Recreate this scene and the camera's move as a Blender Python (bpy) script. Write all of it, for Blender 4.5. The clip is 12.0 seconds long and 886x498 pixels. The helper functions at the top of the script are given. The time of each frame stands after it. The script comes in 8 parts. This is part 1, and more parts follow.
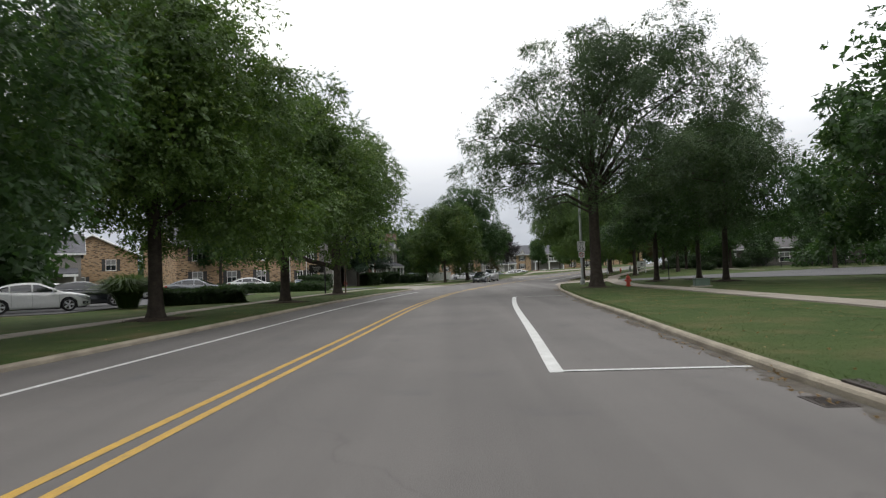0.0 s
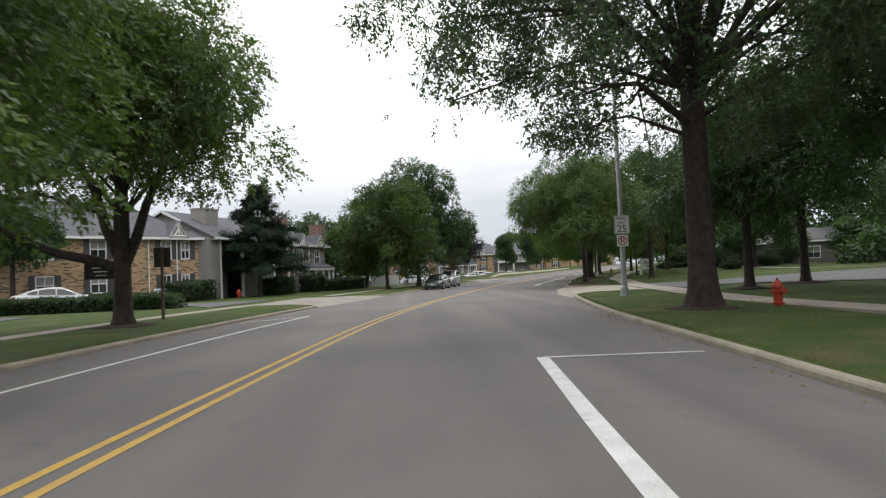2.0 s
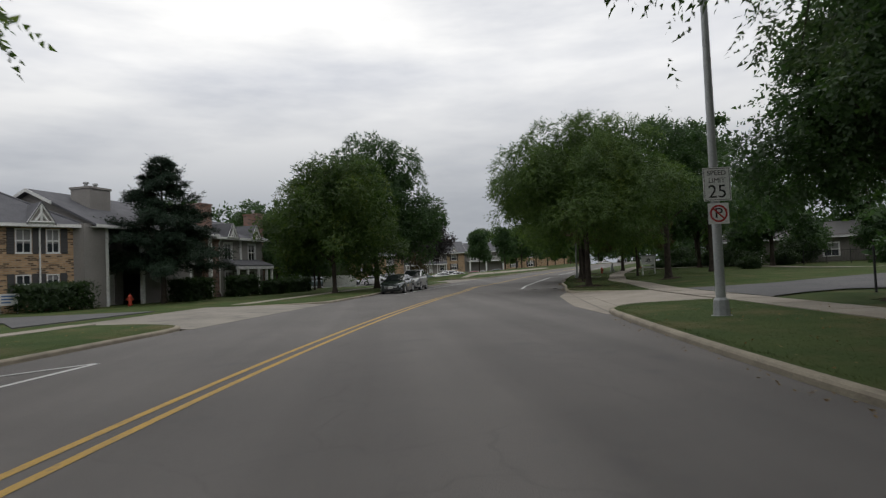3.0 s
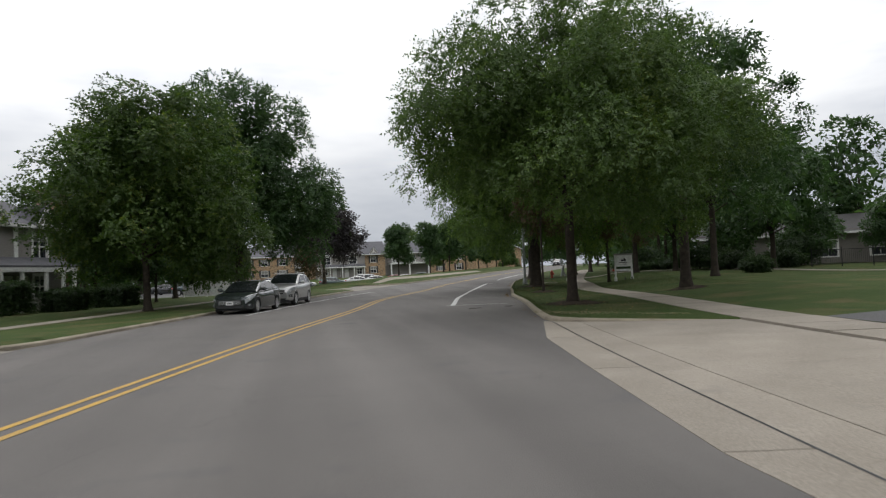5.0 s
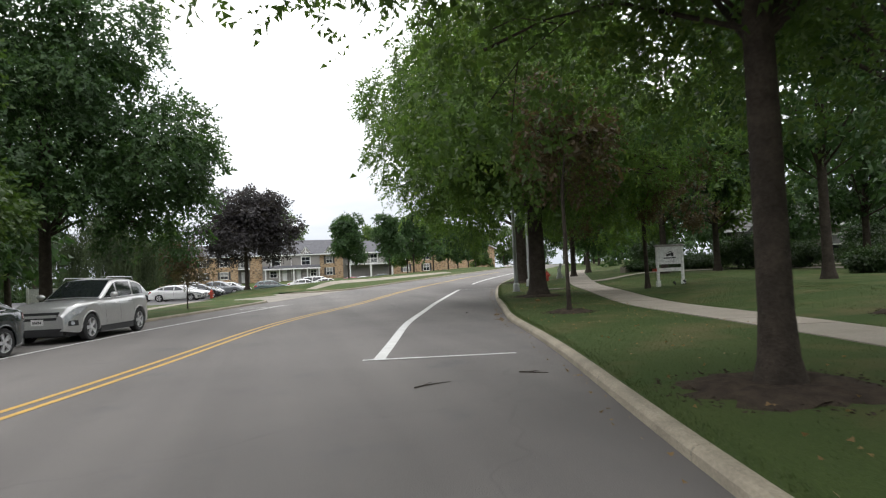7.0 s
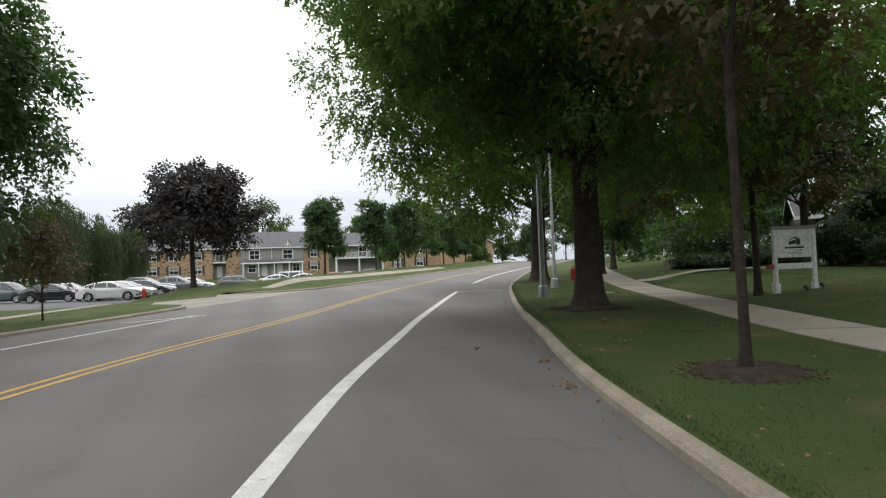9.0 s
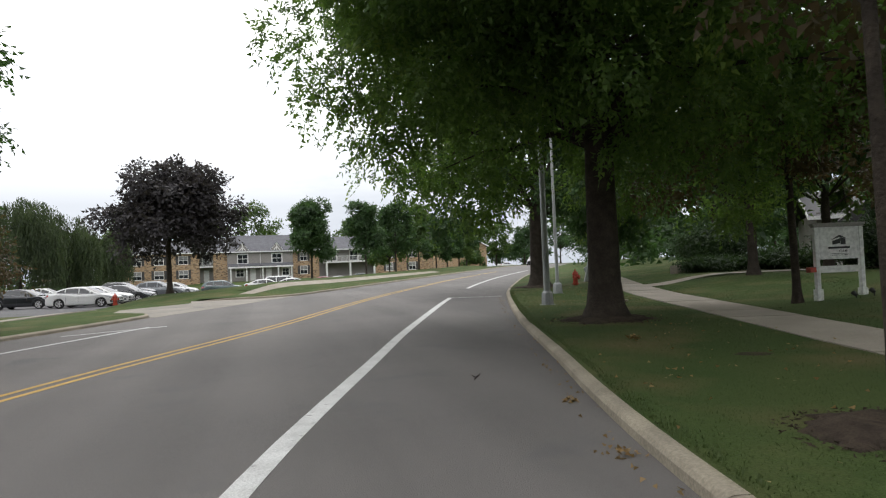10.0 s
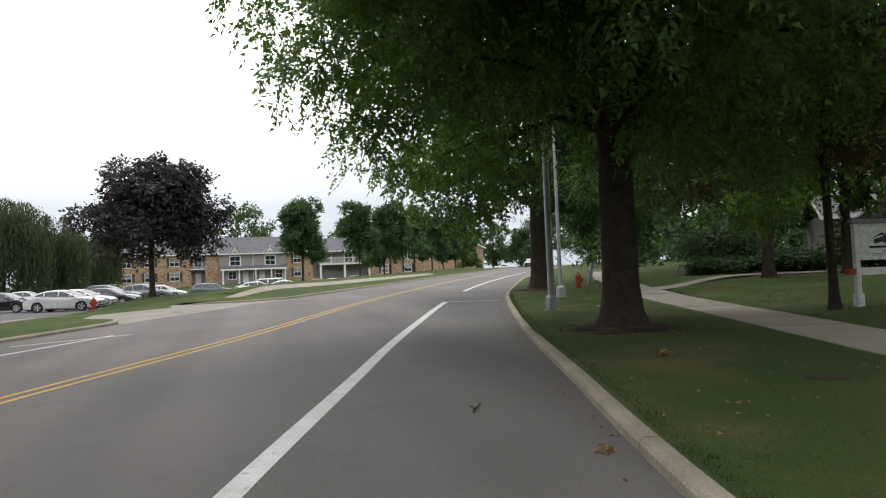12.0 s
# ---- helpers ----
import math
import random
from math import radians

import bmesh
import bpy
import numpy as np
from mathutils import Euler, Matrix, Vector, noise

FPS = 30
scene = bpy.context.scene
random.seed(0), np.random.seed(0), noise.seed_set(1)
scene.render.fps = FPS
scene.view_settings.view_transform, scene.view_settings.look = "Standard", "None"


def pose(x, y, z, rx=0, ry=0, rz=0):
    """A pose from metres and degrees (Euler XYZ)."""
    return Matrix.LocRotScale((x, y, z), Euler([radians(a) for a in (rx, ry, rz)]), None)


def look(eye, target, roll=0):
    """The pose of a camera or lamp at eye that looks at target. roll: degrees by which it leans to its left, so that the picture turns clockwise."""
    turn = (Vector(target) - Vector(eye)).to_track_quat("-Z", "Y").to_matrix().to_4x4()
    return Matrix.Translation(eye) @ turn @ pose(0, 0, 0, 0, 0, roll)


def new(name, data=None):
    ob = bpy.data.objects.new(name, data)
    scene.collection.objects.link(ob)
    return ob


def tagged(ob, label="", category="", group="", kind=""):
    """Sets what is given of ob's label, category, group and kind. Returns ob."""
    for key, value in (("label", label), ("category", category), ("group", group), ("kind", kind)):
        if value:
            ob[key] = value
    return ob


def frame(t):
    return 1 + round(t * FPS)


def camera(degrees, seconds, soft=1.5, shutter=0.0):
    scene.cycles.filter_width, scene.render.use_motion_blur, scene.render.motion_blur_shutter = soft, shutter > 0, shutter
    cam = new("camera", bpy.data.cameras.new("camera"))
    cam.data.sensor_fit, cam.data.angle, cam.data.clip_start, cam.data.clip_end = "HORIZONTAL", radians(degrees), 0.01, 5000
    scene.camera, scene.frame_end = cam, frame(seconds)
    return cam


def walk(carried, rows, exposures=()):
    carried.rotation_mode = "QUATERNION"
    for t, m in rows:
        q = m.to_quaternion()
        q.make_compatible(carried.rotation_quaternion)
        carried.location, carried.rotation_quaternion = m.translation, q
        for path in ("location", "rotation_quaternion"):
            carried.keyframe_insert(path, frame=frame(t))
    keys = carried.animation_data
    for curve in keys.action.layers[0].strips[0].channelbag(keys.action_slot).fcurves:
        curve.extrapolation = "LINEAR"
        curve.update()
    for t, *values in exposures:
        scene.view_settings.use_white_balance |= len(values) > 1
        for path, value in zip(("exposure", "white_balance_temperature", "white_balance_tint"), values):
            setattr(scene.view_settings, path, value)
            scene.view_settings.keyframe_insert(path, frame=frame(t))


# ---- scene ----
cam = camera(70.0, 12.0, soft=1.2, shutter=0.15)
EYE = 1.4
# seconds, x, y, yaw, pitch, roll
ROWS = [
    (0.0, 0.0, 0.0, 0.98, 2.18, -2.01),
    (0.5, 0.08, 5.39, 0.08, 2.37, -2.05),
    (1.0, 0.31, 11.14, -1.01, 2.31, -1.91),
    (1.5, 0.62, 17.1, -2.0, 2.22, -2.33),
    (2.0, 1.08, 23.51, -2.96, 2.25, -2.54),
    (2.5, 1.64, 29.81, -4.18, 2.04, -2.47),
    (3.0, 2.31, 35.91, -5.69, 2.1, -2.46),
    (4.8, 5.65, 51.74, -11.64, 1.99, -2.29),
    (5.0, 6.1, 53.51, -12.29, 2.12, -2.39),
    (5.5, 7.22, 57.94, -13.89, 1.54, -2.6),
    (6.0, 8.3, 61.82, -14.96, 1.76, -2.71),
    (6.5, 9.42, 65.45, -15.23, 1.95, -2.9),
    (7.0, 10.4, 68.77, -15.0, 2.11, -2.68),
    (8.8, 13.07, 78.23, -15.14, 1.83, -2.32),
    (9.0, 13.26, 78.93, -15.37, 1.67, -2.28),
    (9.5, 13.65, 80.33, -15.82, 1.68, -2.38),
    (10.0, 13.97, 81.28, -15.99, 2.0, -2.4),
    (10.5, 14.17, 81.93, -16.2, 2.13, -2.4),
    (11.0, 14.3, 82.37, -16.35, 1.96, -2.43),
    (11.5, 14.39, 82.65, -16.37, 2.1, -2.46),
    (12.0, 14.51, 82.94, -16.32, 2.18, -2.43),
]
EXPOSURES = [(0.0, -0.2), (2.0, 0.05), (2.5, -0.35), (3.0, -0.82), (3.2, -0.9), (4.8, -0.48), (5.5, -0.03), (6.5, 0.45), (7.2, 0.4), (8.8, 0.25), (10.0, 0.18), (12.0, 0.18)]
walk(cam, [(t, pose(x, y, EYE, 90 + pitch, 0, yaw) @ pose(0, 0, 0, 0, 0, roll)) for t, x, y, yaw, pitch, roll in ROWS], EXPOSURES)

# ---- world and light ----
SUN_ELEV, SUN_TURN = radians(56), radians(15)
world = bpy.data.worlds.new("overcast_sky")
scene.world = world
world.use_nodes = True
wn, wl = world.node_tree.nodes, world.node_tree.links
wn.clear()
w_out = wn.new("ShaderNodeOutputWorld")
w_bg = wn.new("ShaderNodeBackground")
w_sky = wn.new("ShaderNodeTexSky")
w_sky.sky_type, w_sky.sun_disc = "NISHITA", False
w_sky.sun_elevation, w_sky.sun_rotation = SUN_ELEV, SUN_TURN
w_sky.dust_density, w_sky.ozone_density = 3.0, 1.0
w_co = wn.new("ShaderNodeTexCoord")
w_map = wn.new("ShaderNodeMapping")
w_map.inputs["Scale"].default_value = (1.0, 1.0, 4.5)
w_noise = wn.new("ShaderNodeTexNoise")
w_noise.inputs["Scale"].default_value, w_noise.inputs["Detail"].default_value = 1.7, 6.0
w_noise.inputs["Roughness"].default_value = 0.55
w_ramp = wn.new("ShaderNodeValToRGB")
w_ramp.color_ramp.elements[0].position, w_ramp.color_ramp.elements[0].color = 0.36, (0.49, 0.54, 0.63, 1)
w_ramp.color_ramp.elements[1].position, w_ramp.color_ramp.elements[1].color = 0.62, (0.79, 0.83, 0.90, 1)
w_sep = wn.new("ShaderNodeSeparateXYZ")
w_up = wn.new("ShaderNodeMapRange")
w_up.inputs["From Min"].default_value, w_up.inputs["From Max"].default_value = 0.11, 0.30
w_white = wn.new("ShaderNodeMix")
w_white.data_type = "RGBA"
w_high = wn.new("ShaderNodeValToRGB")
w_high.color_ramp.elements[0].position, w_high.color_ramp.elements[0].color = 0.36, (1.22, 1.26, 1.36, 1)
w_high.color_ramp.elements[1].position, w_high.color_ramp.elements[1].color = 0.60, (1.95, 1.94, 1.92, 1)
wl.new(w_noise.outputs["Fac"], w_high.inputs["Fac"])
wl.new(w_high.outputs["Color"], w_white.inputs["B"])
w_scale = wn.new("ShaderNodeVectorMath")
w_scale.operation = "SCALE"
w_scale.inputs["Scale"].default_value = 0.06
w_add = wn.new("ShaderNodeMix")
w_add.data_type, w_add.inputs["Factor"].default_value = "RGBA", 0.9
wl.new(w_co.outputs["Generated"], w_map.inputs["Vector"])
wl.new(w_map.outputs["Vector"], w_noise.inputs["Vector"])
wl.new(w_noise.outputs["Fac"], w_ramp.inputs["Fac"])
wl.new(w_co.outputs["Generated"], w_sep.inputs["Vector"])
wl.new(w_sep.outputs["Z"], w_up.inputs["Value"])
wl.new(w_up.outputs["Result"], w_white.inputs["Factor"])
wl.new(w_ramp.outputs["Color"], w_white.inputs["A"])
wl.new(w_sky.outputs["Color"], w_scale.inputs[0])
wl.new(w_scale.outputs["Vector"], w_add.inputs["A"])
wl.new(w_white.outputs["Result"], w_add.inputs["B"])
wl.new(w_add.outputs["Result"], w_bg.inputs["Color"])
# an overcast sky grows brighter towards the zenith
w_top = wn.new("ShaderNodeMapRange")
w_top.inputs["From Min"].default_value, w_top.inputs["From Max"].default_value = 0.42, 0.95
w_top.inputs["To Min"].default_value, w_top.inputs["To Max"].default_value = 1.0, 1.12
wl.new(w_sep.outputs["Z"], w_top.inputs["Value"])
wl.new(w_top.outputs["Result"], w_bg.inputs["Strength"])
wl.new(w_bg.outputs["Background"], w_out.inputs["Surface"])
sun = new("sun", bpy.data.lights.new("sun", "SUN"))
sun.data.energy, sun.data.angle, sun.data.color = 0.5, radians(25), (1.0, 0.985, 0.96)
sun.matrix_world = look((0, 0, 60), (60 * math.sin(SUN_TURN) * -1 * math.cos(SUN_ELEV), -60 * math.cos(SUN_TURN) * math.cos(SUN_ELEV), 60 - 60 * math.sin(SUN_ELEV)))

# ---- materials ----
def mat_nodes(name):
    m = bpy.data.materials.new(name)
    m.use_nodes = True
    return m, m.node_tree.nodes, m.node_tree.links, m.node_tree.nodes["Principled BSDF"]


def surf(name, c1, c2, scale=2.0, fine=30.0, rough=0.8, bump=0.3, metal=0.0, vary=0.0, spots=None, spec=0.5, coat=0.0, local=False):
    """A two-scale procedural surface: c1 and c2 blend by a broad noise, a fine noise gives grain and relief."""
    m, n, l, b = mat_nodes(name)
    co = n.new("ShaderNodeTexCoord").outputs["Object"] if local else n.new("ShaderNodeNewGeometry").outputs["Position"]
    big, small = n.new("ShaderNodeTexNoise"), n.new("ShaderNodeTexNoise")
    big.inputs["Scale"].default_value, big.inputs["Detail"].default_value = scale, 5
    small.inputs["Scale"].default_value, small.inputs["Detail"].default_value = fine, 3
    l.new(co, big.inputs["Vector"]), l.new(co, small.inputs["Vector"])
    ramp = n.new("ShaderNodeMapRange")
    ramp.inputs["From Min"].default_value, ramp.inputs["From Max"].default_value = 0.32, 0.68
    l.new(big.outputs["Fac"], ramp.inputs["Value"])
    mix = n.new("ShaderNodeMix")
    mix.data_type = "RGBA"
    mix.inputs["A"].default_value, mix.inputs["B"].default_value = (*c1, 1), (*c2, 1)
    l.new(ramp.outputs["Result"], mix.inputs["Factor"])
    gr = n.new("ShaderNodeMapRange")
    gr.inputs["From Min"].default_value, gr.inputs["From Max"].default_value = 0.3, 0.7
    gr.inputs["To Min"].default_value, gr.inputs["To Max"].default_value = 0.8, 1.2
    l.new(small.outputs["Fac"], gr.inputs["Value"])
    mul = n.new("ShaderNodeVectorMath")
    mul.operation = "SCALE"
    l.new(mix.outputs["Result"], mul.inputs[0]), l.new(gr.outputs["Result"], mul.inputs["Scale"])
    col = mul.outputs["Vector"]
    if vary:
        info, vr = n.new("ShaderNodeObjectInfo"), n.new("ShaderNodeMapRange")
        vr.inputs["To Min"].default_value, vr.inputs["To Max"].default_value = 1 - vary, 1 + vary
        l.new(info.outputs["Random"], vr.inputs["Value"])
        m2 = n.new("ShaderNodeVectorMath")
        m2.operation = "SCALE"
        l.new(col, m2.inputs[0]), l.new(vr.outputs["Result"], m2.inputs["Scale"])
        col = m2.outputs["Vector"]
    if spots:
        sc, lo, hi, rgb = spots
        sp, sr, sm = n.new("ShaderNodeTexNoise"), n.new("ShaderNodeMapRange"), n.new("ShaderNodeMix")
        sp.inputs["Scale"].default_value, sp.inputs["Detail"].default_value = sc, 6
        sr.inputs["From Min"].default_value, sr.inputs["From Max"].default_value = lo, hi
        sm.data_type = "RGBA"
        sm.inputs["B"].default_value = (*rgb, 1)
        l.new(co, sp.inputs["Vector"]), l.new(sp.outputs["Fac"], sr.inputs["Value"])
        l.new(sr.outputs["Result"], sm.inputs["Factor"]), l.new(col, sm.inputs["A"])
        col = sm.outputs["Result"]
    l.new(col, b.inputs["Base Color"])
    b.inputs["Roughness"].default_value, b.inputs["Metallic"].default_value = rough, metal
    b.inputs["Specular IOR Level"].default_value, b.inputs["Coat Weight"].default_value = spec, coat
    if bump:
        bp = n.new("ShaderNodeBump")
        bp.inputs["Strength"].default_value, bp.inputs["Distance"].default_value = bump, 0.02
        l.new(small.outputs["Fac"], bp.inputs["Height"]), l.new(bp.outputs["Normal"], b.inputs["Normal"])
    return m


def leaf_mat(name, dark, mid, light, share=0.41, gloss=0.36):
    """Leaves: each leaf takes its own tone between three greens, and lets some light through."""
    m, n, l, b = mat_nodes(name)
    geo, ramp = n.new("ShaderNodeNewGeometry"), n.new("ShaderNodeValToRGB")
    e = ramp.color_ramp.elements
    e[0].position, e[0].color = 0.0, (*dark, 1)
    e[1].position, e[1].color = 1.0, (*light, 1)
    k = e.new(0.6)
    k.color = (*mid, 1)
    big = n.new("ShaderNodeTexNoise")
    big.inputs["Scale"].default_value = 0.55
    l.new(geo.outputs["Position"], big.inputs["Vector"])
    add = n.new("ShaderNodeMath")
    add.operation = "MULTIPLY_ADD"
    add.inputs[1].default_value, add.inputs[2].default_value = 0.34, 0.08
    l.new(geo.outputs["Random Per Island"], add.inputs[0])
    add2 = n.new("ShaderNodeMath")
    add2.operation = "MULTIPLY_ADD"
    add2.inputs[1].default_value = 0.95
    l.new(big.outputs["Fac"], add2.inputs[0])
    sub = n.new("ShaderNodeMath")
    sub.operation = "SUBTRACT"
    sub.inputs[1].default_value = 0.28
    l.new(add.outputs["Value"], sub.inputs[0]), l.new(sub.outputs["Value"], add2.inputs[2])
    l.new(add2.outputs["Value"], ramp.inputs["Fac"])
    l.new(ramp.outputs["Color"], b.inputs["Base Color"])
    b.inputs["Roughness"].default_value = 0.5
    b.inputs["Specular IOR Level"].default_value = gloss
    tr, mx = n.new("ShaderNodeBsdfTranslucent"), n.new("ShaderNodeMixShader")
    thin = n.new("ShaderNodeMix")
    thin.data_type, thin.blend_type, thin.inputs["Factor"].default_value = "RGBA", "MULTIPLY", 1.0
    thin.inputs["B"].default_value = (1.45, 1.5, 0.95, 1)
    l.new(ramp.outputs["Color"], thin.inputs["A"]), l.new(thin.outputs["Result"], tr.inputs["Color"])
    mx.inputs["Fac"].default_value = share
    l.new(b.outputs["BSDF"], mx.inputs[1]), l.new(tr.outputs["BSDF"], mx.inputs[2])
    l.new(mx.outputs["Shader"], n["Material Output"].inputs["Surface"])
    return m


def brick_mat(name, c1, c2, mortar, burnt=0.2):
    """Running-bond brickwork at true size, laid along the wall's own axes."""
    m, n, l, b = mat_nodes(name)
    co, sep, com = n.new("ShaderNodeTexCoord"), n.new("ShaderNodeSeparateXYZ"), n.new("ShaderNodeCombineXYZ")
    add = n.new("ShaderNodeMath")
    add.operation = "ADD"
    l.new(co.outputs["Object"], sep.inputs["Vector"])
    l.new(sep.outputs["X"], add.inputs[0]), l.new(sep.outputs["Y"], add.inputs[1])
    l.new(add.outputs["Value"], com.inputs["X"]), l.new(sep.outputs["Z"], com.inputs["Y"])
    br = n.new("ShaderNodeTexBrick")
    br.inputs["Scale"].default_value = 1.0
    br.inputs["Brick Width"].default_value, br.inputs["Row Height"].default_value = 0.31, 0.105
    br.inputs["Mortar Size"].default_value = 0.012
    br.inputs["Color1"].default_value, br.inputs["Color2"].default_value, br.inputs["Mortar"].default_value = (0, 0, 0, 1), (1, 1, 1, 1), (0.5, 0.5, 0.5, 1)
    tone = n.new("ShaderNodeValToRGB")
    te = tone.color_ramp.elements
    te[0].position, te[0].color = burnt, tuple(v * 0.36 for v in c2) + (1,)
    te[1].position, te[1].color = 1.0, (*c1, 1)
    te.new(burnt + 0.04).color = (*c2, 1)
    joint = n.new("ShaderNodeMix")
    joint.data_type, joint.inputs["B"].default_value = "RGBA", (*mortar, 1)
    l.new(br.outputs["Color"], tone.inputs["Fac"]), l.new(tone.outputs["Color"], joint.inputs["A"]), l.new(br.outputs["Fac"], joint.inputs["Factor"])
    l.new(com.outputs["Vector"], br.inputs["Vector"])
    noise_a = n.new("ShaderNodeTexNoise")
    noise_a.inputs["Scale"].default_value, noise_a.inputs["Detail"].default_value = 1.6, 6
    st = n.new("ShaderNodeMapping")
    st.inputs["Scale"].default_value = (1.0, 1.0, 3.0)
    l.new(co.outputs["Object"], st.inputs["Vector"]), l.new(st.outputs["Vector"], noise_a.inputs["Vector"])
    rg = n.new("ShaderNodeMapRange")
    rg.inputs["From Min"].default_value, rg.inputs["From Max"].default_value = 0.3, 0.7
    rg.inputs["To Min"].default_value, rg.inputs["To Max"].default_value = 0.78, 1.15
    l.new(noise_a.outputs["Fac"], rg.inputs["Value"])
    mul = n.new("ShaderNodeVectorMath")
    mul.operation = "SCALE"
    l.new(joint.outputs["Result"], mul.inputs[0]), l.new(rg.outputs["Result"], mul.inputs["Scale"])
    l.new(mul.outputs["Vector"], b.inputs["Base Color"])
    b.inputs["Roughness"].default_value = 0.9
    bp = n.new("ShaderNodeBump")
    bp.inputs["Strength"].default_value, bp.inputs["Distance"].default_value = 0.5, 0.01
    bp.invert = True
    l.new(br.outputs["Fac"], bp.inputs["Height"]), l.new(bp.outputs["Normal"], b.inputs["Normal"])
    return m


def paint_mat(name, rgb, rough=0.25, metal=0.0, coat=0.8):
    return surf(name, rgb, tuple(c * 0.93 for c in rgb), 1.5, 60, rough, 0.02, metal, coat=coat, local=True)


def road_mat():
    """Weathered asphalt: tyre-worn tone, stains, aggregate grain and tarred hairline cracks."""
    m = surf("asphalt", (0.155, 0.144, 0.134), (0.120, 0.112, 0.105), 0.22, 90, 0.85, 0.5, spots=(0.9, 0.60, 0.80, (0.100, 0.098, 0.098)))
    n, l, b = m.node_tree.nodes, m.node_tree.links, m.node_tree.nodes["Principled BSDF"]
    pos = n.new("ShaderNodeNewGeometry").outputs["Position"]
    warp = n.new("ShaderNodeTexNoise")
    warp.inputs["Scale"].default_value = 0.8
    l.new(pos, warp.inputs["Vector"])
    mixv = n.new("ShaderNodeVectorMath")
    mixv.operation = "MULTIPLY_ADD"
    mixv.inputs[1].default_value = (1.6, 1.6, 0.0)
    l.new(warp.outputs["Color"], mixv.inputs[0]), l.new(pos, mixv.inputs[2])
    vor = n.new("ShaderNodeTexVoronoi")
    vor.feature = "DISTANCE_TO_EDGE"
    vor.inputs["Scale"].default_value = 0.16
    l.new(mixv.outputs["Vector"], vor.inputs["Vector"])
    rg = n.new("ShaderNodeMapRange")
    rg.inputs["From Min"].default_value, rg.inputs["From Max"].default_value = 0.0, 0.004
    rg.inputs["To Min"].default_value, rg.inputs["To Max"].default_value = 0.87, 1.0
    l.new(vor.outputs["Distance"], rg.inputs["Value"])
    grit = n.new("ShaderNodeTexNoise")
    grit.inputs["Scale"].default_value, grit.inputs["Detail"].default_value = 260, 2
    l.new(pos, grit.inputs["Vector"])
    gr = n.new("ShaderNodeMapRange")
    gr.inputs["From Min"].default_value, gr.inputs["From Max"].default_value = 0.35, 0.65
    gr.inputs["To Min"].default_value, gr.inputs["To Max"].default_value = 0.85, 1.15
    l.new(grit.outputs["Fac"], gr.inputs["Value"])
    lane = n.new("ShaderNodeMapping")
    lane.inputs["Rotation"].default_value, lane.inputs["Scale"].default_value = (0, 0, radians(14)), (0.75, 0.025, 1.0)
    streak = n.new("ShaderNodeTexNoise")
    streak.inputs["Scale"].default_value, streak.inputs["Detail"].default_value = 1.0, 4
    l.new(pos, lane.inputs["Vector"]), l.new(lane.outputs["Vector"], streak.inputs["Vector"])
    sr = n.new("ShaderNodeMapRange")
    sr.inputs["From Min"].default_value, sr.inputs["From Max"].default_value = 0.35, 0.65
    sr.inputs["To Min"].default_value, sr.inputs["To Max"].default_value = 0.86, 1.12
    l.new(streak.outputs["Fac"], sr.inputs["Value"])
    m1 = n.new("ShaderNodeMath")
    m1.operation = "MULTIPLY"
    l.new(rg.outputs["Result"], m1.inputs[0]), l.new(gr.outputs["Result"], m1.inputs[1])
    mm = n.new("ShaderNodeMath")
    mm.operation = "MULTIPLY"
    l.new(m1.outputs["Value"], mm.inputs[0]), l.new(sr.outputs["Result"], mm.inputs[1])
    src = b.inputs["Base Color"].links[0].from_socket
    sc = n.new("ShaderNodeVectorMath")
    sc.operation = "SCALE"
    l.new(src, sc.inputs[0]), l.new(mm.outputs["Value"], sc.inputs["Scale"])
    l.new(sc.outputs["Vector"], b.inputs["Base Color"])
    return m


M_ROAD = road_mat()
M_LOT = surf("lot_asphalt", (0.11, 0.108, 0.108), (0.085, 0.084, 0.086), 0.4, 80, 0.88, 0.4)
M_CONC = surf("concrete", (0.325, 0.288, 0.240), (0.260, 0.229, 0.188), 0.7, 45, 0.9, 0.35, vary=0.08, spots=(1.8, 0.6, 0.85, (0.24, 0.22, 0.19)))
M_APRON = surf("worn_apron", (0.275, 0.248, 0.210), (0.205, 0.188, 0.162), 0.5, 60, 0.9, 0.4, spots=(1.1, 0.55, 0.8, (0.12, 0.115, 0.11)))
M_KERB = surf("kerb_concrete", (0.36, 0.315, 0.24), (0.23, 0.20, 0.155), 1.3, 40, 0.92, 0.45, spots=(1.0, 0.60, 0.85, (0.19, 0.17, 0.135)))
M_GRASS = surf("grass", (0.044, 0.074, 0.020), (0.066, 0.091, 0.028), 0.5, 55, 0.95, 0.9, spec=0.15, spots=(0.55, 0.50, 0.76, (0.125, 0.105, 0.050)))
M_YELLOW = surf("yellow_paint", (0.52, 0.32, 0.06), (0.42, 0.27, 0.075), 3, 70, 0.75, 0.3, spots=(9, 0.62, 0.72, (0.24, 0.19, 0.11)))
M_WHITE = surf("white_paint", (0.66, 0.66, 0.64), (0.52, 0.52, 0.50), 3, 70, 0.75, 0.3, spots=(9, 0.64, 0.74, (0.26, 0.25, 0.24)))
M_BARK = surf("bark", (0.062, 0.050, 0.040), (0.034, 0.028, 0.023), 5, 26, 0.95, 1.0, spec=0.2)
M_MULCH = surf("mulch", (0.078, 0.060, 0.046), (0.042, 0.033, 0.026), 6, 60, 0.95, 1.0, spec=0.1)
M_LEAF = leaf_mat("ash_leaf", (0.028, 0.057, 0.017), (0.080, 0.135, 0.032), (0.215, 0.265, 0.050))
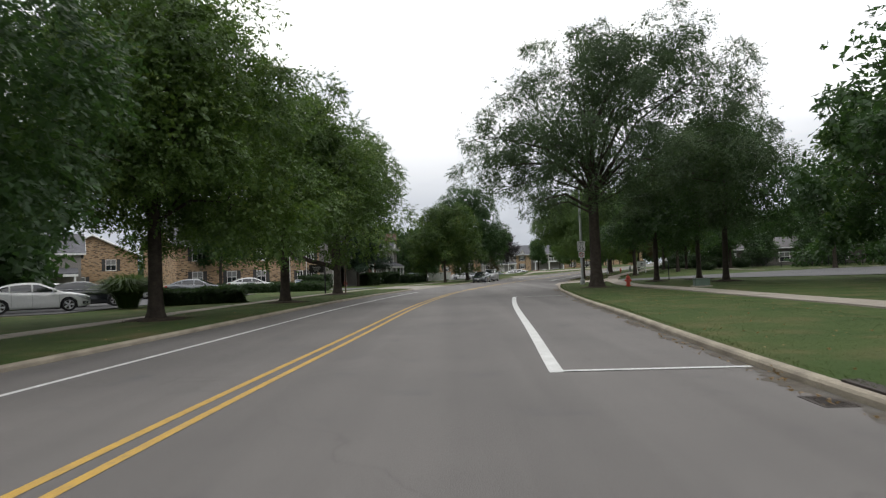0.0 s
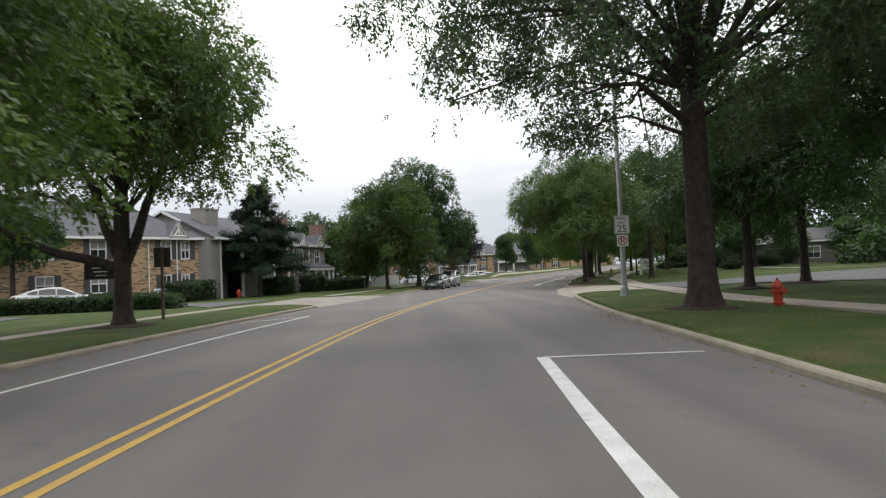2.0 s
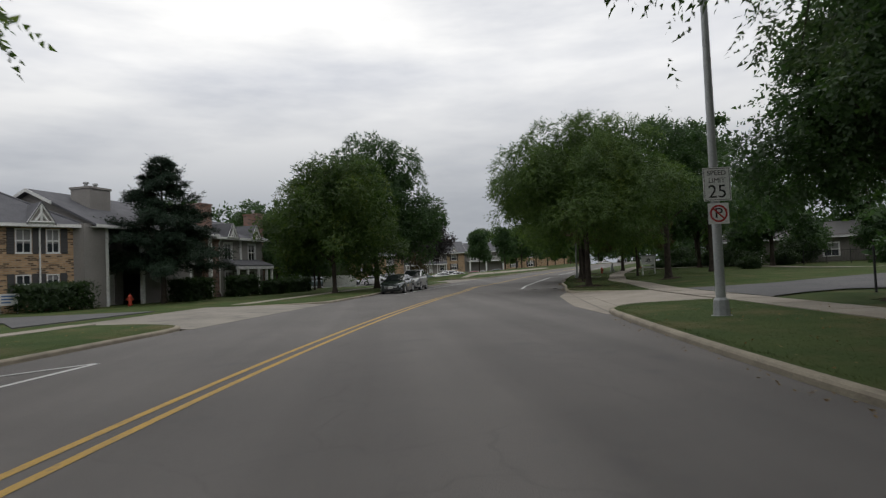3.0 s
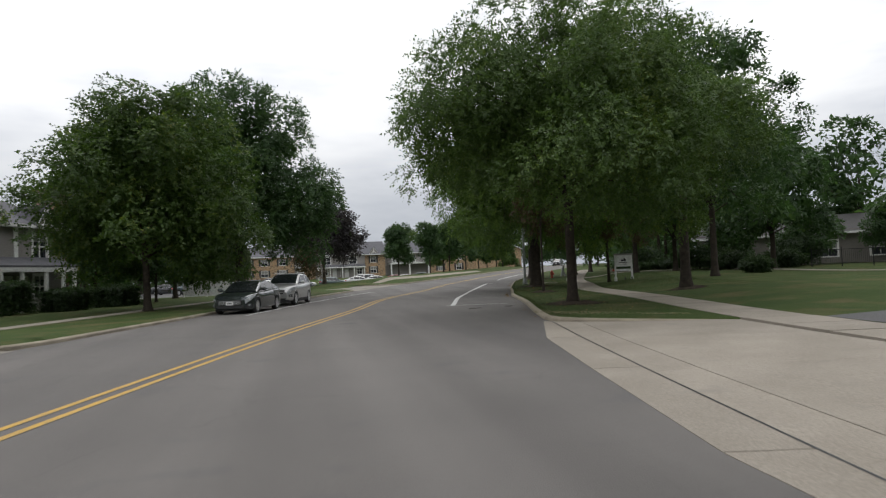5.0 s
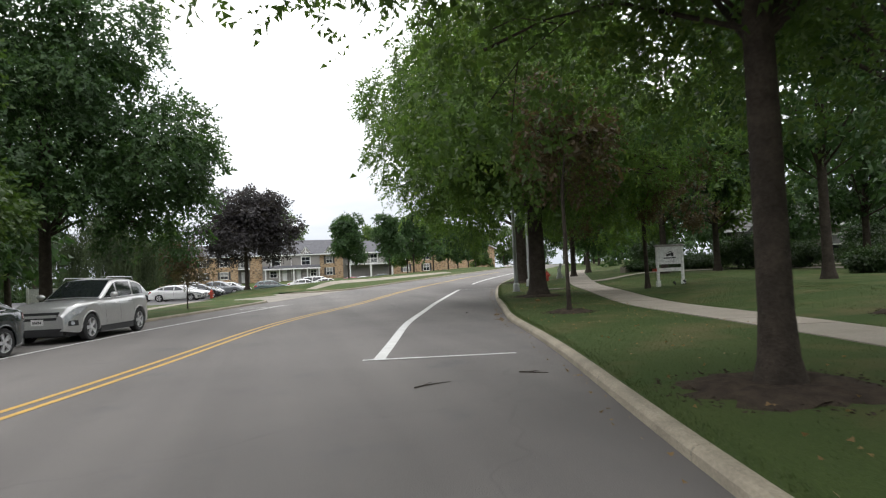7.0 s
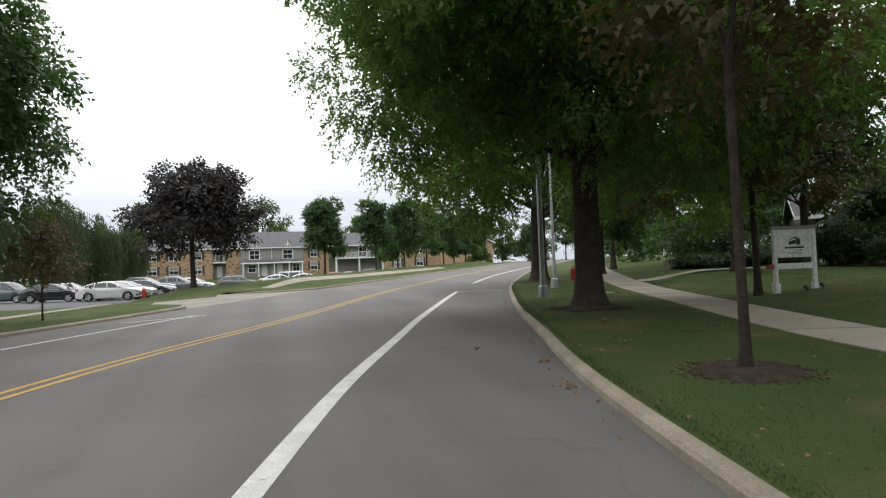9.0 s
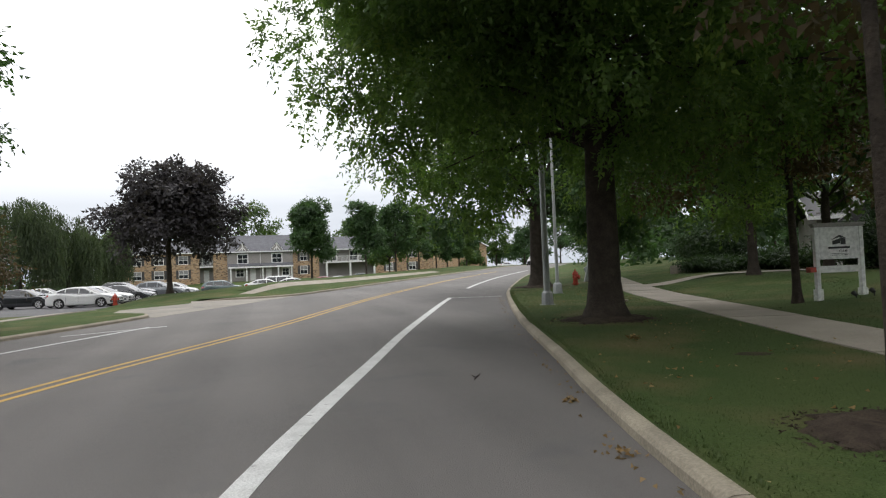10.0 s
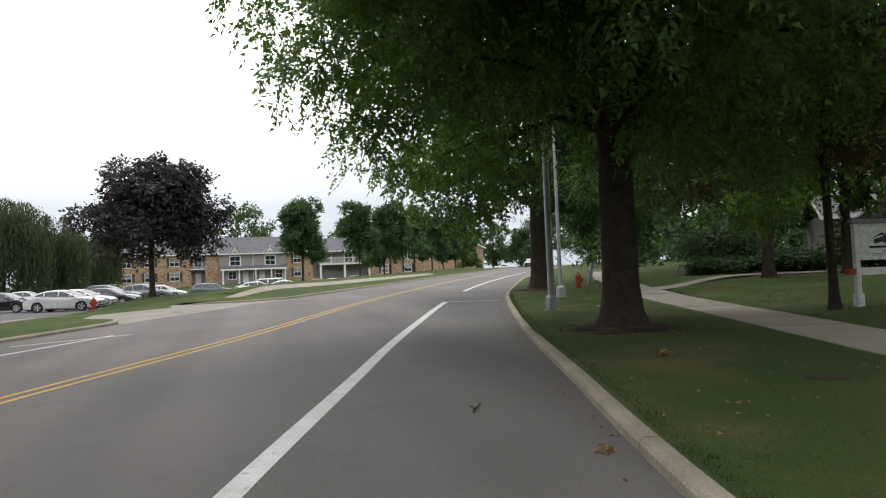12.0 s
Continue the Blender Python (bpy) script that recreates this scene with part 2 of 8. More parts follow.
M_LEAF_A = leaf_mat("dark_ash_leaf", (0.036, 0.072, 0.021), (0.105, 0.178, 0.042), (0.250, 0.310, 0.064), 0.50)
M_LEAF_D = leaf_mat("maple_leaf", (0.020, 0.045, 0.017), (0.046, 0.092, 0.030), (0.103, 0.161, 0.046))
M_LEAF_Y = leaf_mat("linden_leaf", (0.022, 0.048, 0.013), (0.062, 0.107, 0.022), (0.232, 0.236, 0.039))
M_LEAF_L = leaf_mat("locust_leaf", (0.025, 0.045, 0.022), (0.055, 0.090, 0.039), (0.109, 0.154, 0.061))
M_LEAF_P = leaf_mat("purple_leaf", (0.019, 0.017, 0.020), (0.036, 0.031, 0.035), (0.066, 0.054, 0.055))
M_LEAF_W = leaf_mat("willow_leaf", (0.028, 0.043, 0.020), (0.054, 0.076, 0.034), (0.105, 0.130, 0.058))
M_LEAF_R = leaf_mat("reddish_leaf", (0.045, 0.039, 0.021), (0.083, 0.060, 0.030), (0.143, 0.083, 0.039))
M_NEEDLE = leaf_mat("needle", (0.011, 0.022, 0.014), (0.020, 0.036, 0.021), (0.036, 0.055, 0.030), 0.10, 0.08)
M_HEDGE = leaf_mat("hedge_leaf", (0.018, 0.037, 0.015), (0.035, 0.065, 0.022), (0.062, 0.100, 0.030))
M_BLADE = leaf_mat("grass_blade", (0.036, 0.060, 0.017), (0.060, 0.086, 0.026), (0.140, 0.135, 0.062), 0.3)
M_DIRT = surf("gutter_soil", (0.105, 0.088, 0.066), (0.066, 0.056, 0.044), 5, 50, 0.95, 0.7, spots=(2.5, 0.5, 0.7, (0.13, 0.122, 0.112)))
M_STRAW = leaf_mat("dry_straw", (0.15, 0.13, 0.075), (0.25, 0.215, 0.135), (0.36, 0.32, 0.21), 0.1)
M_DRY = leaf_mat("fallen_leaf", (0.16, 0.09, 0.035), (0.26, 0.17, 0.07), (0.36, 0.28, 0.15), 0.1)
M_BRICK = brick_mat("tan_brick", (0.48, 0.315, 0.175), (0.34, 0.210, 0.115), (0.36, 0.30, 0.22), 0.24)
M_BRICK_R = brick_mat("red_brick", (0.26, 0.13, 0.09), (0.19, 0.095, 0.07), (0.30, 0.27, 0.24))
M_SIDE = surf("grey_siding", (0.27, 0.252, 0.235), (0.235, 0.22, 0.205), 0.8, 20, 0.7, 0.1)
M_CLUB = surf("weathered_boards", (0.20, 0.185, 0.165), (0.15, 0.14, 0.125), 0.8, 20, 0.8, 0.2)
M_TRIM = surf("white_trim", (0.72, 0.72, 0.70), (0.66, 0.66, 0.64), 2, 12, 0.55, 0.02)
M_ROOF = surf("shingles", (0.115, 0.115, 0.125), (0.085, 0.085, 0.095), 1.5, 18, 0.92, 0.6)
M_SHUT = surf("dark_shutter", (0.045, 0.043, 0.042), (0.035, 0.033, 0.033), 3, 30, 0.6, 0.1)
M_GLASS = surf("window_glass", (0.030, 0.034, 0.040), (0.022, 0.025, 0.030), 0.5, 3, 0.06, 0.0, spec=0.9, local=True)
M_BLIND = surf("window_blind", (0.26, 0.26, 0.25), (0.20, 0.20, 0.20), 2, 20, 0.8, 0.1)
M_CARGLASS = surf("car_glass", (0.016, 0.019, 0.021), (0.010, 0.012, 0.013), 0.5, 3, 0.05, 0.0, spec=0.9, local=True)
M_TYRE = surf("tyre_rubber", (0.020, 0.020, 0.021), (0.014, 0.014, 0.014), 4, 60, 0.85, 0.3, local=True)
M_RIM = surf("alloy_rim", (0.60, 0.60, 0.61), (0.52, 0.52, 0.53), 4, 40, 0.32, 0.05, metal=0.4, local=True)
M_DARK = surf("black_plastic", (0.022, 0.022, 0.023), (0.016, 0.016, 0.017), 4, 60, 0.6, 0.15)
M_LAMP = surf("headlamp_lens", (0.42, 0.44, 0.45), (0.26, 0.27, 0.28), 9, 40, 0.08, 0.05, spec=0.9, coat=1.0, local=True)
M_TAIL = surf("tail_lamp", (0.30, 0.012, 0.012), (0.22, 0.008, 0.008), 9, 40, 0.12, 0.05, coat=1.0, local=True)
M_STEEL = surf("galvanised_steel", (0.40, 0.41, 0.41), (0.32, 0.33, 0.33), 2, 40, 0.55, 0.15, metal=0.35)
M_IRON = surf("cast_iron", (0.060, 0.048, 0.040), (0.040, 0.034, 0.030), 5, 60, 0.75, 0.5, metal=0.4)
M_RED = surf("hydrant_red", (0.42, 0.050, 0.022), (0.34, 0.040, 0.020), 5, 40, 0.5, 0.15)
M_SIGNW = surf("sign_white", (0.74, 0.74, 0.73), (0.68, 0.68, 0.67), 2, 40, 0.5, 0.04)
M_SIGNB = surf("sign_black", (0.018, 0.018, 0.018), (0.014, 0.014, 0.014), 4, 40, 0.5, 0.04)
M_SIGNR = surf("sign_red", (0.45, 0.02, 0.025), (0.40, 0.02, 0.022), 4, 40, 0.5, 0.04)
M_WOOD = surf("brown_wood", (0.115, 0.075, 0.048), (0.080, 0.052, 0.034), 4, 30, 0.8, 0.4)
M_UTIL = surf("utility_green", (0.10, 0.145, 0.11), (0.085, 0.12, 0.095), 3, 30, 0.6, 0.1)


# ---- mesh helpers ----
def quick_mesh(name, co, faces, mat, smooth=False):
    """One mesh from a vertex array and an equal-sided face array."""
    co, faces = np.asarray(co, np.float32), np.asarray(faces, np.int32)
    me, k = bpy.data.meshes.new(name), faces.shape[1]
    me.vertices.add(len(co))
    me.vertices.foreach_set("co", co.ravel())
    me.loops.add(faces.size)
    me.loops.foreach_set("vertex_index", faces.ravel())
    me.polygons.add(len(faces))
    me.polygons.foreach_set("loop_start", np.arange(0, faces.size, k, dtype=np.int32))
    me.polygons.foreach_set("use_smooth", np.full(len(faces), smooth))
    me.materials.append(mat)
    me.update(calc_edges=True)
    return me


class Geo:
    """Collects vertices and faces of one part."""

    def __init__(self):
        self.v, self.f = [], []

    def add(self, verts, faces):
        k = len(self.v)
        self.v += [tuple(p) for p in verts]
        self.f += [tuple(i + k for i in f) for f in faces]
        return self

    def box(self, x0, y0, z0, x1, y1, z1, bevel=0.0, m=None):
        """A box with its long upright edges chamfered by bevel."""
        b = min(bevel, abs(x1 - x0) * 0.45, abs(y1 - y0) * 0.45)
        if b > 0:
            ring = [(x0 + b, y0), (x1 - b, y0), (x1, y0 + b), (x1, y1 - b), (x1 - b, y1), (x0 + b, y1), (x0, y1 - b), (x0, y0 + b)]
        else:
            ring = [(x0, y0), (x1, y0), (x1, y1), (x0, y1)]
        n = len(ring)
        vs = [(x, y, z0) for x, y in ring] + [(x, y, z1) for x, y in ring]
        fs = [tuple(range(n - 1, -1, -1)), tuple(range(n, 2 * n))] + [(i, (i + 1) % n, n + (i + 1) % n, n + i) for i in range(n)]
        if m is not None:
            vs = [m @ Vector(p) for p in vs]
        return self.add(vs, fs)

    def tube(self, pts, radii, sides=8, cap=True):
        """A round bar along points, with a radius at each."""
        pts = [Vector(p) for p in pts]
        vs, n = [], len(pts)
        for i, p in enumerate(pts):
            d = (pts[min(i + 1, n - 1)] - pts[max(i - 1, 0)]).normalized()
            a = d.orthogonal().normalized() if abs(d.z) > 0.99 else d.cross(Vector((0, 0, 1))).normalized()
            if abs(d.z) > 0.99:
                a = Vector((1, 0, 0))
            b = d.cross(a).normalized()
            vs += [p + (a * math.cos(2 * math.pi * k / sides) + b * math.sin(2 * math.pi * k / sides)) * radii[i] for k in range(sides)]
        fs = [(i * sides + k, i * sides + (k + 1) % sides, (i + 1) * sides + (k + 1) % sides, (i + 1) * sides + k) for i in range(n - 1) for k in range(sides)]
        if cap:
            fs += [tuple(range(sides - 1, -1, -1)), tuple(range((n - 1) * sides, n * sides))]
        return self.add(vs, fs)

    def prism(self, outline, y0, y1):
        """An outline in x and z pushed from y0 to y1."""
        n = len(outline)
        vs = [(x, y0, z) for x, z in outline] + [(x, y1, z) for x, z in outline]
        return self.add(vs, [tuple(range(n)), tuple(range(2 * n - 1, n - 1, -1))] + [(i, n + i, n + (i + 1) % n, (i + 1) % n) for i in range(n)])

    def mesh(self, name, mat, smooth=False):
        me = bpy.data.meshes.new(name)
        me.from_pydata(self.v, [], self.f)
        bm = bmesh.new()
        bm.from_mesh(me)
        bmesh.ops.recalc_face_normals(bm, faces=bm.faces)
        bm.to_mesh(me)
        bm.free()
        me.materials.append(mat)
        if smooth:
            me.polygons.foreach_set("use_smooth", [True] * len(me.polygons))
            me.set_sharp_from_angle(angle=radians(38))
        return me


def part(name, geo, mat, parent=None, label="", smooth=False, at=None):
    """Links a Geo or a ready mesh as one object under a thing or under a part."""
    ob = new(name, geo.mesh(name, mat, smooth) if isinstance(geo, Geo) else geo)
    if parent is not None:
        ob.parent = parent
    if at is not None:
        ob.matrix_basis = at
    if label:
        ob["label"] = label
    return ob


def thing(name, m, label, category, group="", kind=""):
    ob = new(name)
    ob.empty_display_size = 0.2
    ob.matrix_basis = m
    return tagged(ob, label, category, group, kind)


def lerp(y, table):
    """The value of a table at y, averaged over 5 m so that edges run smoothly."""
    q = y + np.linspace(-2.5, 2.5, 11)
    return float(np.mean(np.interp(q, [a for a, _ in table], [b for _, b in table])))


# ---- plan of the road ----
CENTRE = [(-3.1, -90), (-3.1, -40), (-3.08, -8), (-2.9, 5), (-2.65, 10), (-2.4, 14.6), (-2.1, 21.5), (-1.72, 28.4), (-1.1, 35), (-0.42, 41.5),
          (0.65, 48.3), (2.35, 57), (4.3, 65.6), (6.2, 73.2), (8.1, 79.9), (10.46, 90.28), (13.67, 97.56), (15.99, 103.57), (19.1, 111), (23, 119),
          (27.5, 128), (32.5, 137), (38, 146.5), (43.7, 156), (50.3, 167), (57.5, 179), (65.3, 192), (74, 205), (85, 219), (98, 234)]
LEFT_KERB = [(0, 4.9), (20, 5.0), (45, 5.35), (70, 5.8), (82, 6.45), (91, 6.35), (98, 6.65), (104, 6.45), (112, 5.9), (118, 5.3), (127, 4.7), (140, 4.3), (150, 4.3)]
LEFT_LINE = [(5, 3.2), (30, 3.42), (50, 3.5), (80, 4.3), (91, 4.05), (98, 4.4), (101, 4.2), (105, 4.05)]
RIGHT_KERB = [(4, 6.7), (9, 6.68), (13, 6.75), (20, 7.03), (35, 7.2), (50, 7.05), (75, 6.8), (88.5, 7.22), (90.6, 7.3), (93.4, 7.19), (95.2, 6.96), (97, 6.66), (100, 6.45), (103.6, 6.37), (112, 6.1), (140, 5.7)]
RIGHT_LINE = [(9, 4.05), (33, 4.35), (79, 3.95), (88.5, 4.38), (91.5, 4.49), (93.4, 4.37), (96, 4.09), (98, 3.91), (102, 3.87), (109, 3.84), (120, 3.5)]


def smooth_path(pts, step=1.0):
    """Points at even steps along a smooth curve through pts."""
    p = np.array([pts[0]] + list(pts) + [pts[-1]], float)
    out = []
    for i in range(1, len(p) - 2):
        for u in np.linspace(0, 1, 24, endpoint=False):
            a, b, c, d = p[i - 1], p[i], p[i + 1], p[i + 2]
            out.append(0.5 * ((2 * b) + (c - a) * u + (2 * a - 5 * b + 4 * c - d) * u * u + (3 * b - a - 3 * c + d) * u**3))
    out = np.array(out + [p[-1]])
    s = np.r_[0, np.cumsum(np.linalg.norm(np.diff(out, axis=0), axis=1))]
    t = np.arange(0, s[-1], step)
    return np.c_[np.interp(t, s, out[:, 0]), np.interp(t, s, out[:, 1])]


PATH = smooth_path(CENTRE)
near = np.clip(np.arange(len(PATH))[:, None] + np.arange(-4, 5)[None], 0, len(PATH) - 1)
PATH = PATH[near].mean(axis=1)
TANG = np.gradient(PATH, axis=0)
TANG /= np.linalg.norm(TANG, axis=1, keepdims=True)
NORM = np.c_[TANG[:, 1], -TANG[:, 0]]


def s_at(y):
    """Metres along the road's centre line where it passes y."""
    return float(np.interp(y, PATH[:, 1], np.arange(len(PATH))))


def y_at(s):
    return float(np.interp(s, np.arange(len(PATH)), PATH[:, 1]))


def off(s, d):
    """The plan point d metres to the right of the centre line."""
    k = np.arange(len(PATH))
    c = [np.interp(s, k, a) for a in (PATH[:, 0], PATH[:, 1], NORM[:, 0], NORM[:, 1])]
    return float(c[0] + d * c[2]), float(c[1] + d * c[3])


def lateral(x, y):
    """Signed distance from the centre line (to the right), for arrays."""
    x, y = np.atleast_1d(np.asarray(x, float)), np.atleast_1d(np.asarray(y, float))
    out, out_s = np.empty(len(x)), np.empty(len(x))
    for a in range(0, len(x), 4000):
        dx, dy = x[a:a + 4000, None] - PATH[None, :, 0], y[a:a + 4000, None] - PATH[None, :, 1]
        i = np.argmin(dx * dx + dy * dy, axis=1)
        r = np.arange(len(i))
        out[a:a + 4000] = np.hypot(dx[r, i], dy[r, i]) * np.sign(dx[r, i] * NORM[i, 0] + dy[r, i] * NORM[i, 1])
        out_s[a:a + 4000] = i
    return out, out_s


def rise(x, y):
    """The road climbs gently past the bend."""
    u = 0.35 * np.asarray(x, float) + 0.937 * np.asarray(y, float)
    a = np.clip(u - 84, 0, 20)
    return 0.018 * a * a / 40 + 0.018 * np.clip(u - 104, 0, 80) + 0.008 * np.clip(u - 184, 0, 200)


def ease(v, a, b):
    t = np.clip((np.asarray(v, float) - a) / (b - a), 0, 1)
    return t * t * (3 - 2 * t)


def lawn(x, y, d=None):
    """The height of the ground beside the road."""
    x, y = np.atleast_1d(np.asarray(x, float)), np.atleast_1d(np.asarray(y, float))
    if d is None:
        d = lateral(x, y)[0]
    z = rise(x, y)
    u = 0.35 * x + 0.937 * y
    keep = 1 - (1 - 0.65 * ease(u, 170, 192)) * ease(-d, 8, 17)
    wide = 4.5 * ease(u, 112, 116)
    berm = 0.56 * ease(-d, 6.6, 9.5) * (1 - ease(-d, 16.5, 19.0)) * ease(u, 114, 120.5) * (1 - ease(u, 175, 200))
    lot = 0.36 * ease(-d, 12 + wide, 14.6 + wide) * ease(u, 108, 114) * (1 - ease(u, 172, 184))
    bank = ease(u, 68, 82) * 0.30 * ease(d, 12.6, 16.0)
    return z * keep + 0.14 + berm - lot + bank


def lawn_z(x, y):
    return float(lawn(x, y)[0])


# ---- road, ground and paving ----
def strip(name, y0, y1, d0, d1, z, mat, step=1.0):
    """A band along the road between two offsets (numbers or tables by y), at height z above the road."""
    s = np.append(np.arange(s_at(y0), s_at(y1), step), s_at(y1))
    co, fs = [], []
    for k in s:
        y = y_at(k)
        a, b = (d if isinstance(d, (int, float)) else lerp(y, d[0]) + d[1] for d in (d0, d1))
        for d in (a, b):
            x, yy = off(k, d)
            co.append((x, yy, float(rise(x, yy)) + z))
    for i in range(len(s) - 1):
        fs.append((2 * i, 2 * i + 1, 2 * i + 3, 2 * i + 2))
    return quick_mesh(name, co, fs, mat)


Y_END = 218.0
# asphalt carriageway with a slight crown
co, fs = [], []
st = np.arange(0, s_at(Y_END), 1.5)
for k in st:
    y = y_at(k)
    a, b = -lerp(y, LEFT_KERB) - 0.05, lerp(y, RIGHT_KERB) + 0.16
    for j in range(9):
        d = a + (b - a) * j / 8
        x, yy = off(k, d)
        co.append((x, yy, float(rise(x, yy)) + 0.0))
for i in range(len(st) - 1):
    for j in range(8):
        fs.append((9 * i + j, 9 * i + j + 1, 9 * i + j + 10, 9 * i + j + 9))
road = new("road", quick_mesh("road", co, fs, M_ROAD, True))
tagged(road, "weathered grey asphalt road curving to the right", "road", kind="structure")

# ground sheet, sunk under the road
gx = np.concatenate([[-2500, -900, -400, -220, -140], np.arange(-100, 130, 2.5), [140, 180, 260, 420, 900, 2500]])
gy = np.concatenate([[-2500, -700, -250, -120, -80], np.arange(-60, 250, 2.5), [260, 300, 400, 650, 1100, 2500]])
X, Y = np.meshgrid(gx, gy)
D, S = lateral(X.ravel(), Y.ravel())
yy = np.interp(S, np.arange(len(PATH)), PATH[:, 1])
kl = np.interp(yy, [a for a, _ in LEFT_KERB], [b for _, b in LEFT_KERB])
kr = np.interp(yy, [a for a, _ in RIGHT_KERB], [b for _, b in RIGHT_KERB])
Z = lawn(X.ravel(), Y.ravel(), D)
beyond = np.maximum(-D - kl, D - kr)
Z = Z - 0.02 - 0.45 * (1 - ease(beyond, 2.6, 4.2))
Z = np.where((np.abs(X.ravel()) > 300) | (np.abs(Y.ravel()) > 330), np.minimum(Z, 3.0), Z)
i, j = np.meshgrid(np.arange(len(gy) - 1), np.arange(len(gx) - 1), indexing="ij")
q = (i * len(gx) + j).ravel()
ground = new("ground", quick_mesh("ground", np.c_[X.ravel(), Y.ravel(), Z], np.c_[q, q + 1, q + len(gx) + 1, q + len(gx)], M_GRASS, True))
tagged(ground, "mown green lawn with dry patches", "lawn", kind="structure")


def verge(name, y0, y1, side):
    """Grass between the kerb and the open lawn, gently rounded at the kerb."""
    s = np.append(np.arange(s_at(y0), s_at(y1), 1.0), s_at(y1))
    co, fs = [], []
    rows = [0.14, 0.35, 0.8, 1.6, 2.8, 4.4, 5.2]
    for k in s:
        y = y_at(k)
        base = lerp(y, RIGHT_KERB) if side > 0 else lerp(y, LEFT_KERB)
        for r, e in enumerate(rows):
            x, yy = off(k, side * (base + e))
            z = float(rise(x, yy)) + 0.112 if r == 0 else lawn_z(x, yy) + (0.012, 0.012, 0.012, 0.012, 0.008, -0.06)[r - 1]
            co.append((x, yy, z))
    m = len(rows)
    for i in range(len(s) - 1):
        for j in range(m - 1):
            a = i * m + j
            fs.append((a, a + 1, a + m + 1, a + m) if side > 0 else (a + 1, a, a + m, a + m + 1))
    ob = new(name, quick_mesh(name, co, fs, M_GRASS, True))
    return tagged(ob, "strip of mown grass between kerb and pavement", "grass verge", kind="structure")


def kerb_profile(name, pts, flip=1, drop=(False, False)):
    """Concrete kerb along plan points: 15 cm wide with a rounded road edge, cast in 3 m lengths."""
    prof = [(0.0, -0.10), (0.0, 0.095), (0.025, 0.135), (0.06, 0.150), (0.15, 0.150), (0.16, -0.10)]
    pts = np.array(pts, float)
    seg = np.linalg.norm(np.diff(pts, axis=0), axis=1)
    s = np.r_[0, np.cumsum(seg)]
    co, fs = [], []
    a = 0.0
    while a < s[-1] - 0.05:
        b = min(a + 3.0, s[-1])
        ks = np.linspace(a + 0.006, b - 0.006, max(2, int((b - a) / 0.75) + 1))
        base = len(co)
        for t in ks:
            x, y = np.interp(t, s, pts[:, 0]), np.interp(t, s, pts[:, 1])
            x2, y2 = np.interp(t + 0.05, s, pts[:, 0]), np.interp(t + 0.05, s, pts[:, 1])
            x1, y1 = np.interp(t - 0.05, s, pts[:, 0]), np.interp(t - 0.05, s, pts[:, 1])
            dx, dy = x2 - x1, y2 - y1
            h = math.hypot(dx, dy) or 1.0
            nx, ny = dy / h * flip, -dx / h * flip
            z = float(rise(x, y))
            full = (0.72 if flip < 0 else 0.8) * min(1.0, 0.25 + t / 1.6 if drop[0] else 1.0, 0.25 + (s[-1] - t) / 1.6 if drop[1] else 1.0)
            co += [(x + nx * u, y + ny * u, z + (v * full if v > 0 else v)) for u, v in prof]
        m = len(prof)
        for i in range(len(ks) - 1):
            for j in range(m - 1):
                q = base + i * m + j
                fs.append((q, q + 1, q + m + 1, q + m))
        a = b
    return quick_mesh(name, co, fs, M_KERB)


def kerb_line(y0, y1, table, side, extra_start=(), extra_end=()):
    s = np.append(np.arange(s_at(y0), s_at(y1), 0.75), s_at(y1))
    return list(extra_start) + [off(k, side * lerp(y_at(k), table)) for k in s] + list(extra_end)


def bend(p, q, r, n=7):
    """A rounded corner from p to r with q as its corner."""
    return [tuple((1 - t) ** 2 * np.array(p) + 2 * t * (1 - t) * np.array(q) + t * t * np.array(r)) for t in np.linspace(0, 1, n)][1:]


def edge_r(y, d=0.0):
    return off(s_at(y), lerp(y, RIGHT_KERB) + d)


def edge_l(y, d=0.0):
    return off(s_at(y), -lerp(y, LEFT_KERB) - d)


# kerbs: each run ends in a rounded return at the driveways
runs = [
    ("kerb_1", kerb_line(-80, 54.6, RIGHT_KERB, 1, (), bend(edge_r(54.6), edge_r(57.3), edge_r(57.6, 1.6)) + [edge_r(58.1, 3.3)]), 1),
    ("kerb_2", [edge_r(67.6, 4.3), edge_r(69.0, 2.2)] + bend(edge_r(69.0, 2.2), edge_r(70.3), edge_r(71.4)) + kerb_line(71.8, Y_END - 1, RIGHT_KERB, 1), 1),
    ("kerb_3", kerb_line(-80, 53.2, LEFT_KERB, -1, (), bend(edge_l(53.2), edge_l(55.4), edge_l(55.8, 1.6)) + [edge_l(56.0, 4.6)]), -1),
    ("kerb_4", [edge_l(66.4, 5.2), edge_l(67.5, 2.0)] + bend(edge_l(67.5, 2.0), edge_l(68.4), edge_l(70.0)) + kerb_line(70.5, 102.4, LEFT_KERB, -1, (), bend(edge_l(102.4), edge_l(104.9), edge_l(104.9, 1.8)) + [edge_l(104.6, 4.0)]), -1),
    ("kerb_5", [edge_l(112.6, 4.0), edge_l(113.2, 1.6)] + bend(edge_l(113.2, 1.6), edge_l(113.6), edge_l(116)) + kerb_line(116.6, Y_END - 1, LEFT_KERB, -1), -1),
]
DROPS = {"kerb_1": (False, True), "kerb_2": (True, False), "kerb_3": (False, True), "kerb_4": (True, True), "kerb_5": (True, False)}
for name, pts, flip in runs:
    tagged(new(name, kerb_profile(name, pts, flip, DROPS[name])), "worn pale concrete kerb along the road", "kerb", kind="structure")
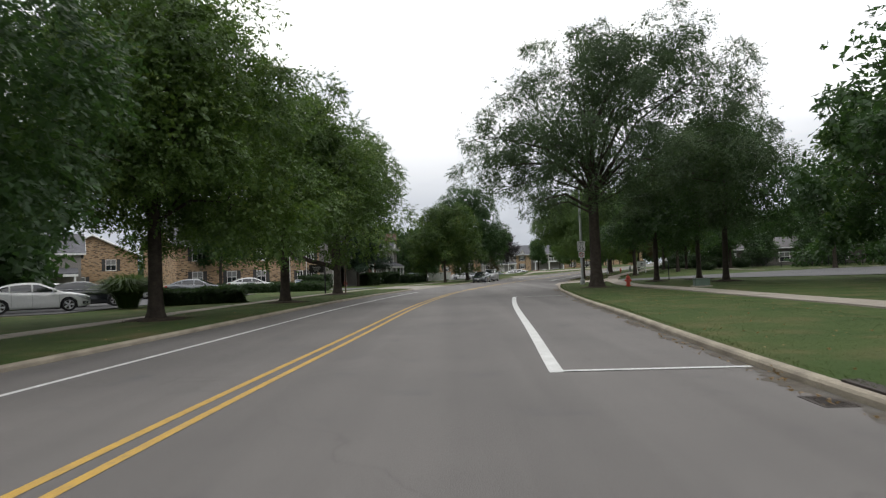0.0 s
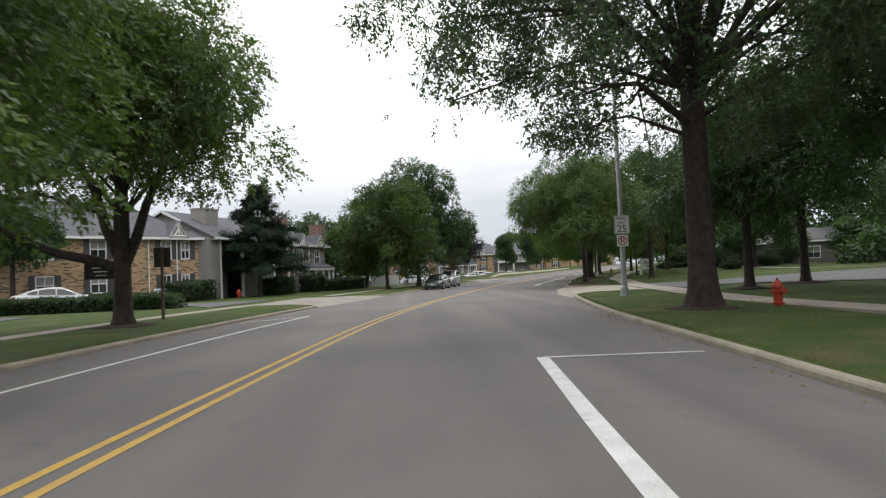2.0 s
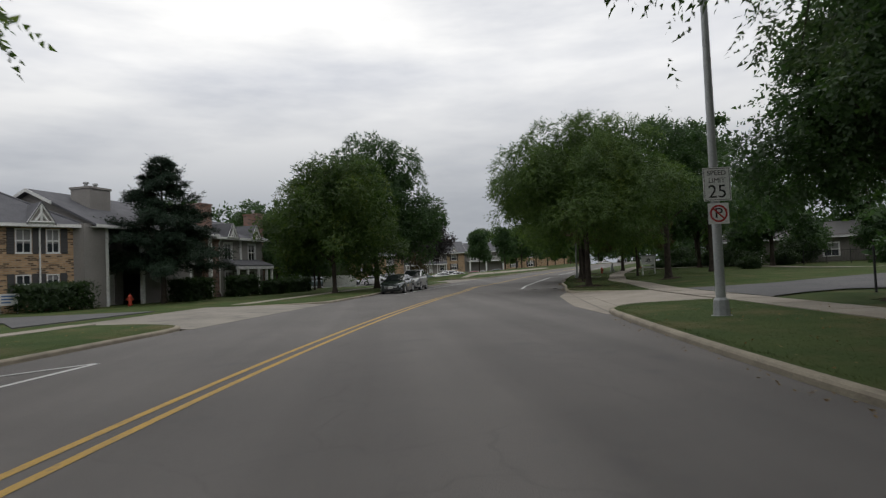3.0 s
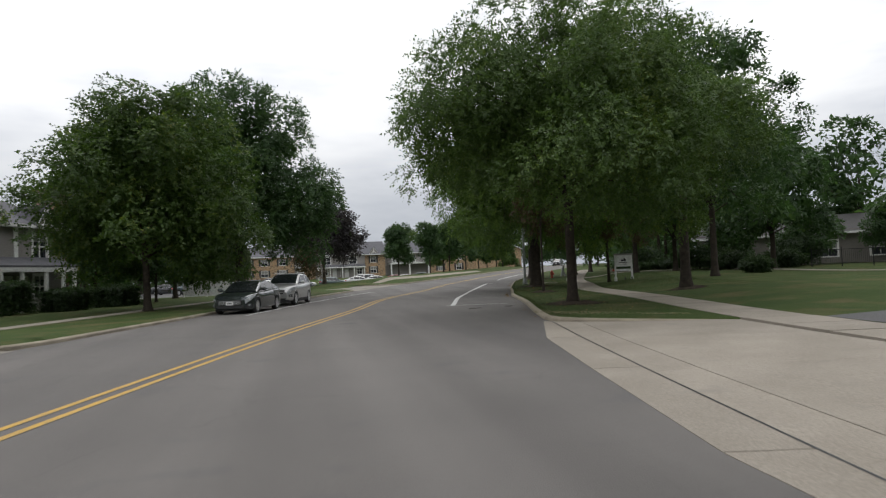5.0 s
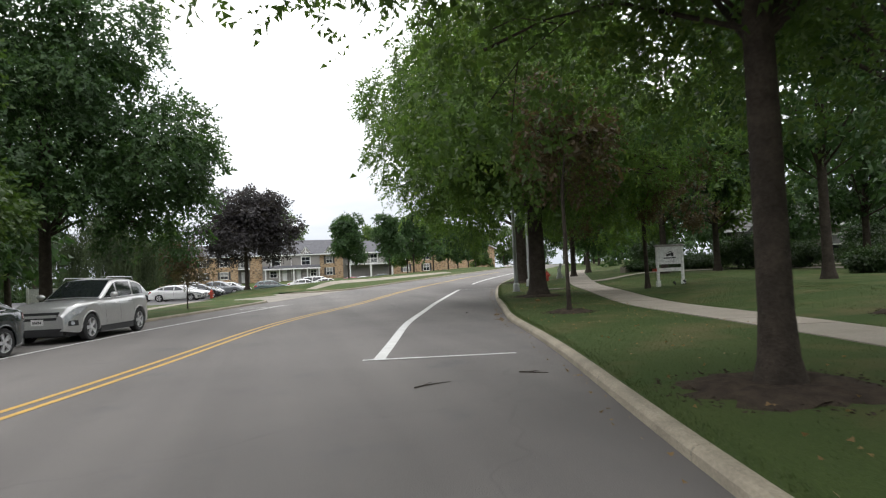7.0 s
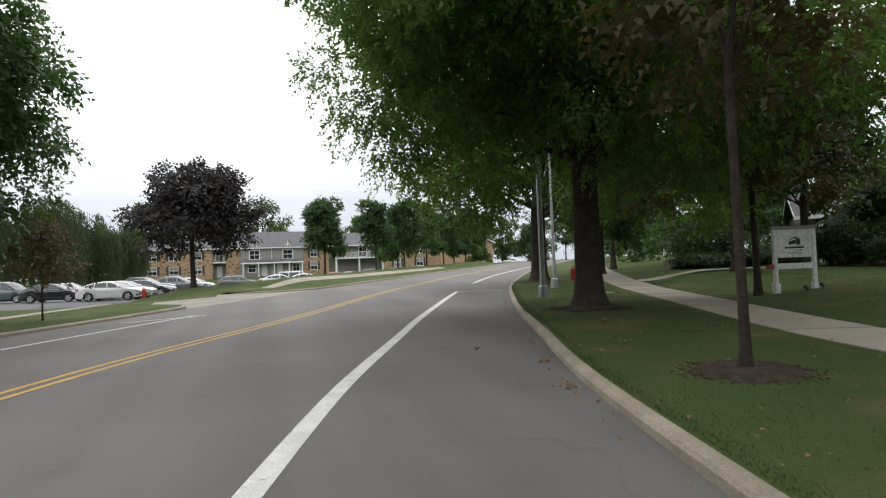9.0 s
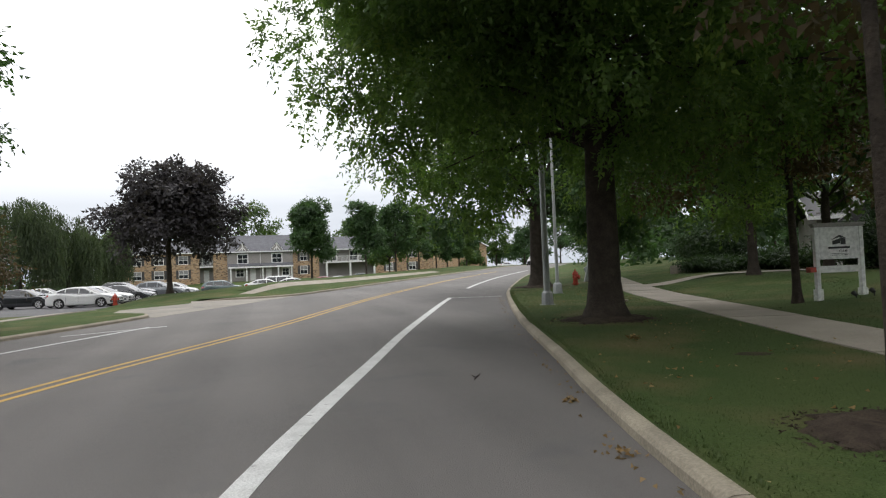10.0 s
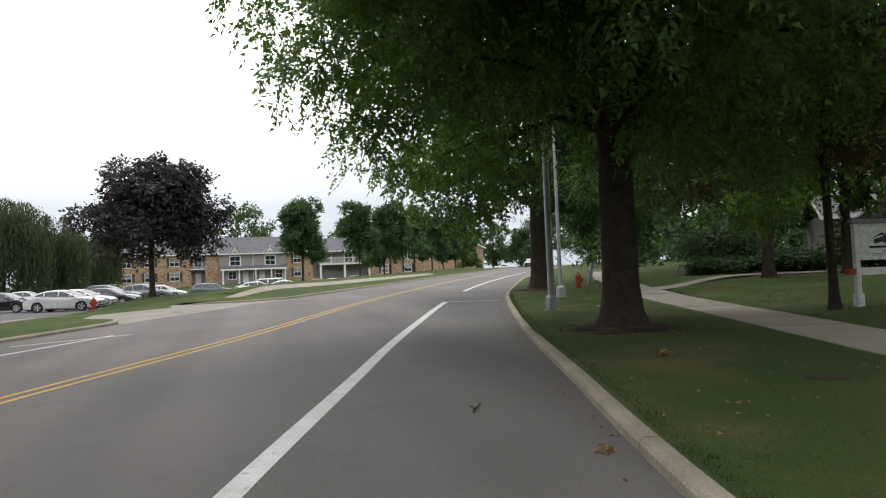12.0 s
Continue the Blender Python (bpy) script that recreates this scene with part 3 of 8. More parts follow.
for name, a, b, side in (("verge_1", -80, 54.6, 1), ("verge_2", 71.4, Y_END - 1, 1), ("verge_3", -80, 53.2, -1), ("verge_4", 70.0, 102.4, -1), ("verge_5", 116.0, Y_END - 1, -1)):
    verge(name, a, b, side)


CORNERS = []


def lawn_corner(name, kerb, flip, back):
    """Grass between a kerb return and the lawn behind it, in four rows."""
    k = np.array(kerb, float)
    t = np.gradient(k, axis=0)
    t /= np.linalg.norm(t, axis=1, keepdims=True)
    inner = k + 0.148 * flip * np.c_[t[:, 1], -t[:, 0]]
    f = np.linspace(0, 1, len(k))[:, None]
    outer = np.array(back[0]) * (1 - f) + np.array(back[1]) * f
    co = []
    for i in range(len(k)):
        for j, w in enumerate((0.0, 0.15, 0.5, 1.0)):
            x, y = inner[i] * (1 - w) + outer[i] * w
            co.append((x, y, float(rise(x, y)) + 0.112 if j == 0 else lawn_z(x, y) + 0.014))
    fs = [(4 * i + j, 4 * i + j + 1, 4 * i + j + 5, 4 * i + j + 4) for i in range(len(k) - 1) for j in range(3)]
    CORNERS.append((inner, outer))
    ob = new(name, quick_mesh(name, co, fs if flip < 0 else [q[::-1] for q in fs], M_GRASS, False))
    return tagged(ob, "grass corner beside the driveway", "grass verge", kind="structure")


KERBS = {name: pts for name, pts, _ in runs}
lawn_corner("verge_6", KERBS["kerb_1"][-8:], 1, (edge_r(54.6, 4.9), edge_r(58.0, 4.4)))
lawn_corner("verge_7", KERBS["kerb_2"][:9], 1, (edge_r(67.9, 4.7), edge_r(71.9, 4.9)))
lawn_corner("verge_8", KERBS["kerb_3"][-8:], -1, (edge_l(53.2, 5.2), edge_l(56.1, 5.4)))
lawn_corner("verge_9", KERBS["kerb_4"][:9], -1, (edge_l(66.8, 5.8), edge_l(70.4, 5.2)))
lawn_corner("verge_10", KERBS["kerb_4"][-8:], -1, (edge_l(102.4, 5.2), edge_l(104.4, 4.8)))
lawn_corner("verge_11", KERBS["kerb_5"][:9], -1, (edge_l(112.9, 4.8), edge_l(116.5, 5.2)))


def apron(name, corners, z0, z1, label, mat=M_CONC):
    """A sloping slab: corners road-side first, then lawn-side, in plan order."""
    g = Geo()
    tops = [(x, y, float(rise(x, y)) + z) for (x, y), z in zip(corners, [z0] * (len(corners) // 2) + [z1] * (len(corners) - len(corners) // 2))]
    n = len(tops)
    g.add(tops + [(x, y, z - 0.2) for x, y, z in tops], [tuple(range(n))] + [(i, n + i, n + (i + 1) % n, (i + 1) % n) for i in range(n)])
    return tagged(part(name, g, mat), label, "driveway", kind="structure")


# right-hand driveway: apron slabs with open joints
R_SIDE = [(10, 12.9), (20, 13.1), (35, 12.6), (46, 11.2), (57, 11.1), (67, 10.6), (79, 10.9), (93, 11.0), (103, 10.6), (116, 10.8), (135, 10.6)]


def walk_r(y, d=0.0):
    return off(s_at(y), lerp(y, R_SIDE) + d)


drive = thing("driveway_1", pose(0, 0, 0), "buff concrete driveway apron sloping up from the road", "driveway", kind="structure")
ys = [54.6, 58.6, 62.6, 66.6, 71.4]
inner = [57.6, 59.6, 62.4, 65.2, 68.0]
for i in range(4):
    for a, b, za, zb in ((0.02, 0.45, 0.004, 0.035), (0.47, 0.985, 0.037, 0.13)):
        def mixp(k, f):
            p, q = edge_r(ys[k], 0.12), walk_r(inner[k], 0.0)
            return (p[0] + (q[0] - p[0]) * f, p[1] + (q[1] - p[1]) * f)
        g = Geo()
        c = [mixp(i, a), mixp(i, b), mixp(i + 1, b), mixp(i + 1, a)]
        if a < 0.1:
            c = [mixp(i, 0.0), mixp(i, 0.15), mixp(i + 1, 0.15), mixp(i + 1, 0.0)]
        else:
            c = [mixp(i, 0.153), mixp(i, b), mixp(i + 1, b), mixp(i + 1, 0.153)]
        zz = [za, zb, zb, za]
        cx, cy = sum(p[0] for p in c) / 4, sum(p[1] for p in c) / 4
        c = [(cx + (p[0] - cx) * 0.9985, cy + (p[1] - cy) * 0.9985) for p in c]
        tops = [(x, y, float(rise(x, y)) + z) for (x, y), z in zip(c, zz)]
        g.add(tops + [(x, y, z - 0.25) for x, y, z in tops], [(0, 1, 2, 3), (0, 4, 5, 1), (1, 5, 6, 2), (2, 6, 7, 3), (3, 7, 4, 0)])
        part("slab", g, M_CONC, drive)


for a, b in ((54.9, 59.0), (59.02, 63.0), (63.02, 67.0), (67.02, 71.0)):
    c = [edge_r(a, -0.58 if a > 55 else -0.1), edge_r(a, 0.085), edge_r(b, 0.085), edge_r(b, -0.58 if b < 70.5 else -0.1)]
    tops = [(x, y, float(rise(x, y)) + z) for (x, y), z in zip(c, (0.006, 0.006, 0.006, 0.006))]
    part("gutter_slab", Geo().add(tops + [(x, y, z - 0.2) for x, y, z in tops], [(0, 1, 2, 3), (0, 4, 5, 1), (1, 5, 6, 2), (2, 6, 7, 3), (3, 7, 4, 0)]), M_CONC, drive)
s_a, s_b = s_at(55.2), s_at(70.6)
seam = [(x, y, float(rise(x, y)) + 0.011) for k in np.linspace(s_a, s_b, 24) for x, y in (off(k, lerp(y_at(k), RIGHT_KERB) + 0.085), off(k, lerp(y_at(k), RIGHT_KERB) + 0.108))]
part("joint_filler", quick_mesh("joint_filler", seam, [(2 * i, 2 * i + 1, 2 * i + 3, 2 * i + 2) for i in range(23)], M_SIGNB), M_SIGNB, drive, "black joint filler")


def slab_walk(name, table, y0, y1, side, width, label, gaps=()):
    """Concrete pavement of single slabs, 1.5 m long, with open joints."""
    root = thing(name, pose(0, 0, 0), label, "pavement", kind="structure")
    s, end = s_at(y0), s_at(y1)
    rng = random.Random(len(name))
    while s < end:
        y = y_at(s + 0.75)
        if not any(a < y < b for a, b in gaps):
            d0 = lerp(y, table)
            c = [off(s + 0.008, side * lerp(y_at(s), table)), off(s + 0.008, side * (lerp(y_at(s), table) + width)),
                 off(s + 1.492, side * (lerp(y_at(s + 1.5), table) + width)), off(s + 1.492, side * lerp(y_at(s + 1.5), table))]
            lift = rng.uniform(0.0, 0.012)
            tops = [(px, py, lawn_z(px, py) + 0.022 + lift) for px, py in c]
            g = Geo()
            g.add(tops + [(px, py, pz - 0.12) for px, py, pz in tops], [(0, 1, 2, 3), (0, 4, 5, 1), (1, 5, 6, 2), (2, 6, 7, 3), (3, 7, 4, 0)])
            part("slab", g, M_CONC, root)
        s += 1.5
    return root


slab_walk("pavement_1", R_SIDE, -20, 136, 1, 1.45, "pale concrete pavement slabs across the lawn")
L_SIDE = [(0, 8.6), (22, 9.0), (35, 9.2), (50, 9.6), (60, 9.6), (75, 10.2), (100, 11.2), (150, 12)]
slab_walk("pavement_2", L_SIDE, -20, 97, -1, 0.9, "concrete pavement slabs along shaded grass", gaps=((55.5, 68.0),))
slab_walk("pavement_3", [(100, 8.3), (113, 8.3), (127, 7.4), (150, 6.9)], 114.5, 150, -1, 0.8, "pale concrete pavement slabs along the grass bank")


def slab_path(name, pts, width, label):
    """Pavement slabs along a free line in plan."""
    root = thing(name, pose(0, 0, 0), label, "pavement", kind="structure")
    p = smooth_path(pts, 1.5)
    for (ax, ay), (bx, by) in zip(p, p[1:]):
        dx, dy = bx - ax, by - ay
        ln = math.hypot(dx, dy)
        nx, ny, g = -dy / ln * width / 2, dx / ln * width / 2, 0.008 / ln
        c = [(ax + dx * f + nx * q, ay + dy * f + ny * q) for f, q in ((g, -1), (g, 1), (1 - g, 1), (1 - g, -1))]
        tops = [(x, y, lawn_z(x, y) + 0.026) for x, y in c]
        part("slab", Geo().add(tops + [(x, y, z - 0.12) for x, y, z in tops], [(0, 1, 2, 3), (0, 4, 5, 1), (1, 5, 6, 2), (2, 6, 7, 3), (3, 7, 4, 0)]), M_CONC, root)
    return root


slab_path("pavement_4", [(3.3, 98.0), (4.2, 104.3), (4.9, 109.1), (6.2, 116.7)], 0.85, "pale concrete path slabs on the verge by the entrance")


def flat_area(name, pts, z, mat, label, category):
    """A paved area with real thickness, in plan points."""
    g = Geo()
    tops = [(x, y, (lawn_z(x, y) if z is None else z)) for x, y in pts]
    n = len(tops)
    g.add(tops + [(x, y, h - 0.2) for x, y, h in tops], [tuple(range(n))] + [(i, n + i, n + (i + 1) % n, (i + 1) % n) for i in range(n)])
    return tagged(part(name, g, mat), label, category, kind="structure")


# left driveways and car parks
apron("driveway_2", [edge_l(68.6, -0.1), edge_l(54.6, -0.1), edge_l(56.2, 5.0), edge_l(66.0, 5.4)][::1], 0.006, 0.15, "worn grey driveway mouth beside the brick building", M_APRON)
flat_area("car_park_1", [(-10.0, 58.4), (-12.2, 61.9), (-23.5, 62.2), (-22.0, 58.5), (-17.6, 55.5), (-17.8, 44), (-18.3, 29), (-24.2, 27), (-24.4, 41.8), (-30, 40), (-46, 42), (-46, 60), (-27, 65), (-18.5, 67.5), (-8.3, 66.8)], 0.162, M_LOT, "dark asphalt car park behind a clipped hedge", "car park")
apron("driveway_3", [edge_l(114.6, -0.1), edge_l(103.8, -0.1), edge_l(104.8, 5.0), edge_l(112.8, 5.0)], 0.006, 0.0, "worn grey driveway mouth of the car park", M_APRON)
flat_area("car_park_2", [(4.9, 113.6), (2.4, 107.5), (-30, 110), (-30, 170), (8, 172), (12, 150), (5.5, 132), (3.8, 124)], -0.12, M_LOT, "asphalt car park full of parked cars", "car park")
flat_area("car_park_3", [(8, 171.8), (14, 184), (40, 186), (35, 172), (23, 158), (12.2, 150)], -0.12, M_LOT, "asphalt forecourt of the townhouses", "car park")
# right-hand drive across the park
near_edge = smooth_path([walk_r(58.0, 1.5), (19.0, 57.6), (22.0, 56.2), (26.0, 52.5), (34.0, 48.0), (48.0, 44.0), (75, 40)], 1.0)
far_edge = smooth_path([walk_r(67.6, 1.5), (21.0, 65.6), (25.0, 67.2), (30.0, 68.6), (38.0, 69.6), (50.0, 71.0), (75, 72)], 1.0)
co = []
for t in np.linspace(0, 1, 40):
    p, q = (e[int(round(t * (len(e) - 1)))] for e in (near_edge, far_edge))
    for f in np.linspace(0, 1, 10):
        x, y = p * (1 - f) + q * f
        co.append((x, y, lawn_z(x, y) + 0.03))
tagged(new("park_drive", quick_mesh("park_drive", co, [(10 * i + j, 10 * i + 10 + j, 10 * i + 11 + j, 10 * i + 1 + j) for i in range(39) for j in range(9)], M_LOT, True)), "dark asphalt drive leading into the park", "drive", kind="structure")
for name, pts in (("path_1", [(28.4, 104.2), (33.5, 105.8), (41, 103.6), (52, 99.5), (70, 96)]), ("path_2", [(40.0, 111), (40.5, 96), (38.5, 84.5), (42, 78), (70, 76)])):
    p = smooth_path(pts, 1.0)
    t = np.gradient(p, axis=0)
    t /= np.linalg.norm(t, axis=1, keepdims=True)
    a, b = p + 0.6 * np.c_[t[:, 1], -t[:, 0]], p - 0.6 * np.c_[t[:, 1], -t[:, 0]]
    co = [(x, y, lawn_z(x, y) + 0.03) for u, v in zip(a, b) for x, y in (u, v)]
    tagged(new(name, quick_mesh(name, co, [(2 * i, 2 * i + 1, 2 * i + 3, 2 * i + 2) for i in range(len(p) - 1)], M_CONC)), "narrow concrete footpath through the lawn", "path", kind="structure")


# ---- road markings ----
def marking(name, y0, y1, d0, d1, mat, label, z=0.005):
    return tagged(new(name, strip(name, y0, y1, d0, d1, z, mat)), label, "road marking", kind="structure")


marking("centre_line_1", -60, 150, -0.20, -0.09, M_YELLOW, "worn double yellow centre line, one of two stripes")
marking("centre_line_2", -60, 150, 0.09, 0.20, M_YELLOW, "worn double yellow centre line, one of two stripes")
neg = lambda t: [(a, -b) for a, b in t]
marking("edge_line_1", -40, 47.5, (neg(LEFT_LINE), -0.06), (neg(LEFT_LINE), 0.06), M_WHITE, "thin white parking line")
marking("edge_line_2", 79.0, 100.2, (neg(LEFT_LINE), -0.06), (neg(LEFT_LINE), 0.06), M_WHITE, "thin white parking line")
marking("edge_line_3", 8.85, 34.0, (RIGHT_LINE, -0.10), (RIGHT_LINE, 0.10), M_WHITE, "broad white parking line, slightly scuffed")
marking("edge_line_4", 80.2, 108.6, (RIGHT_LINE, -0.10), (RIGHT_LINE, 0.10), M_WHITE, "broad white parking line, slightly scuffed")
marking("edge_line_5", 116.0, 150, (RIGHT_LINE, -0.10), (RIGHT_LINE, 0.10), M_WHITE, "broad white parking line, slightly scuffed")


def cross_mark(name, y, d0, d1, lean=0.0, w=0.11):
    a, b = off(s_at(y), d0), off(s_at(y) + lean, d1)
    dx, dy = b[0] - a[0], b[1] - a[1]
    h = math.hypot(dx, dy)
    nx, ny = -dy / h * w / 2, dx / h * w / 2
    co = [(x, yv, float(rise(x, yv)) + 0.010) for x, yv in ((a[0] - nx, a[1] - ny), (b[0] - nx, b[1] - ny), (b[0] + nx, b[1] + ny), (a[0] + nx, a[1] + ny))]
    tagged(new(name, quick_mesh(name, co, [(0, 1, 2, 3)], M_WHITE)), "white line closing a parking bay", "road marking", kind="structure")


cross_mark("bay_line_1", 8.95, 4.05, 6.65)
cross_mark("bay_line_2", 33.95, 4.35, 6.85)
cross_mark("bay_line_3", 80.2, 3.75, 6.3)
cross_mark("bay_line_4", 108.5, 3.85, 6.0)
cross_mark("bay_line_5", 47.5, -3.5, -5.2, -2.4)
cross_mark("bay_line_6", 100.2, -3.75, -5.5, -2.2)


# ---- trees ----
def unit(v):
    return v / np.maximum(np.linalg.norm(v, axis=-1, keepdims=True), 1e-9)


def leaf_blades(rng, p, axis, length, width, droop=0.25, face=None):
    """One pointed three-cornered leaf at each point p, along axis; its upper side turned towards face."""
    n = len(p)
    ax = unit(axis + np.c_[np.zeros((n, 2)), -droop * rng.random(n)])
    up = rng.normal(size=(n, 3)) if face is None else face + rng.normal(size=(n, 3)) * 0.42
    side = unit(np.cross(unit(up), ax))
    ln = (length * rng.uniform(0.7, 1.25, n))[:, None]
    wd = (width * rng.uniform(0.75, 1.2, n))[:, None]
    return np.stack([p - side * wd * 0.9, p + ax * ln * 0.25 + side * wd * 1.1, p + ax * ln], 1).reshape(-1, 3)


def sprays(rng, pts, out, count, leaf, width, reach, droop):
    """Twigs at pts pointing outwards, each with count leaflets in two ranks that face up and out."""
    n = len(pts)
    ax = unit(out * 0.7 + rng.normal(size=(n, 3)) * 0.5 + np.array([0, 0, -droop]))
    face = unit(out * 1.0 + np.array([0, 0, 0.5]) + rng.normal(size=(n, 3)) * 0.3)
    sd = unit(np.cross(face, ax))
    rch = (reach * rng.uniform(0.6, 1.3, n))[:, None]
    cos = []
    for k in range(count):
        f = k / max(count - 1, 1)
        side = sd * (1 if k % 2 else -1)
        base = pts + ax * rch * f + np.array([0, 0, -1.0]) * rch * 0.35 * f * f * droop
        d = ax if k == count - 1 else ax * 0.55 + side * 0.8
        cos.append(leaf_blades(rng, base, d + rng.normal(size=(n, 3)) * 0.18, leaf, width, 0.25, face))
    return np.concatenate(cos)


def shell_points(rng, lobes, n, hollow):
    """Points in the outer shells of a crown's lobes, with an uneven surface."""
    vol = np.array([l[3] * l[4] * l[5] for l in lobes]) ** 0.6
    pick = rng.choice(len(lobes), n, p=vol / vol.sum())
    L = np.array(lobes)[pick]
    d = unit(rng.normal(size=(n, 3)))
    r = (hollow + (1 - hollow) * rng.random(n)) ** 0.6
    r = r * (1 + 0.13 * np.sin(d[:, 0] * 5 + pick) * np.sin(d[:, 1] * 6 + 2 * pick) + 0.08 * np.sin(d[:, 2] * 11 + pick))
    return L[:, :3] + d * L[:, 3:6] * r[:, None], d


def lobe_points(rng, lobes, n, hollow=0.45, gap=0.05, clump=0.62, per=60):
    """Twig points gathered on the upper sides of rounded clumps, so that light and shade break up the crown."""
    m = max(20, n // per)
    c, d = shell_points(rng, lobes, m, hollow)
    rad = clump * rng.uniform(0.55, 1.5, m)
    pick = rng.integers(0, m, n)
    o = unit(rng.normal(size=(n, 3)) + d[pick] * 0.55 + np.array([0, 0, 0.45]))
    q = o * (0.55 + 0.45 * rng.random(n) ** 0.5)[:, None]
    q[:, 2] = np.where(q[:, 2] < 0, q[:, 2] * 0.55, q[:, 2] * 0.8)
    p = c[pick] + q * rad[pick][:, None]
    loose = rng.random(n) < gap
    e, g = shell_points(rng, lobes, n, hollow)
    p = np.where(loose[:, None], e, p)
    return p, unit(np.where(loose[:, None], g, d[pick] * 0.45 + o * 0.9))


def make_lobes(rng, h, base, r, k, lean=(0, 0), squash=1.0, wide=0.35):
    """Lobes of a rounded crown between base and h, r metres wide to each side."""
    mid, half = (h + base) / 2, (h - base) / 2
    lobes = [(lean[0], lean[1], mid + half * 0.1, r * 0.62, r * 0.62, half * 0.8)]
    for i in range(k):
        a = 2 * math.pi * (i * 0.382 + rng.uniform(-0.06, 0.06))
        t = (i + 0.5) / k
        z = base + (h - base) * (0.12 + 0.8 * t)
        spread = math.sqrt(max(0.05, 1 - abs((t - wide) / (1.1 - wide)) ** 2.2)) * (1 - 0.25 * t)
        q = r * rng.uniform(0.30, 0.42)
        rad = max(0.0, r * spread - q * 0.8)
        lobes.append((lean[0] + math.cos(a) * rad, lean[1] + math.sin(a) * rad, min(z, h - q * squash * 0.8), q, q, q * squash * rng.uniform(0.75, 1.0)))
    return lobes


def limb_geo(rng, lobes, dia, fork, twigs=3, sides=8):
    """A flared trunk that forks into curved limbs reaching into every lobe."""
    g = Geo()
    r = dia / 2
    lean = rng.uniform(-0.02, 0.02, 2)
    pts, rad = [], []
    for f in (0, 0.03, 0.08, 0.2, 0.45, 0.75, 1.0):
        z = fork * f
        pts.append((lean[0] * z, lean[1] * z, z - (0.12 if f == 0 else 0)))
        rad.append(r * (1.75 if f == 0 else 1.42 if f == 0.03 else 1.15 if f == 0.08 else 1.0 - 0.18 * f))
    g.tube(pts, rad, sides + 4, False)
    top = Vector(pts[-1])
    crown_top = max(l[2] + l[5] for l in lobes)
    g.tube([top, top + Vector((0.1, -0.1, (crown_top - fork) * 0.35)), (lobes[0][0], lobes[0][1], fork + (crown_top - fork) * 0.8)], [r * 0.8, r * 0.45, 0.03], sides, False)
    for n, l in enumerate(lobes[1:]):
        z0 = fork * rng.uniform(0.82, 1.0) + (l[2] - fork) * 0.25 * rng.random()
        z0 = min(z0, l[2] - 0.3) if l[2] > fork else fork * rng.uniform(0.75, 0.98)
        a = Vector((lean[0] * z0, lean[1] * z0, z0))
        b = a.lerp(Vector(l[:3]), 0.9)
        c = a + (b - a) * 0.45 + Vector((rng.uniform(-.3, .3), rng.uniform(-.3, .3), (b - a).length * 0.17))
        w = r * rng.uniform(0.16, 0.32)
        g.tube([a, a.lerp(c, 0.5), c, c.lerp(b, 0.5) + Vector((0, 0, .1)), b], [w, w * 0.85, w * 0.65, w * 0.4, 0.025], sides - 2, False)
        for _ in range(twigs):
            e = b + Vector(rng.normal(size=3) * np.array(l[3:6]) * 0.36)
            m = c.lerp(b, rng.uniform(0.2, 0.9))
            g.tube([m, m.lerp(e, 0.5) + Vector((0, 0, 0.15)), e], [w * 0.3, w * 0.2, 0.012], 5, False)
    return g


def tree(name, label, x, y, h, base, r, dia, leaf, n=9000, leaflets=7, size=0.17, width=0.045, reach=0.42, droop=0.35, k=11, seed=1,
         lean=(0, 0), squash=0.9, fork=None, group="", clump=0.62, hollow=0.45, extra=(), bark=M_BARK, category="tree", core=0.25, wide=0.35, per=60):
    rng = np.random.default_rng(seed)
    lobes = make_lobes(rng, h, base, r, k, lean, squash, wide) + list(extra)
    root = thing(name, pose(x, y, lawn_z(x, y)), label, category, group)
    part("trunk", limb_geo(rng, lobes, dia, fork or base + (h - base) * 0.12), bark, root, smooth=True)
    p, d = lobe_points(rng, lobes, n, hollow, 0.04, clump, per)
    co = sprays(rng, p, d, leaflets, size, width, reach, droop)
    if core:
        q, e = shell_points(rng, lobes, int(n * core), 0.25)
        q = np.array([lean[0], lean[1], 0.5 * (h + base)]) * 0.12 + q * 0.88
        inner = max(0.17, size * 1.35)
        co = np.concatenate([co, leaf_blades(rng, q, rng.normal(size=q.shape), inner, inner * 0.42, 0.25, e)])
    f = np.arange(len(co)).reshape(-1, 3)
    part("crown", quick_mesh("crown", co, f, leaf), leaf, root)
    return root


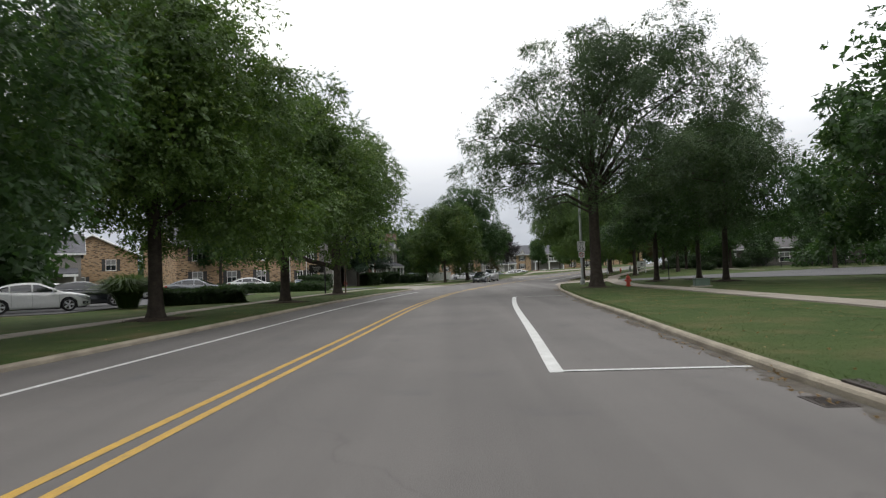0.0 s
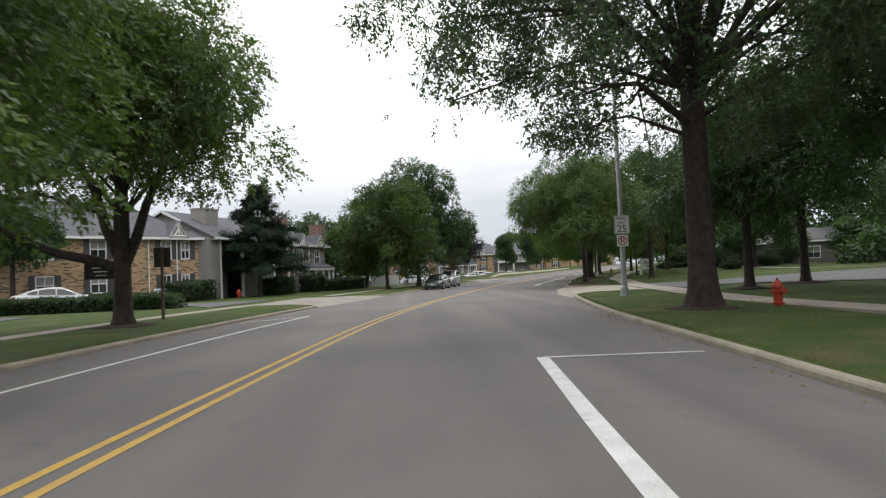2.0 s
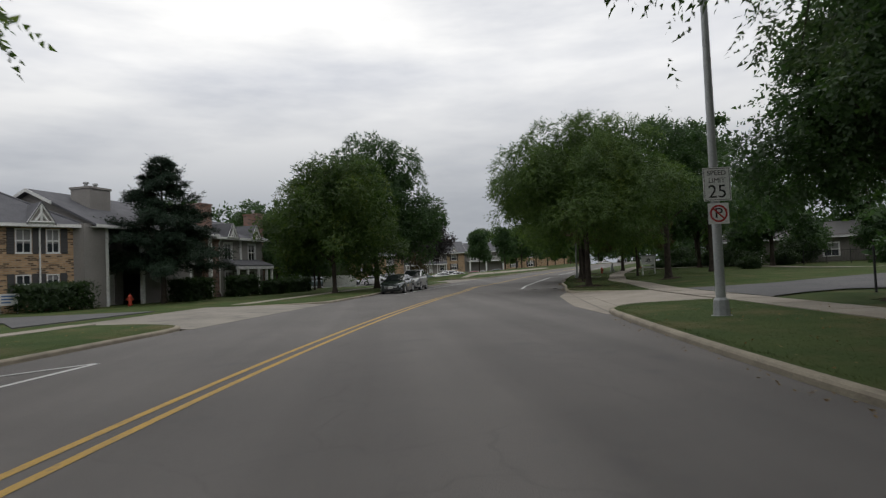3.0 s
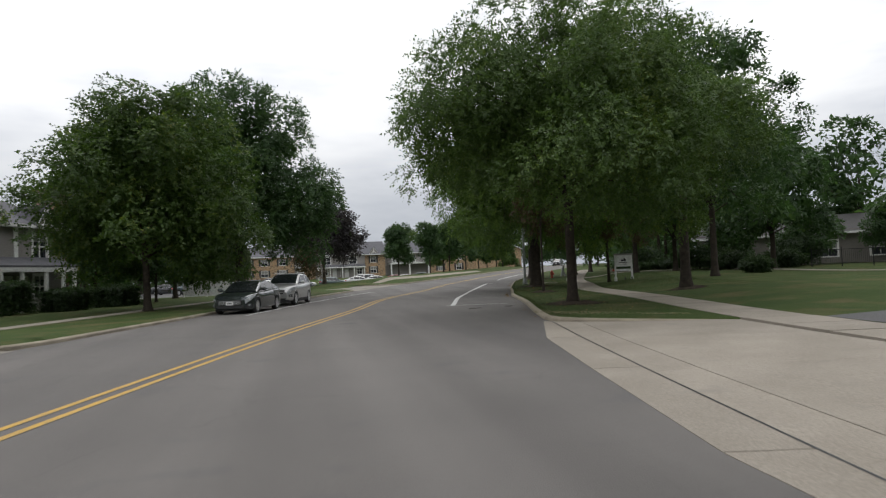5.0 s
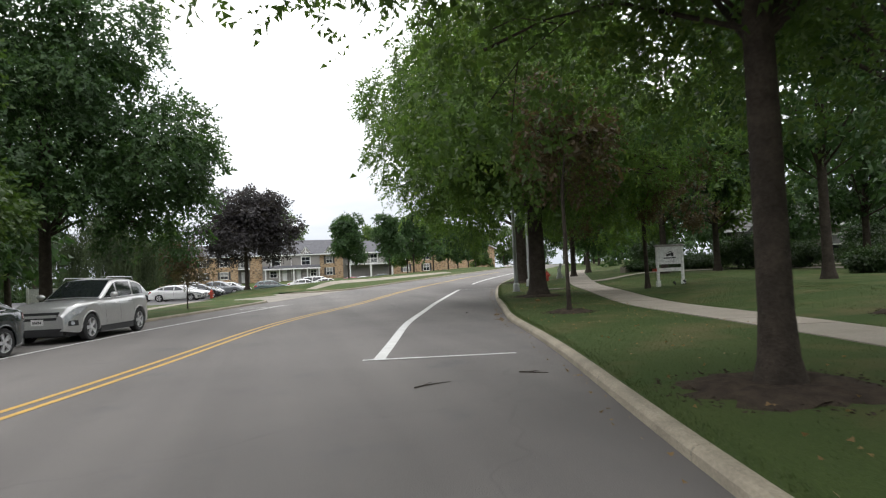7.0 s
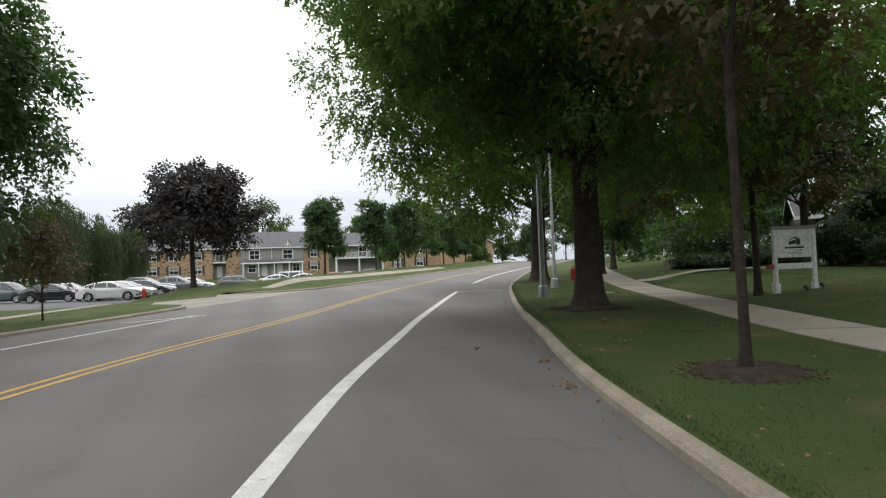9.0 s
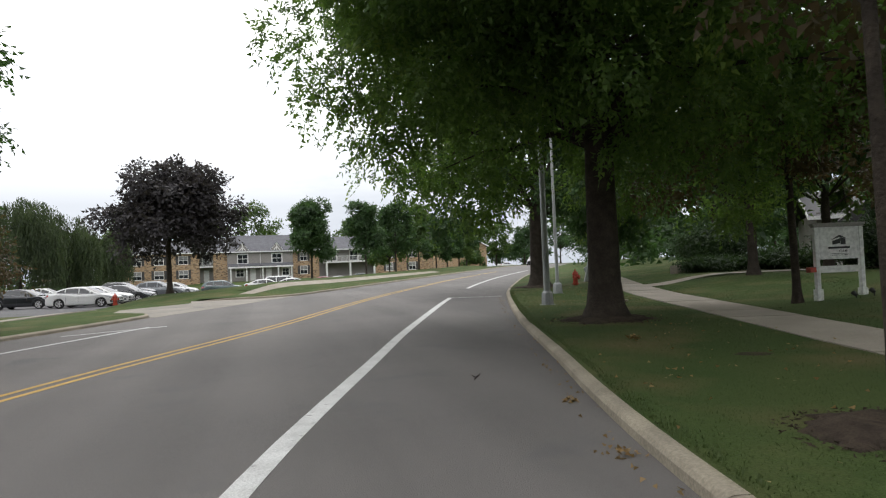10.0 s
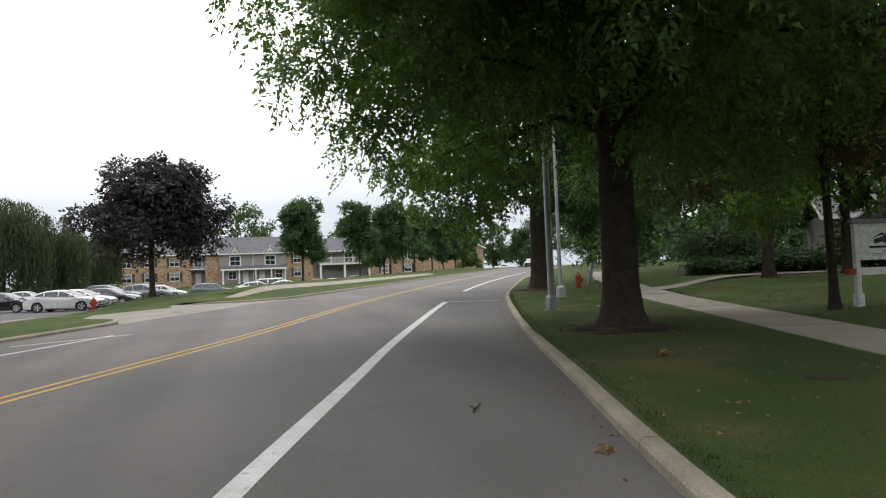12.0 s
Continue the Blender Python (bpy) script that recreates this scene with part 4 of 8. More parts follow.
def conifer(name, label, x, y, h, r, leaf, seed=3):
    """Whorls of slightly drooping branches with needle tufts."""
    rng = np.random.default_rng(seed)
    root = thing(name, pose(x, y, lawn_z(x, y)), label, "conifer")
    g = Geo()
    g.tube([(0, 0, -0.1), (0, 0, 0.3), (0.05, 0, h * 0.5), (0, 0, h)], [0.24, 0.19, 0.12, 0.02], 9, False)
    pts, outs = [], []
    z = h * 0.24
    while z < h - 0.2:
        f = 1 - (z / h)
        for b in range(rng.integers(6, 9)):
            a = rng.uniform(0, 2 * math.pi)
            ln = r * min(1.0, (1.2 * f) ** 0.8) * rng.uniform(0.5, 1.12) + 0.25
            tip = Vector((math.cos(a) * ln, math.sin(a) * ln, z + ln * rng.uniform(-0.10, 0.22)))
            st_ = Vector((0, 0, z))
            g.tube([st_, st_.lerp(tip, 0.5) + Vector((0, 0, 0.08)), tip], [0.05 * f + 0.02, 0.03, 0.01], 5, False)
            m = int(12 + 62 * ln)
            t = rng.random(m) ** 0.45
            q = np.array(st_)[None] * (1 - t[:, None]) + np.array(tip)[None] * t[:, None]
            q = q + rng.normal(size=(m, 3)) * np.array([0.17, 0.17, 0.09]) * (0.5 + ln * 0.35)
            pts.append(q)
            outs.append(np.repeat(np.array([[math.cos(a), math.sin(a), 0.35]]), m, 0))
        z += rng.uniform(0.36, 0.58)
    part("trunk", g, M_BARK, root, smooth=True)
    p, o = np.concatenate(pts), np.concatenate(outs)
    co = sprays(rng, p, o, 5, 0.22, 0.030, 0.26, 0.1)
    part("crown", quick_mesh("crown", co, np.arange(len(co)).reshape(-1, 3), leaf), leaf, root)
    return root


def willow(name, label, x, y, h, r, seed):
    """A weeping crown: curtains of hanging leafy strands."""
    rng = np.random.default_rng(seed)
    root = thing(name, pose(x, y, lawn_z(x, y)), label, "tree", "willows")
    lobes = make_lobes(rng, h, h * 0.5, r * 0.85, 9)
    part("trunk", limb_geo(rng, lobes, 0.7, h * 0.28), M_BARK, root, smooth=True)
    p, d = lobe_points(rng, lobes, 1300, 0.7, 0.05, 1.1)
    cos = []
    drop = np.minimum(rng.uniform(0.25, 0.95, len(p)) * (p[:, 2] - 0.6), h * 0.62)
    for f in np.linspace(0, 1, 22):
        q = p + d * np.array([0.8, 0.8, 0.15]) * math.sqrt(f) - np.c_[np.zeros((len(p), 2)), drop * f]
        q = q + rng.normal(size=q.shape) * 0.09
        cos.append(leaf_blades(rng, q, rng.normal(size=q.shape) * 0.22 + np.array([0, 0, -1.0]), 0.42, 0.055))
    co = np.concatenate(cos)
    part("crown", quick_mesh("crown", co, np.arange(len(co)).reshape(-1, 3), M_LEAF_W), M_LEAF_W, root)
    return root


def bush(name, label, x, y, rx, ry, h, leaf, n=1500, turn=0.0, seed=5, size=0.10, boxy=False, category="shrub", group=""):
    """A shrub or clipped hedge: a mass of small leaves over short stems."""
    rng = np.random.default_rng(seed)
    root = thing(name, pose(x, y, lawn_z(x, y), 0, 0, turn), label, category, group)
    g = Geo()
    for _ in range(7):
        a, b = rng.uniform(-0.5, 0.5, 2)
        g.tube([(0, 0, -0.05), (a * rx * 0.4, b * ry * 0.4, h * 0.3), (a * rx, b * ry, h * 0.7)], [0.05, 0.03, 0.012], 5, False)
    part("stems", g, M_BARK, root)
    if boxy:
        p = rng.uniform(-1, 1, (n, 3))
        ax = rng.integers(0, 3, n)
        keep = rng.random(n) < 0.8
        sg = np.where(rng.random(n) < 0.5, -1, 1)
        for a in range(3):
            m = keep & (ax == a)
            p[m, a] = np.where(a == 2, 1.0, sg[m]) * rng.uniform(0.86, 1.04, m.sum())
        d = unit(p * np.array([1, 1, 1.2]))
        p = p * np.array([rx, ry, h / 2]) + np.array([0, 0, h / 2])
        p[:, 2] += 0.06 * np.sin(p[:, 0] * 2.1) + 0.04 * np.sin(p[:, 0] * 5.3)
        p[:, 2] = np.maximum(p[:, 2], 0.04)
    else:
        d = unit(rng.normal(size=(n, 3)))
        r = (0.55 + 0.45 * rng.random(n)) * (1 + 0.15 * np.sin(d[:, 0] * 6 + seed) + 0.12 * np.sin(d[:, 1] * 8))
        p = d * r[:, None] * np.array([rx, ry, h / 2]) + np.array([0, 0, h / 2])
        p[:, 2] = np.maximum(p[:, 2], 0.05)
    inner = d * (0.4 + 0.4 * rng.random((n, 1))) * np.array([rx, ry, h / 2]) if not boxy else (p - np.array([0, 0, h / 2])) * 0.86
    inner = inner + np.array([0, 0, h / 2])
    inner[:, 2] = np.maximum(inner[:, 2], 0.03)
    fill = leaf_blades(rng, inner, rng.normal(size=p.shape), 0.3, 0.13, 0.1, d)
    co = sprays(rng, p, d, 4, size * 1.25, size * 0.5, size * 2.0, 0.1)
    co = np.concatenate([co, fill])
    part("foliage", quick_mesh("foliage", co, np.arange(len(co)).reshape(-1, 3), leaf), leaf, root)
    return root


def mulch_ring(x, y, r, seed):
    """A ragged ring of bark mulch on the grass."""
    rng = np.random.default_rng(seed)
    co = [(x, y, lawn_z(x, y) + 0.07)]
    n = 36
    for ring, (f, z) in enumerate(((0.45, 0.10), (0.72, 0.05), (0.92, 0.0))):
        for k in range(n):
            a = 2 * math.pi * k / n
            rr = r * f * (1 + rng.uniform(-0.12, 0.12) * (1.8 if ring == 2 else 1))
            px, py = x + math.cos(a) * rr, y + math.sin(a) * rr
            co.append((px, py, lawn_z(px, py) + z + rng.uniform(-0.012, 0.012)))
    g = Geo()
    f1 = [(0, 1 + k, 1 + (k + 1) % n) for k in range(n)]
    f2 = [(1 + n * q + k, 1 + n * (q + 1) + k, 1 + n * (q + 1) + (k + 1) % n, 1 + n * q + (k + 1) % n) for q in range(2) for k in range(n)]
    g.add(co, f1 + f2)
    root = part("mulch_bed", g, M_MULCH, smooth=True)
    m = 420
    a, q = rng.uniform(0, 2 * math.pi, m), r * np.sqrt(rng.uniform(0.1, 1.25, m))
    px, py = x + q * np.cos(a), y + q * np.sin(a)
    chips = leaf_blades(rng, np.c_[px, py, lawn(px, py) + 0.02 + 0.05 * np.clip(1 - q / r, 0, 1)], rng.normal(size=(m, 3)) * np.array([1, 1, 0.15]), 0.055, 0.011, 0.0)
    tagged(part("bark_mulch", quick_mesh("bark_mulch", chips, np.arange(len(chips)).reshape(-1, 3), M_MULCH), M_MULCH, root), kind="stuff")
    return tagged(root, "dark bark mulch round a tree trunk", "mulch bed")


G_ROAD = "street trees"
# right side
tree("locust_tree", "tall spreading honey locust with open dark green crown", 9.0, 40.4, 17.0, 4.6, 9.0, 0.74, M_LEAF_L, 28000, 6, 0.145, 0.036, 0.38, 0.45, 19, 11,
     lean=(2.6, -0.3), clump=0.85, per=110, core=0.4, hollow=0.35, group=G_ROAD, extra=[(-7.2, -0.5, 10.2, 2.2, 2.4, 1.3), (-4.6, 0.3, 13.0, 2.6, 2.6, 1.5), (-1.5, -0.5, 15.2, 2.8, 2.8, 1.5), (-6.8, -1.5, 7.8, 2.4, 2.6, 1.2), (-7.2, 1.8, 6.4, 1.9, 2.2, 0.9), (-5.0, 0.5, 9.6, 2.6, 2.6, 1.6), (-2.0, 0.0, 6.8, 3.2, 3.2, 1.6), (3.0, -2.0, 7.0, 3.2, 3.2, 1.6), (-3.0, -5.0, 8.8, 2.4, 2.4, 1.4), (-4.2, -2.8, 5.3, 2.4, 2.4, 0.9), (-1.0, -4.6, 5.6, 2.4, 2.2, 0.9), (-2.6, 2.6, 5.6, 1.6, 1.8, 0.7), (1.5, 1.5, 5.6, 2.2, 2.2, 0.8), (5.5, -4.5, 6.5, 3.0, 3.0, 1.6), (2.5, -6.5, 7.2, 2.6, 2.6, 1.5)])
tree("ash_tree", "broad leafy ash with yellow-green outer leaves", 15.0, 73.8, 9.9, 2.9, 5.6, 0.34, M_LEAF, 28000, 7, 0.11, 0.036, 0.36, 0.35, 17, 12, group=G_ROAD, squash=1.0,
     extra=[(-4.0, -1.0, 6.4, 1.8, 1.8, 1.5), (-3.4, -1.8, 6.9, 1.8, 1.8, 1.4), (-3.8, 0.6, 5.6, 1.6, 1.8, 1.2), (-1.0, -3.6, 4.2, 2.2, 1.8, 1.4), (3.2, -2.6, 5.2, 2.2, 2.2, 1.5)], core=0.12, hollow=0.60, clump=0.85, per=80)
tree("ash_tree", "large ash with dense dark green low-hanging crown", 21.13, 93.6, 12.5, 3.0, 6.5, 0.72, M_LEAF_A, 37000, 7, 0.135, 0.040, 0.36, 0.4, 19, 13, group=G_ROAD, squash=0.9,
     extra=[(-5.2, -4.0, 7.0, 2.4, 2.6, 1.8), (-5.0, -3.4, 7.3, 2.0, 2.2, 1.5), (-4.4, -4.4, 6.7, 2.0, 2.0, 1.4), (-4.6, -1.6, 6.9, 2.0, 2.2, 1.6), (-3.1, -1.5, 5.6, 1.9, 2.2, 1.3), (-3.4, -5.6, 6.7, 2.4, 2.4, 1.7), (-3.0, -2.5, 8.6, 2.6, 2.6, 1.9), (-3.6, -1.0, 4.9, 2.0, 2.2, 1.2), (-2.2, -2.4, 5.9, 2.4, 2.4, 1.6), (-2.6, 0.8, 6.6, 2.6, 2.6, 1.8), (-1.8, 2.6, 3.9, 2.0, 2.2, 1.3), (0.3, -0.5, 4.7, 2.6, 2.6, 1.4), (-1.0, -3.4, 5.2, 2.6, 2.4, 1.4), (2.4, 1.0, 4.4, 2.6, 2.6, 1.4), (3.5, -4.5, 4.6, 2.6, 2.6, 1.5), (0.5, -6.5, 5.4, 2.4, 2.2, 1.5)], core=0.15, hollow=0.60, clump=0.85)
tree("ash_tree", "mature street ash in deep shade", 26.6, 109.0, 11.5, 2.6, 6.0, 0.85, M_LEAF_D, 5200, 5, 0.24, 0.095, 0.45, 0.35, 13, 14, group=G_ROAD)
tree("maple_tree", "leafy lawn tree behind the pavement", 22.1, 78.0, 11.5, 3.6, 5.0, 0.44, M_LEAF_D, 5500, 5, 0.19, 0.06, 0.42, 0.3, 12, 15, group="lawn trees")
tree("sapling", "thin young street tree with sparse crown", 18.15, 84.65, 6.6, 2.9, 1.5, 0.115, M_LEAF_R, 900, 6, 0.14, 0.05, 0.36, 0.3, 7, 16, category="sapling")
tree("reddish_tree", "young plum tree with bronze foliage", 26.5, 93.8, 9.6, 2.4, 4.2, 0.2, M_LEAF_R, 3600, 5, 0.15, 0.05, 0.36, 0.3, 11, 17, category="tree")
for n, (x, y, h, r, b, m) in enumerate(((20.8, 54.3, 12.0, 4.8, 3.0, M_LEAF_D), (16.2, 51.2, 9.0, 3.6, 2.6, M_LEAF_D), (19.1, 45.0, 12.0, 5.0, 3.0, M_LEAF_D), (30.5, 43.5, 13.5, 5.6, 3.0, M_LEAF), (22.5, 30.0, 14.0, 6.2, 3.2, M_LEAF_D),
                                     (19.5, 17.0, 13.0, 5.6, 3.4, M_LEAF_D), (31.0, 88.5, 13.0, 5.4, 3.2, M_LEAF_D), (34.0, 103.5, 11.0, 4.6, 2.4, M_LEAF_D), (45.0, 118.0, 13.0, 5.4, 2.6, M_LEAF_D),
                                     (52.0, 128.0, 13.0, 5.4, 2.4, M_LEAF_D), (38.5, 122.0, 11.5, 4.6, 2.4, M_LEAF), (44.0, 74.0, 14.0, 6.0, 3.0, M_LEAF_D), (35.0, 36.0, 13.0, 6.0, 2.8, M_LEAF_D), (37.5, 103.0, 10.5, 4.4, 1.8, M_LEAF), (41.5, 96.0, 11.5, 4.6, 1.8, M_LEAF_D), (33.0, 114.0, 10.5, 4.4, 1.8, M_LEAF_D), (26.5, 37.0, 11.5, 5.0, 1.6, M_LEAF_D), (25.0, 24.0, 11.0, 4.6, 1.6, M_LEAF_D))):
    count, leaflets, size, width = (6500, 6, 0.16, 0.06) if n in (0, 1, 2) else (2000, 4, 0.32, 0.13)
    tree("park_tree", "tall shade tree on the park lawn", x, y, h, b, r, 0.42, m, count, leaflets, size, width, 0.45, 0.3, 12, 30 + n, clump=0.95, core=0.6, hollow=0.55, group="park trees")
# left side, near row
tree("maple_tree", "big street maple with dense dark crown", -12.6, 9.5, 13.4, 2.4, 6.8, 0.6, M_LEAF_D, 17000, 7, 0.145, 0.058, 0.42, 0.35, 15, 51, clump=0.9, core=0.9, hollow=0.6, group=G_ROAD)
tree("ash_tree", "street ash with yellowing top", -10.2, 21.4, 11.4, 2.5, 5.6, 0.50, M_LEAF, 17000, 7, 0.135, 0.050, 0.4, 0.35, 16, 52, clump=0.9, core=0.9, hollow=0.6, group=G_ROAD)
tree("ash_tree", "tall street ash with full green crown", -8.9, 33.0, 11.5, 2.4, 5.6, 0.52, M_LEAF, 16000, 7, 0.135, 0.050, 0.4, 0.35, 16, 53, clump=0.9, core=0.9, hollow=0.6, group=G_ROAD)
low_limb_tree = tree("ash_tree", "street ash with one long low limb", -8.3, 44.6, 11.0, 4.4, 5.3, 0.56, M_LEAF, 14000, 7, 0.135, 0.050, 0.4, 0.4, 15, 54, clump=0.9, core=0.5, hollow=0.55, fork=4.0, group=G_ROAD, extra=[(-5.2, -1.2, 3.6, 1.6, 1.6, 0.9)])
part("limb", Geo().tube([(0.1, 0, 1.7), (-0.7, -0.05, 2.15), (-1.9, -0.2, 2.45), (-3.0, -0.35, 2.95), (-4.3, -0.5, 3.7), (-5.2, -0.9, 4.3)], [0.20, 0.17, 0.145, 0.12, 0.08, 0.04], 9, False), M_BARK, low_limb_tree, smooth=True)
for way in ([(0.08, 0.0, 2.0), (0.45, 0.1, 2.9), (0.75, 0.2, 4.0), (1.5, 0.4, 5.8), (2.3, 0.6, 7.4)], [(-0.05, 0.0, 2.2), (-0.35, -0.25, 3.2), (-0.6, -0.4, 4.4), (-1.4, -0.9, 6.2), (-2.0, -1.3, 7.6)]):
    part("limb", Geo().tube(way, [0.19, 0.17, 0.14, 0.09, 0.03], 9, False), M_BARK, low_limb_tree, smooth=True)
tree("crab_apple", "small forked tree with dark crown by the brick house", -24.2, 65.0, 7.0, 3.0, 2.6, 0.34, M_LEAF_D, 2600, 5, 0.19, 0.08, 0.36, 0.25, 9, 75, core=0.4)
tree("linden_tree", "rounded linden with yellow-green foliage", -1.3, 86.0, 9.9, 1.7, 5.6, 0.36, M_LEAF_Y, 14000, 6, 0.155, 0.066, 0.4, 0.25, 16, 55, clump=0.9, core=0.5, hollow=0.6, group=G_ROAD, squash=1.05)
tree("maple_tree", "tall dark maple above the parked cars", 1.9, 96.2, 13.8, 2.1, 6.0, 0.50, M_LEAF_D, 15000, 6, 0.165, 0.068, 0.42, 0.3, 16, 56, clump=0.9, core=0.5, hollow=0.6, group=G_ROAD, extra=[(4.6, -1.6, 6.0, 1.7, 1.7, 2.2), (4.4, 1.5, 5.0, 1.9, 2.0, 1.9)])
for n, (x, y, h, r) in enumerate(((-8.2, 101.5, 8.5, 3.6), (-11.5, 108.5, 9.5, 4.2), (-17.0, 99.0, 10.0, 4.6))):
    tree("yard_tree", "low-branched shady tree behind the street trees", x, y, h, 1.0, r, 0.26, M_LEAF_D, 2200, 4, 0.26, 0.11, 0.42, 0.3, 11, 170 + n, clump=0.9, core=0.5, hollow=0.6, group="yard trees")
tree("sapling", "staked young tree with thin reddish crown", 6.3, 101.6, 3.3, 1.0, 0.8, 0.06, M_LEAF_R, 520, 6, 0.12, 0.04, 0.3, 0.2, 6, 57, category="sapling")
tree("purple_maple", "rounded purple-leaved maple on a grass bank", 8.1, 126.2, 8.4, 2.7, 4.3, 0.36, M_LEAF_P, 6500, 4, 0.22, 0.11, 0.42, 0.3, 18, 58, core=0.5, hollow=0.6, lean=(0.35, 0), squash=0.8, wide=0.2, clump=0.75, group="bank trees")
tree("pear_tree", "upright young pear tree on the grass bank", 18.0, 136.0, 7.0, 1.9, 1.75, 0.2, M_LEAF_D, 3400, 5, 0.19, 0.08, 0.34, 0.1, 10, 59, squash=1.25, group="bank trees")
tree("pear_tree", "upright young pear tree on the grass bank", 24.4, 147.0, 7.4, 2.0, 1.9, 0.2, M_LEAF_D, 3000, 5, 0.22, 0.08, 0.36, 0.1, 10, 60, squash=1.25, group="bank trees")
for n, (x, y, h, r) in enumerate(((29.5, 156.5, 8.6, 3.6), (33.5, 161.0, 8.2, 3.0), (38.3, 170.0, 6.6, 2.4), (31.0, 168.0, 8.0, 3.4), (42.0, 177.0, 7.2, 2.6), (45.5, 182.0, 7.6, 2.8), (49.0, 188.5, 7.0, 2.6))):
    tree("bank_tree", "round-headed tree on the far grass bank", x, y, h, 1.6, r, 0.24, (M_LEAF_D, M_LEAF)[n % 2], 1700, 4, 0.34, 0.13, 0.42, 0.2, 9, 61 + n, group="bank trees")
tree("shrub_tree", "small pale green tree by the brick gable", 63.0, 226.0, 6.0, 0.6, 2.8, 0.2, M_LEAF_Y, 2200, 6, 0.3, 0.11, 0.42, 0.2, 8, 69)
conifer("fir_tree", "dark layered fir in front of the townhouses", -12.3, 80.3, 9.8, 4.5, M_NEEDLE, 71)
for n, (x, y, h, r) in enumerate(((-9.8, 172.0, 11.2, 5.2), (-12.6, 163.6, 12.2, 6.0), (-20.0, 163.0, 12.8, 6.2), (-8.6, 183.0, 10.4, 4.2), (-29.0, 165.0, 13.0, 6.5))):
    willow("willow_tree", "weeping willow with hanging pale green curtains", x, y, h, r, 80 + n)
for x, y, h, r in ((43.6, 104.0, 4.6, 2.0), (48.6, 100.8, 5.4, 2.4), (54.0, 97.4, 5.0, 2.2)):
    tree("evergreen", "rounded dark evergreen before the club house", x, y, h, 0.3, r, 0.18, M_LEAF_D, 2000, 4, 0.2, 0.085, 0.34, 0.2, 9, int(x), category="evergreen", group="club evergreens")
tree("dark_shrub_tree", "dense dark evergreen beside the house", -4.6, 103.0, 6.6, 0.4, 2.5, 0.2, M_LEAF_D, 3000, 4, 0.18, 0.085, 0.36, 0.2, 9, 90, category="evergreen")
for n, (x, y, h, r) in enumerate(((55.0, 150.0, 8.5, 3.8), (58.0, 160.0, 9.0, 4.2), (65.0, 170.0, 9.5, 4.4), (72.0, 183.0, 10.0, 4.6))):
    tree("roadside_tree", "leafy tree beside the far stretch of road", x, y, h, 1.6, r, 0.3, (M_LEAF, M_LEAF_D)[n % 2], 1300, 4, 0.4, 0.17, 0.5, 0.25, 10, 180 + n, clump=1.0, core=0.5, hollow=0.6, group="roadside trees")
# trees behind buildings, far off, and unseen shade casters at (18, 2), (-13, -6), (-26, 8)
for n, (x, y, h, r, m) in enumerate(((-24, 108, 8.5, 4.5, M_LEAF_D), (-14, 118, 10, 5, M_LEAF_D), (-5, 112, 9.5, 4.2, M_LEAF_D), (-32, 98, 6.5, 4, M_LEAF), (-52, 82, 6.5, 4, M_LEAF_D), (-42, 90, 6.5, 4, M_LEAF_D),
                                  (-34, 44, 8.0, 3.4, M_LEAF_D), (-27.5, 38.5, 7.0, 3.0, M_LEAF_D), (12, 222, 17, 7, M_LEAF_Y), (2, 224, 16, 6.5, M_LEAF), (-12, 220, 15, 6, M_LEAF), (36, 224, 14, 6, M_LEAF),
                                  (78, 250, 14, 6, M_LEAF), (84, 244, 12, 5, M_LEAF_D), (74, 262, 12, 5, M_LEAF), (92, 238, 13, 6, M_LEAF_D), (104, 226, 12, 5.5, M_LEAF_D), (70, 140, 13, 6, M_LEAF_D), (82, 160, 13, 6, M_LEAF_D), (62, 108, 14, 6, M_LEAF_D), (60, 84, 14, 6, M_LEAF_D),
                                  (-20, 20, 12, 5.5, M_LEAF_D), (-26.0, 33.5, 7.0, 3.2, M_LEAF_D), (-21, 12, 12, 5.5, M_LEAF_D), (-26, 8, 13, 6, M_LEAF_D), (-52, 30, 13, 6, M_LEAF_D), (18, 2, 13, 6, M_LEAF_D), (-13, -6, 13, 6, M_LEAF_D))):
    tree("far_or_shade_tree", "leafy tree far off, a few unseen and added for shade", x, y, h, h * 0.17, r, 0.4, m, 1150, 3, 0.5, 0.22, 0.55, 0.25, 11, 100 + n, clump=1.15, core=0.5, hollow=0.6, group="distant trees")


def far_wood(name, pts, depth, h, seed, n=9000):
    """A belt of far trees as one mass of foliage with an uneven top."""
    rng = np.random.default_rng(seed)
    p = smooth_path(pts, 4.0)
    lobes = []
    for x, y in p:
        for _ in range(2):
            hh = h * rng.uniform(0.7, 1.15)
            q = rng.uniform(3.0, 4.6)
            lobes.append((x + rng.uniform(-depth, depth), y + rng.uniform(-depth, depth), hh - q * 0.8 + lawn_z(x, y), q, q, q * 0.9))
            lobes.append((x + rng.uniform(-depth, depth), y + rng.uniform(-depth, depth), hh * 0.35 + lawn_z(x, y), q, q, hh * 0.38))
    pt, d = lobe_points(rng, lobes, n, 0.6, 0.05, 1.3)
    co = sprays(rng, pt, d, 3, 0.8, 0.26, 1.0, 0.2)
    ob = new(name, quick_mesh(name, co, np.arange(len(co)).reshape(-1, 3), M_LEAF_D))
    return tagged(ob, "far belt of green woodland", "woods", kind="stuff")


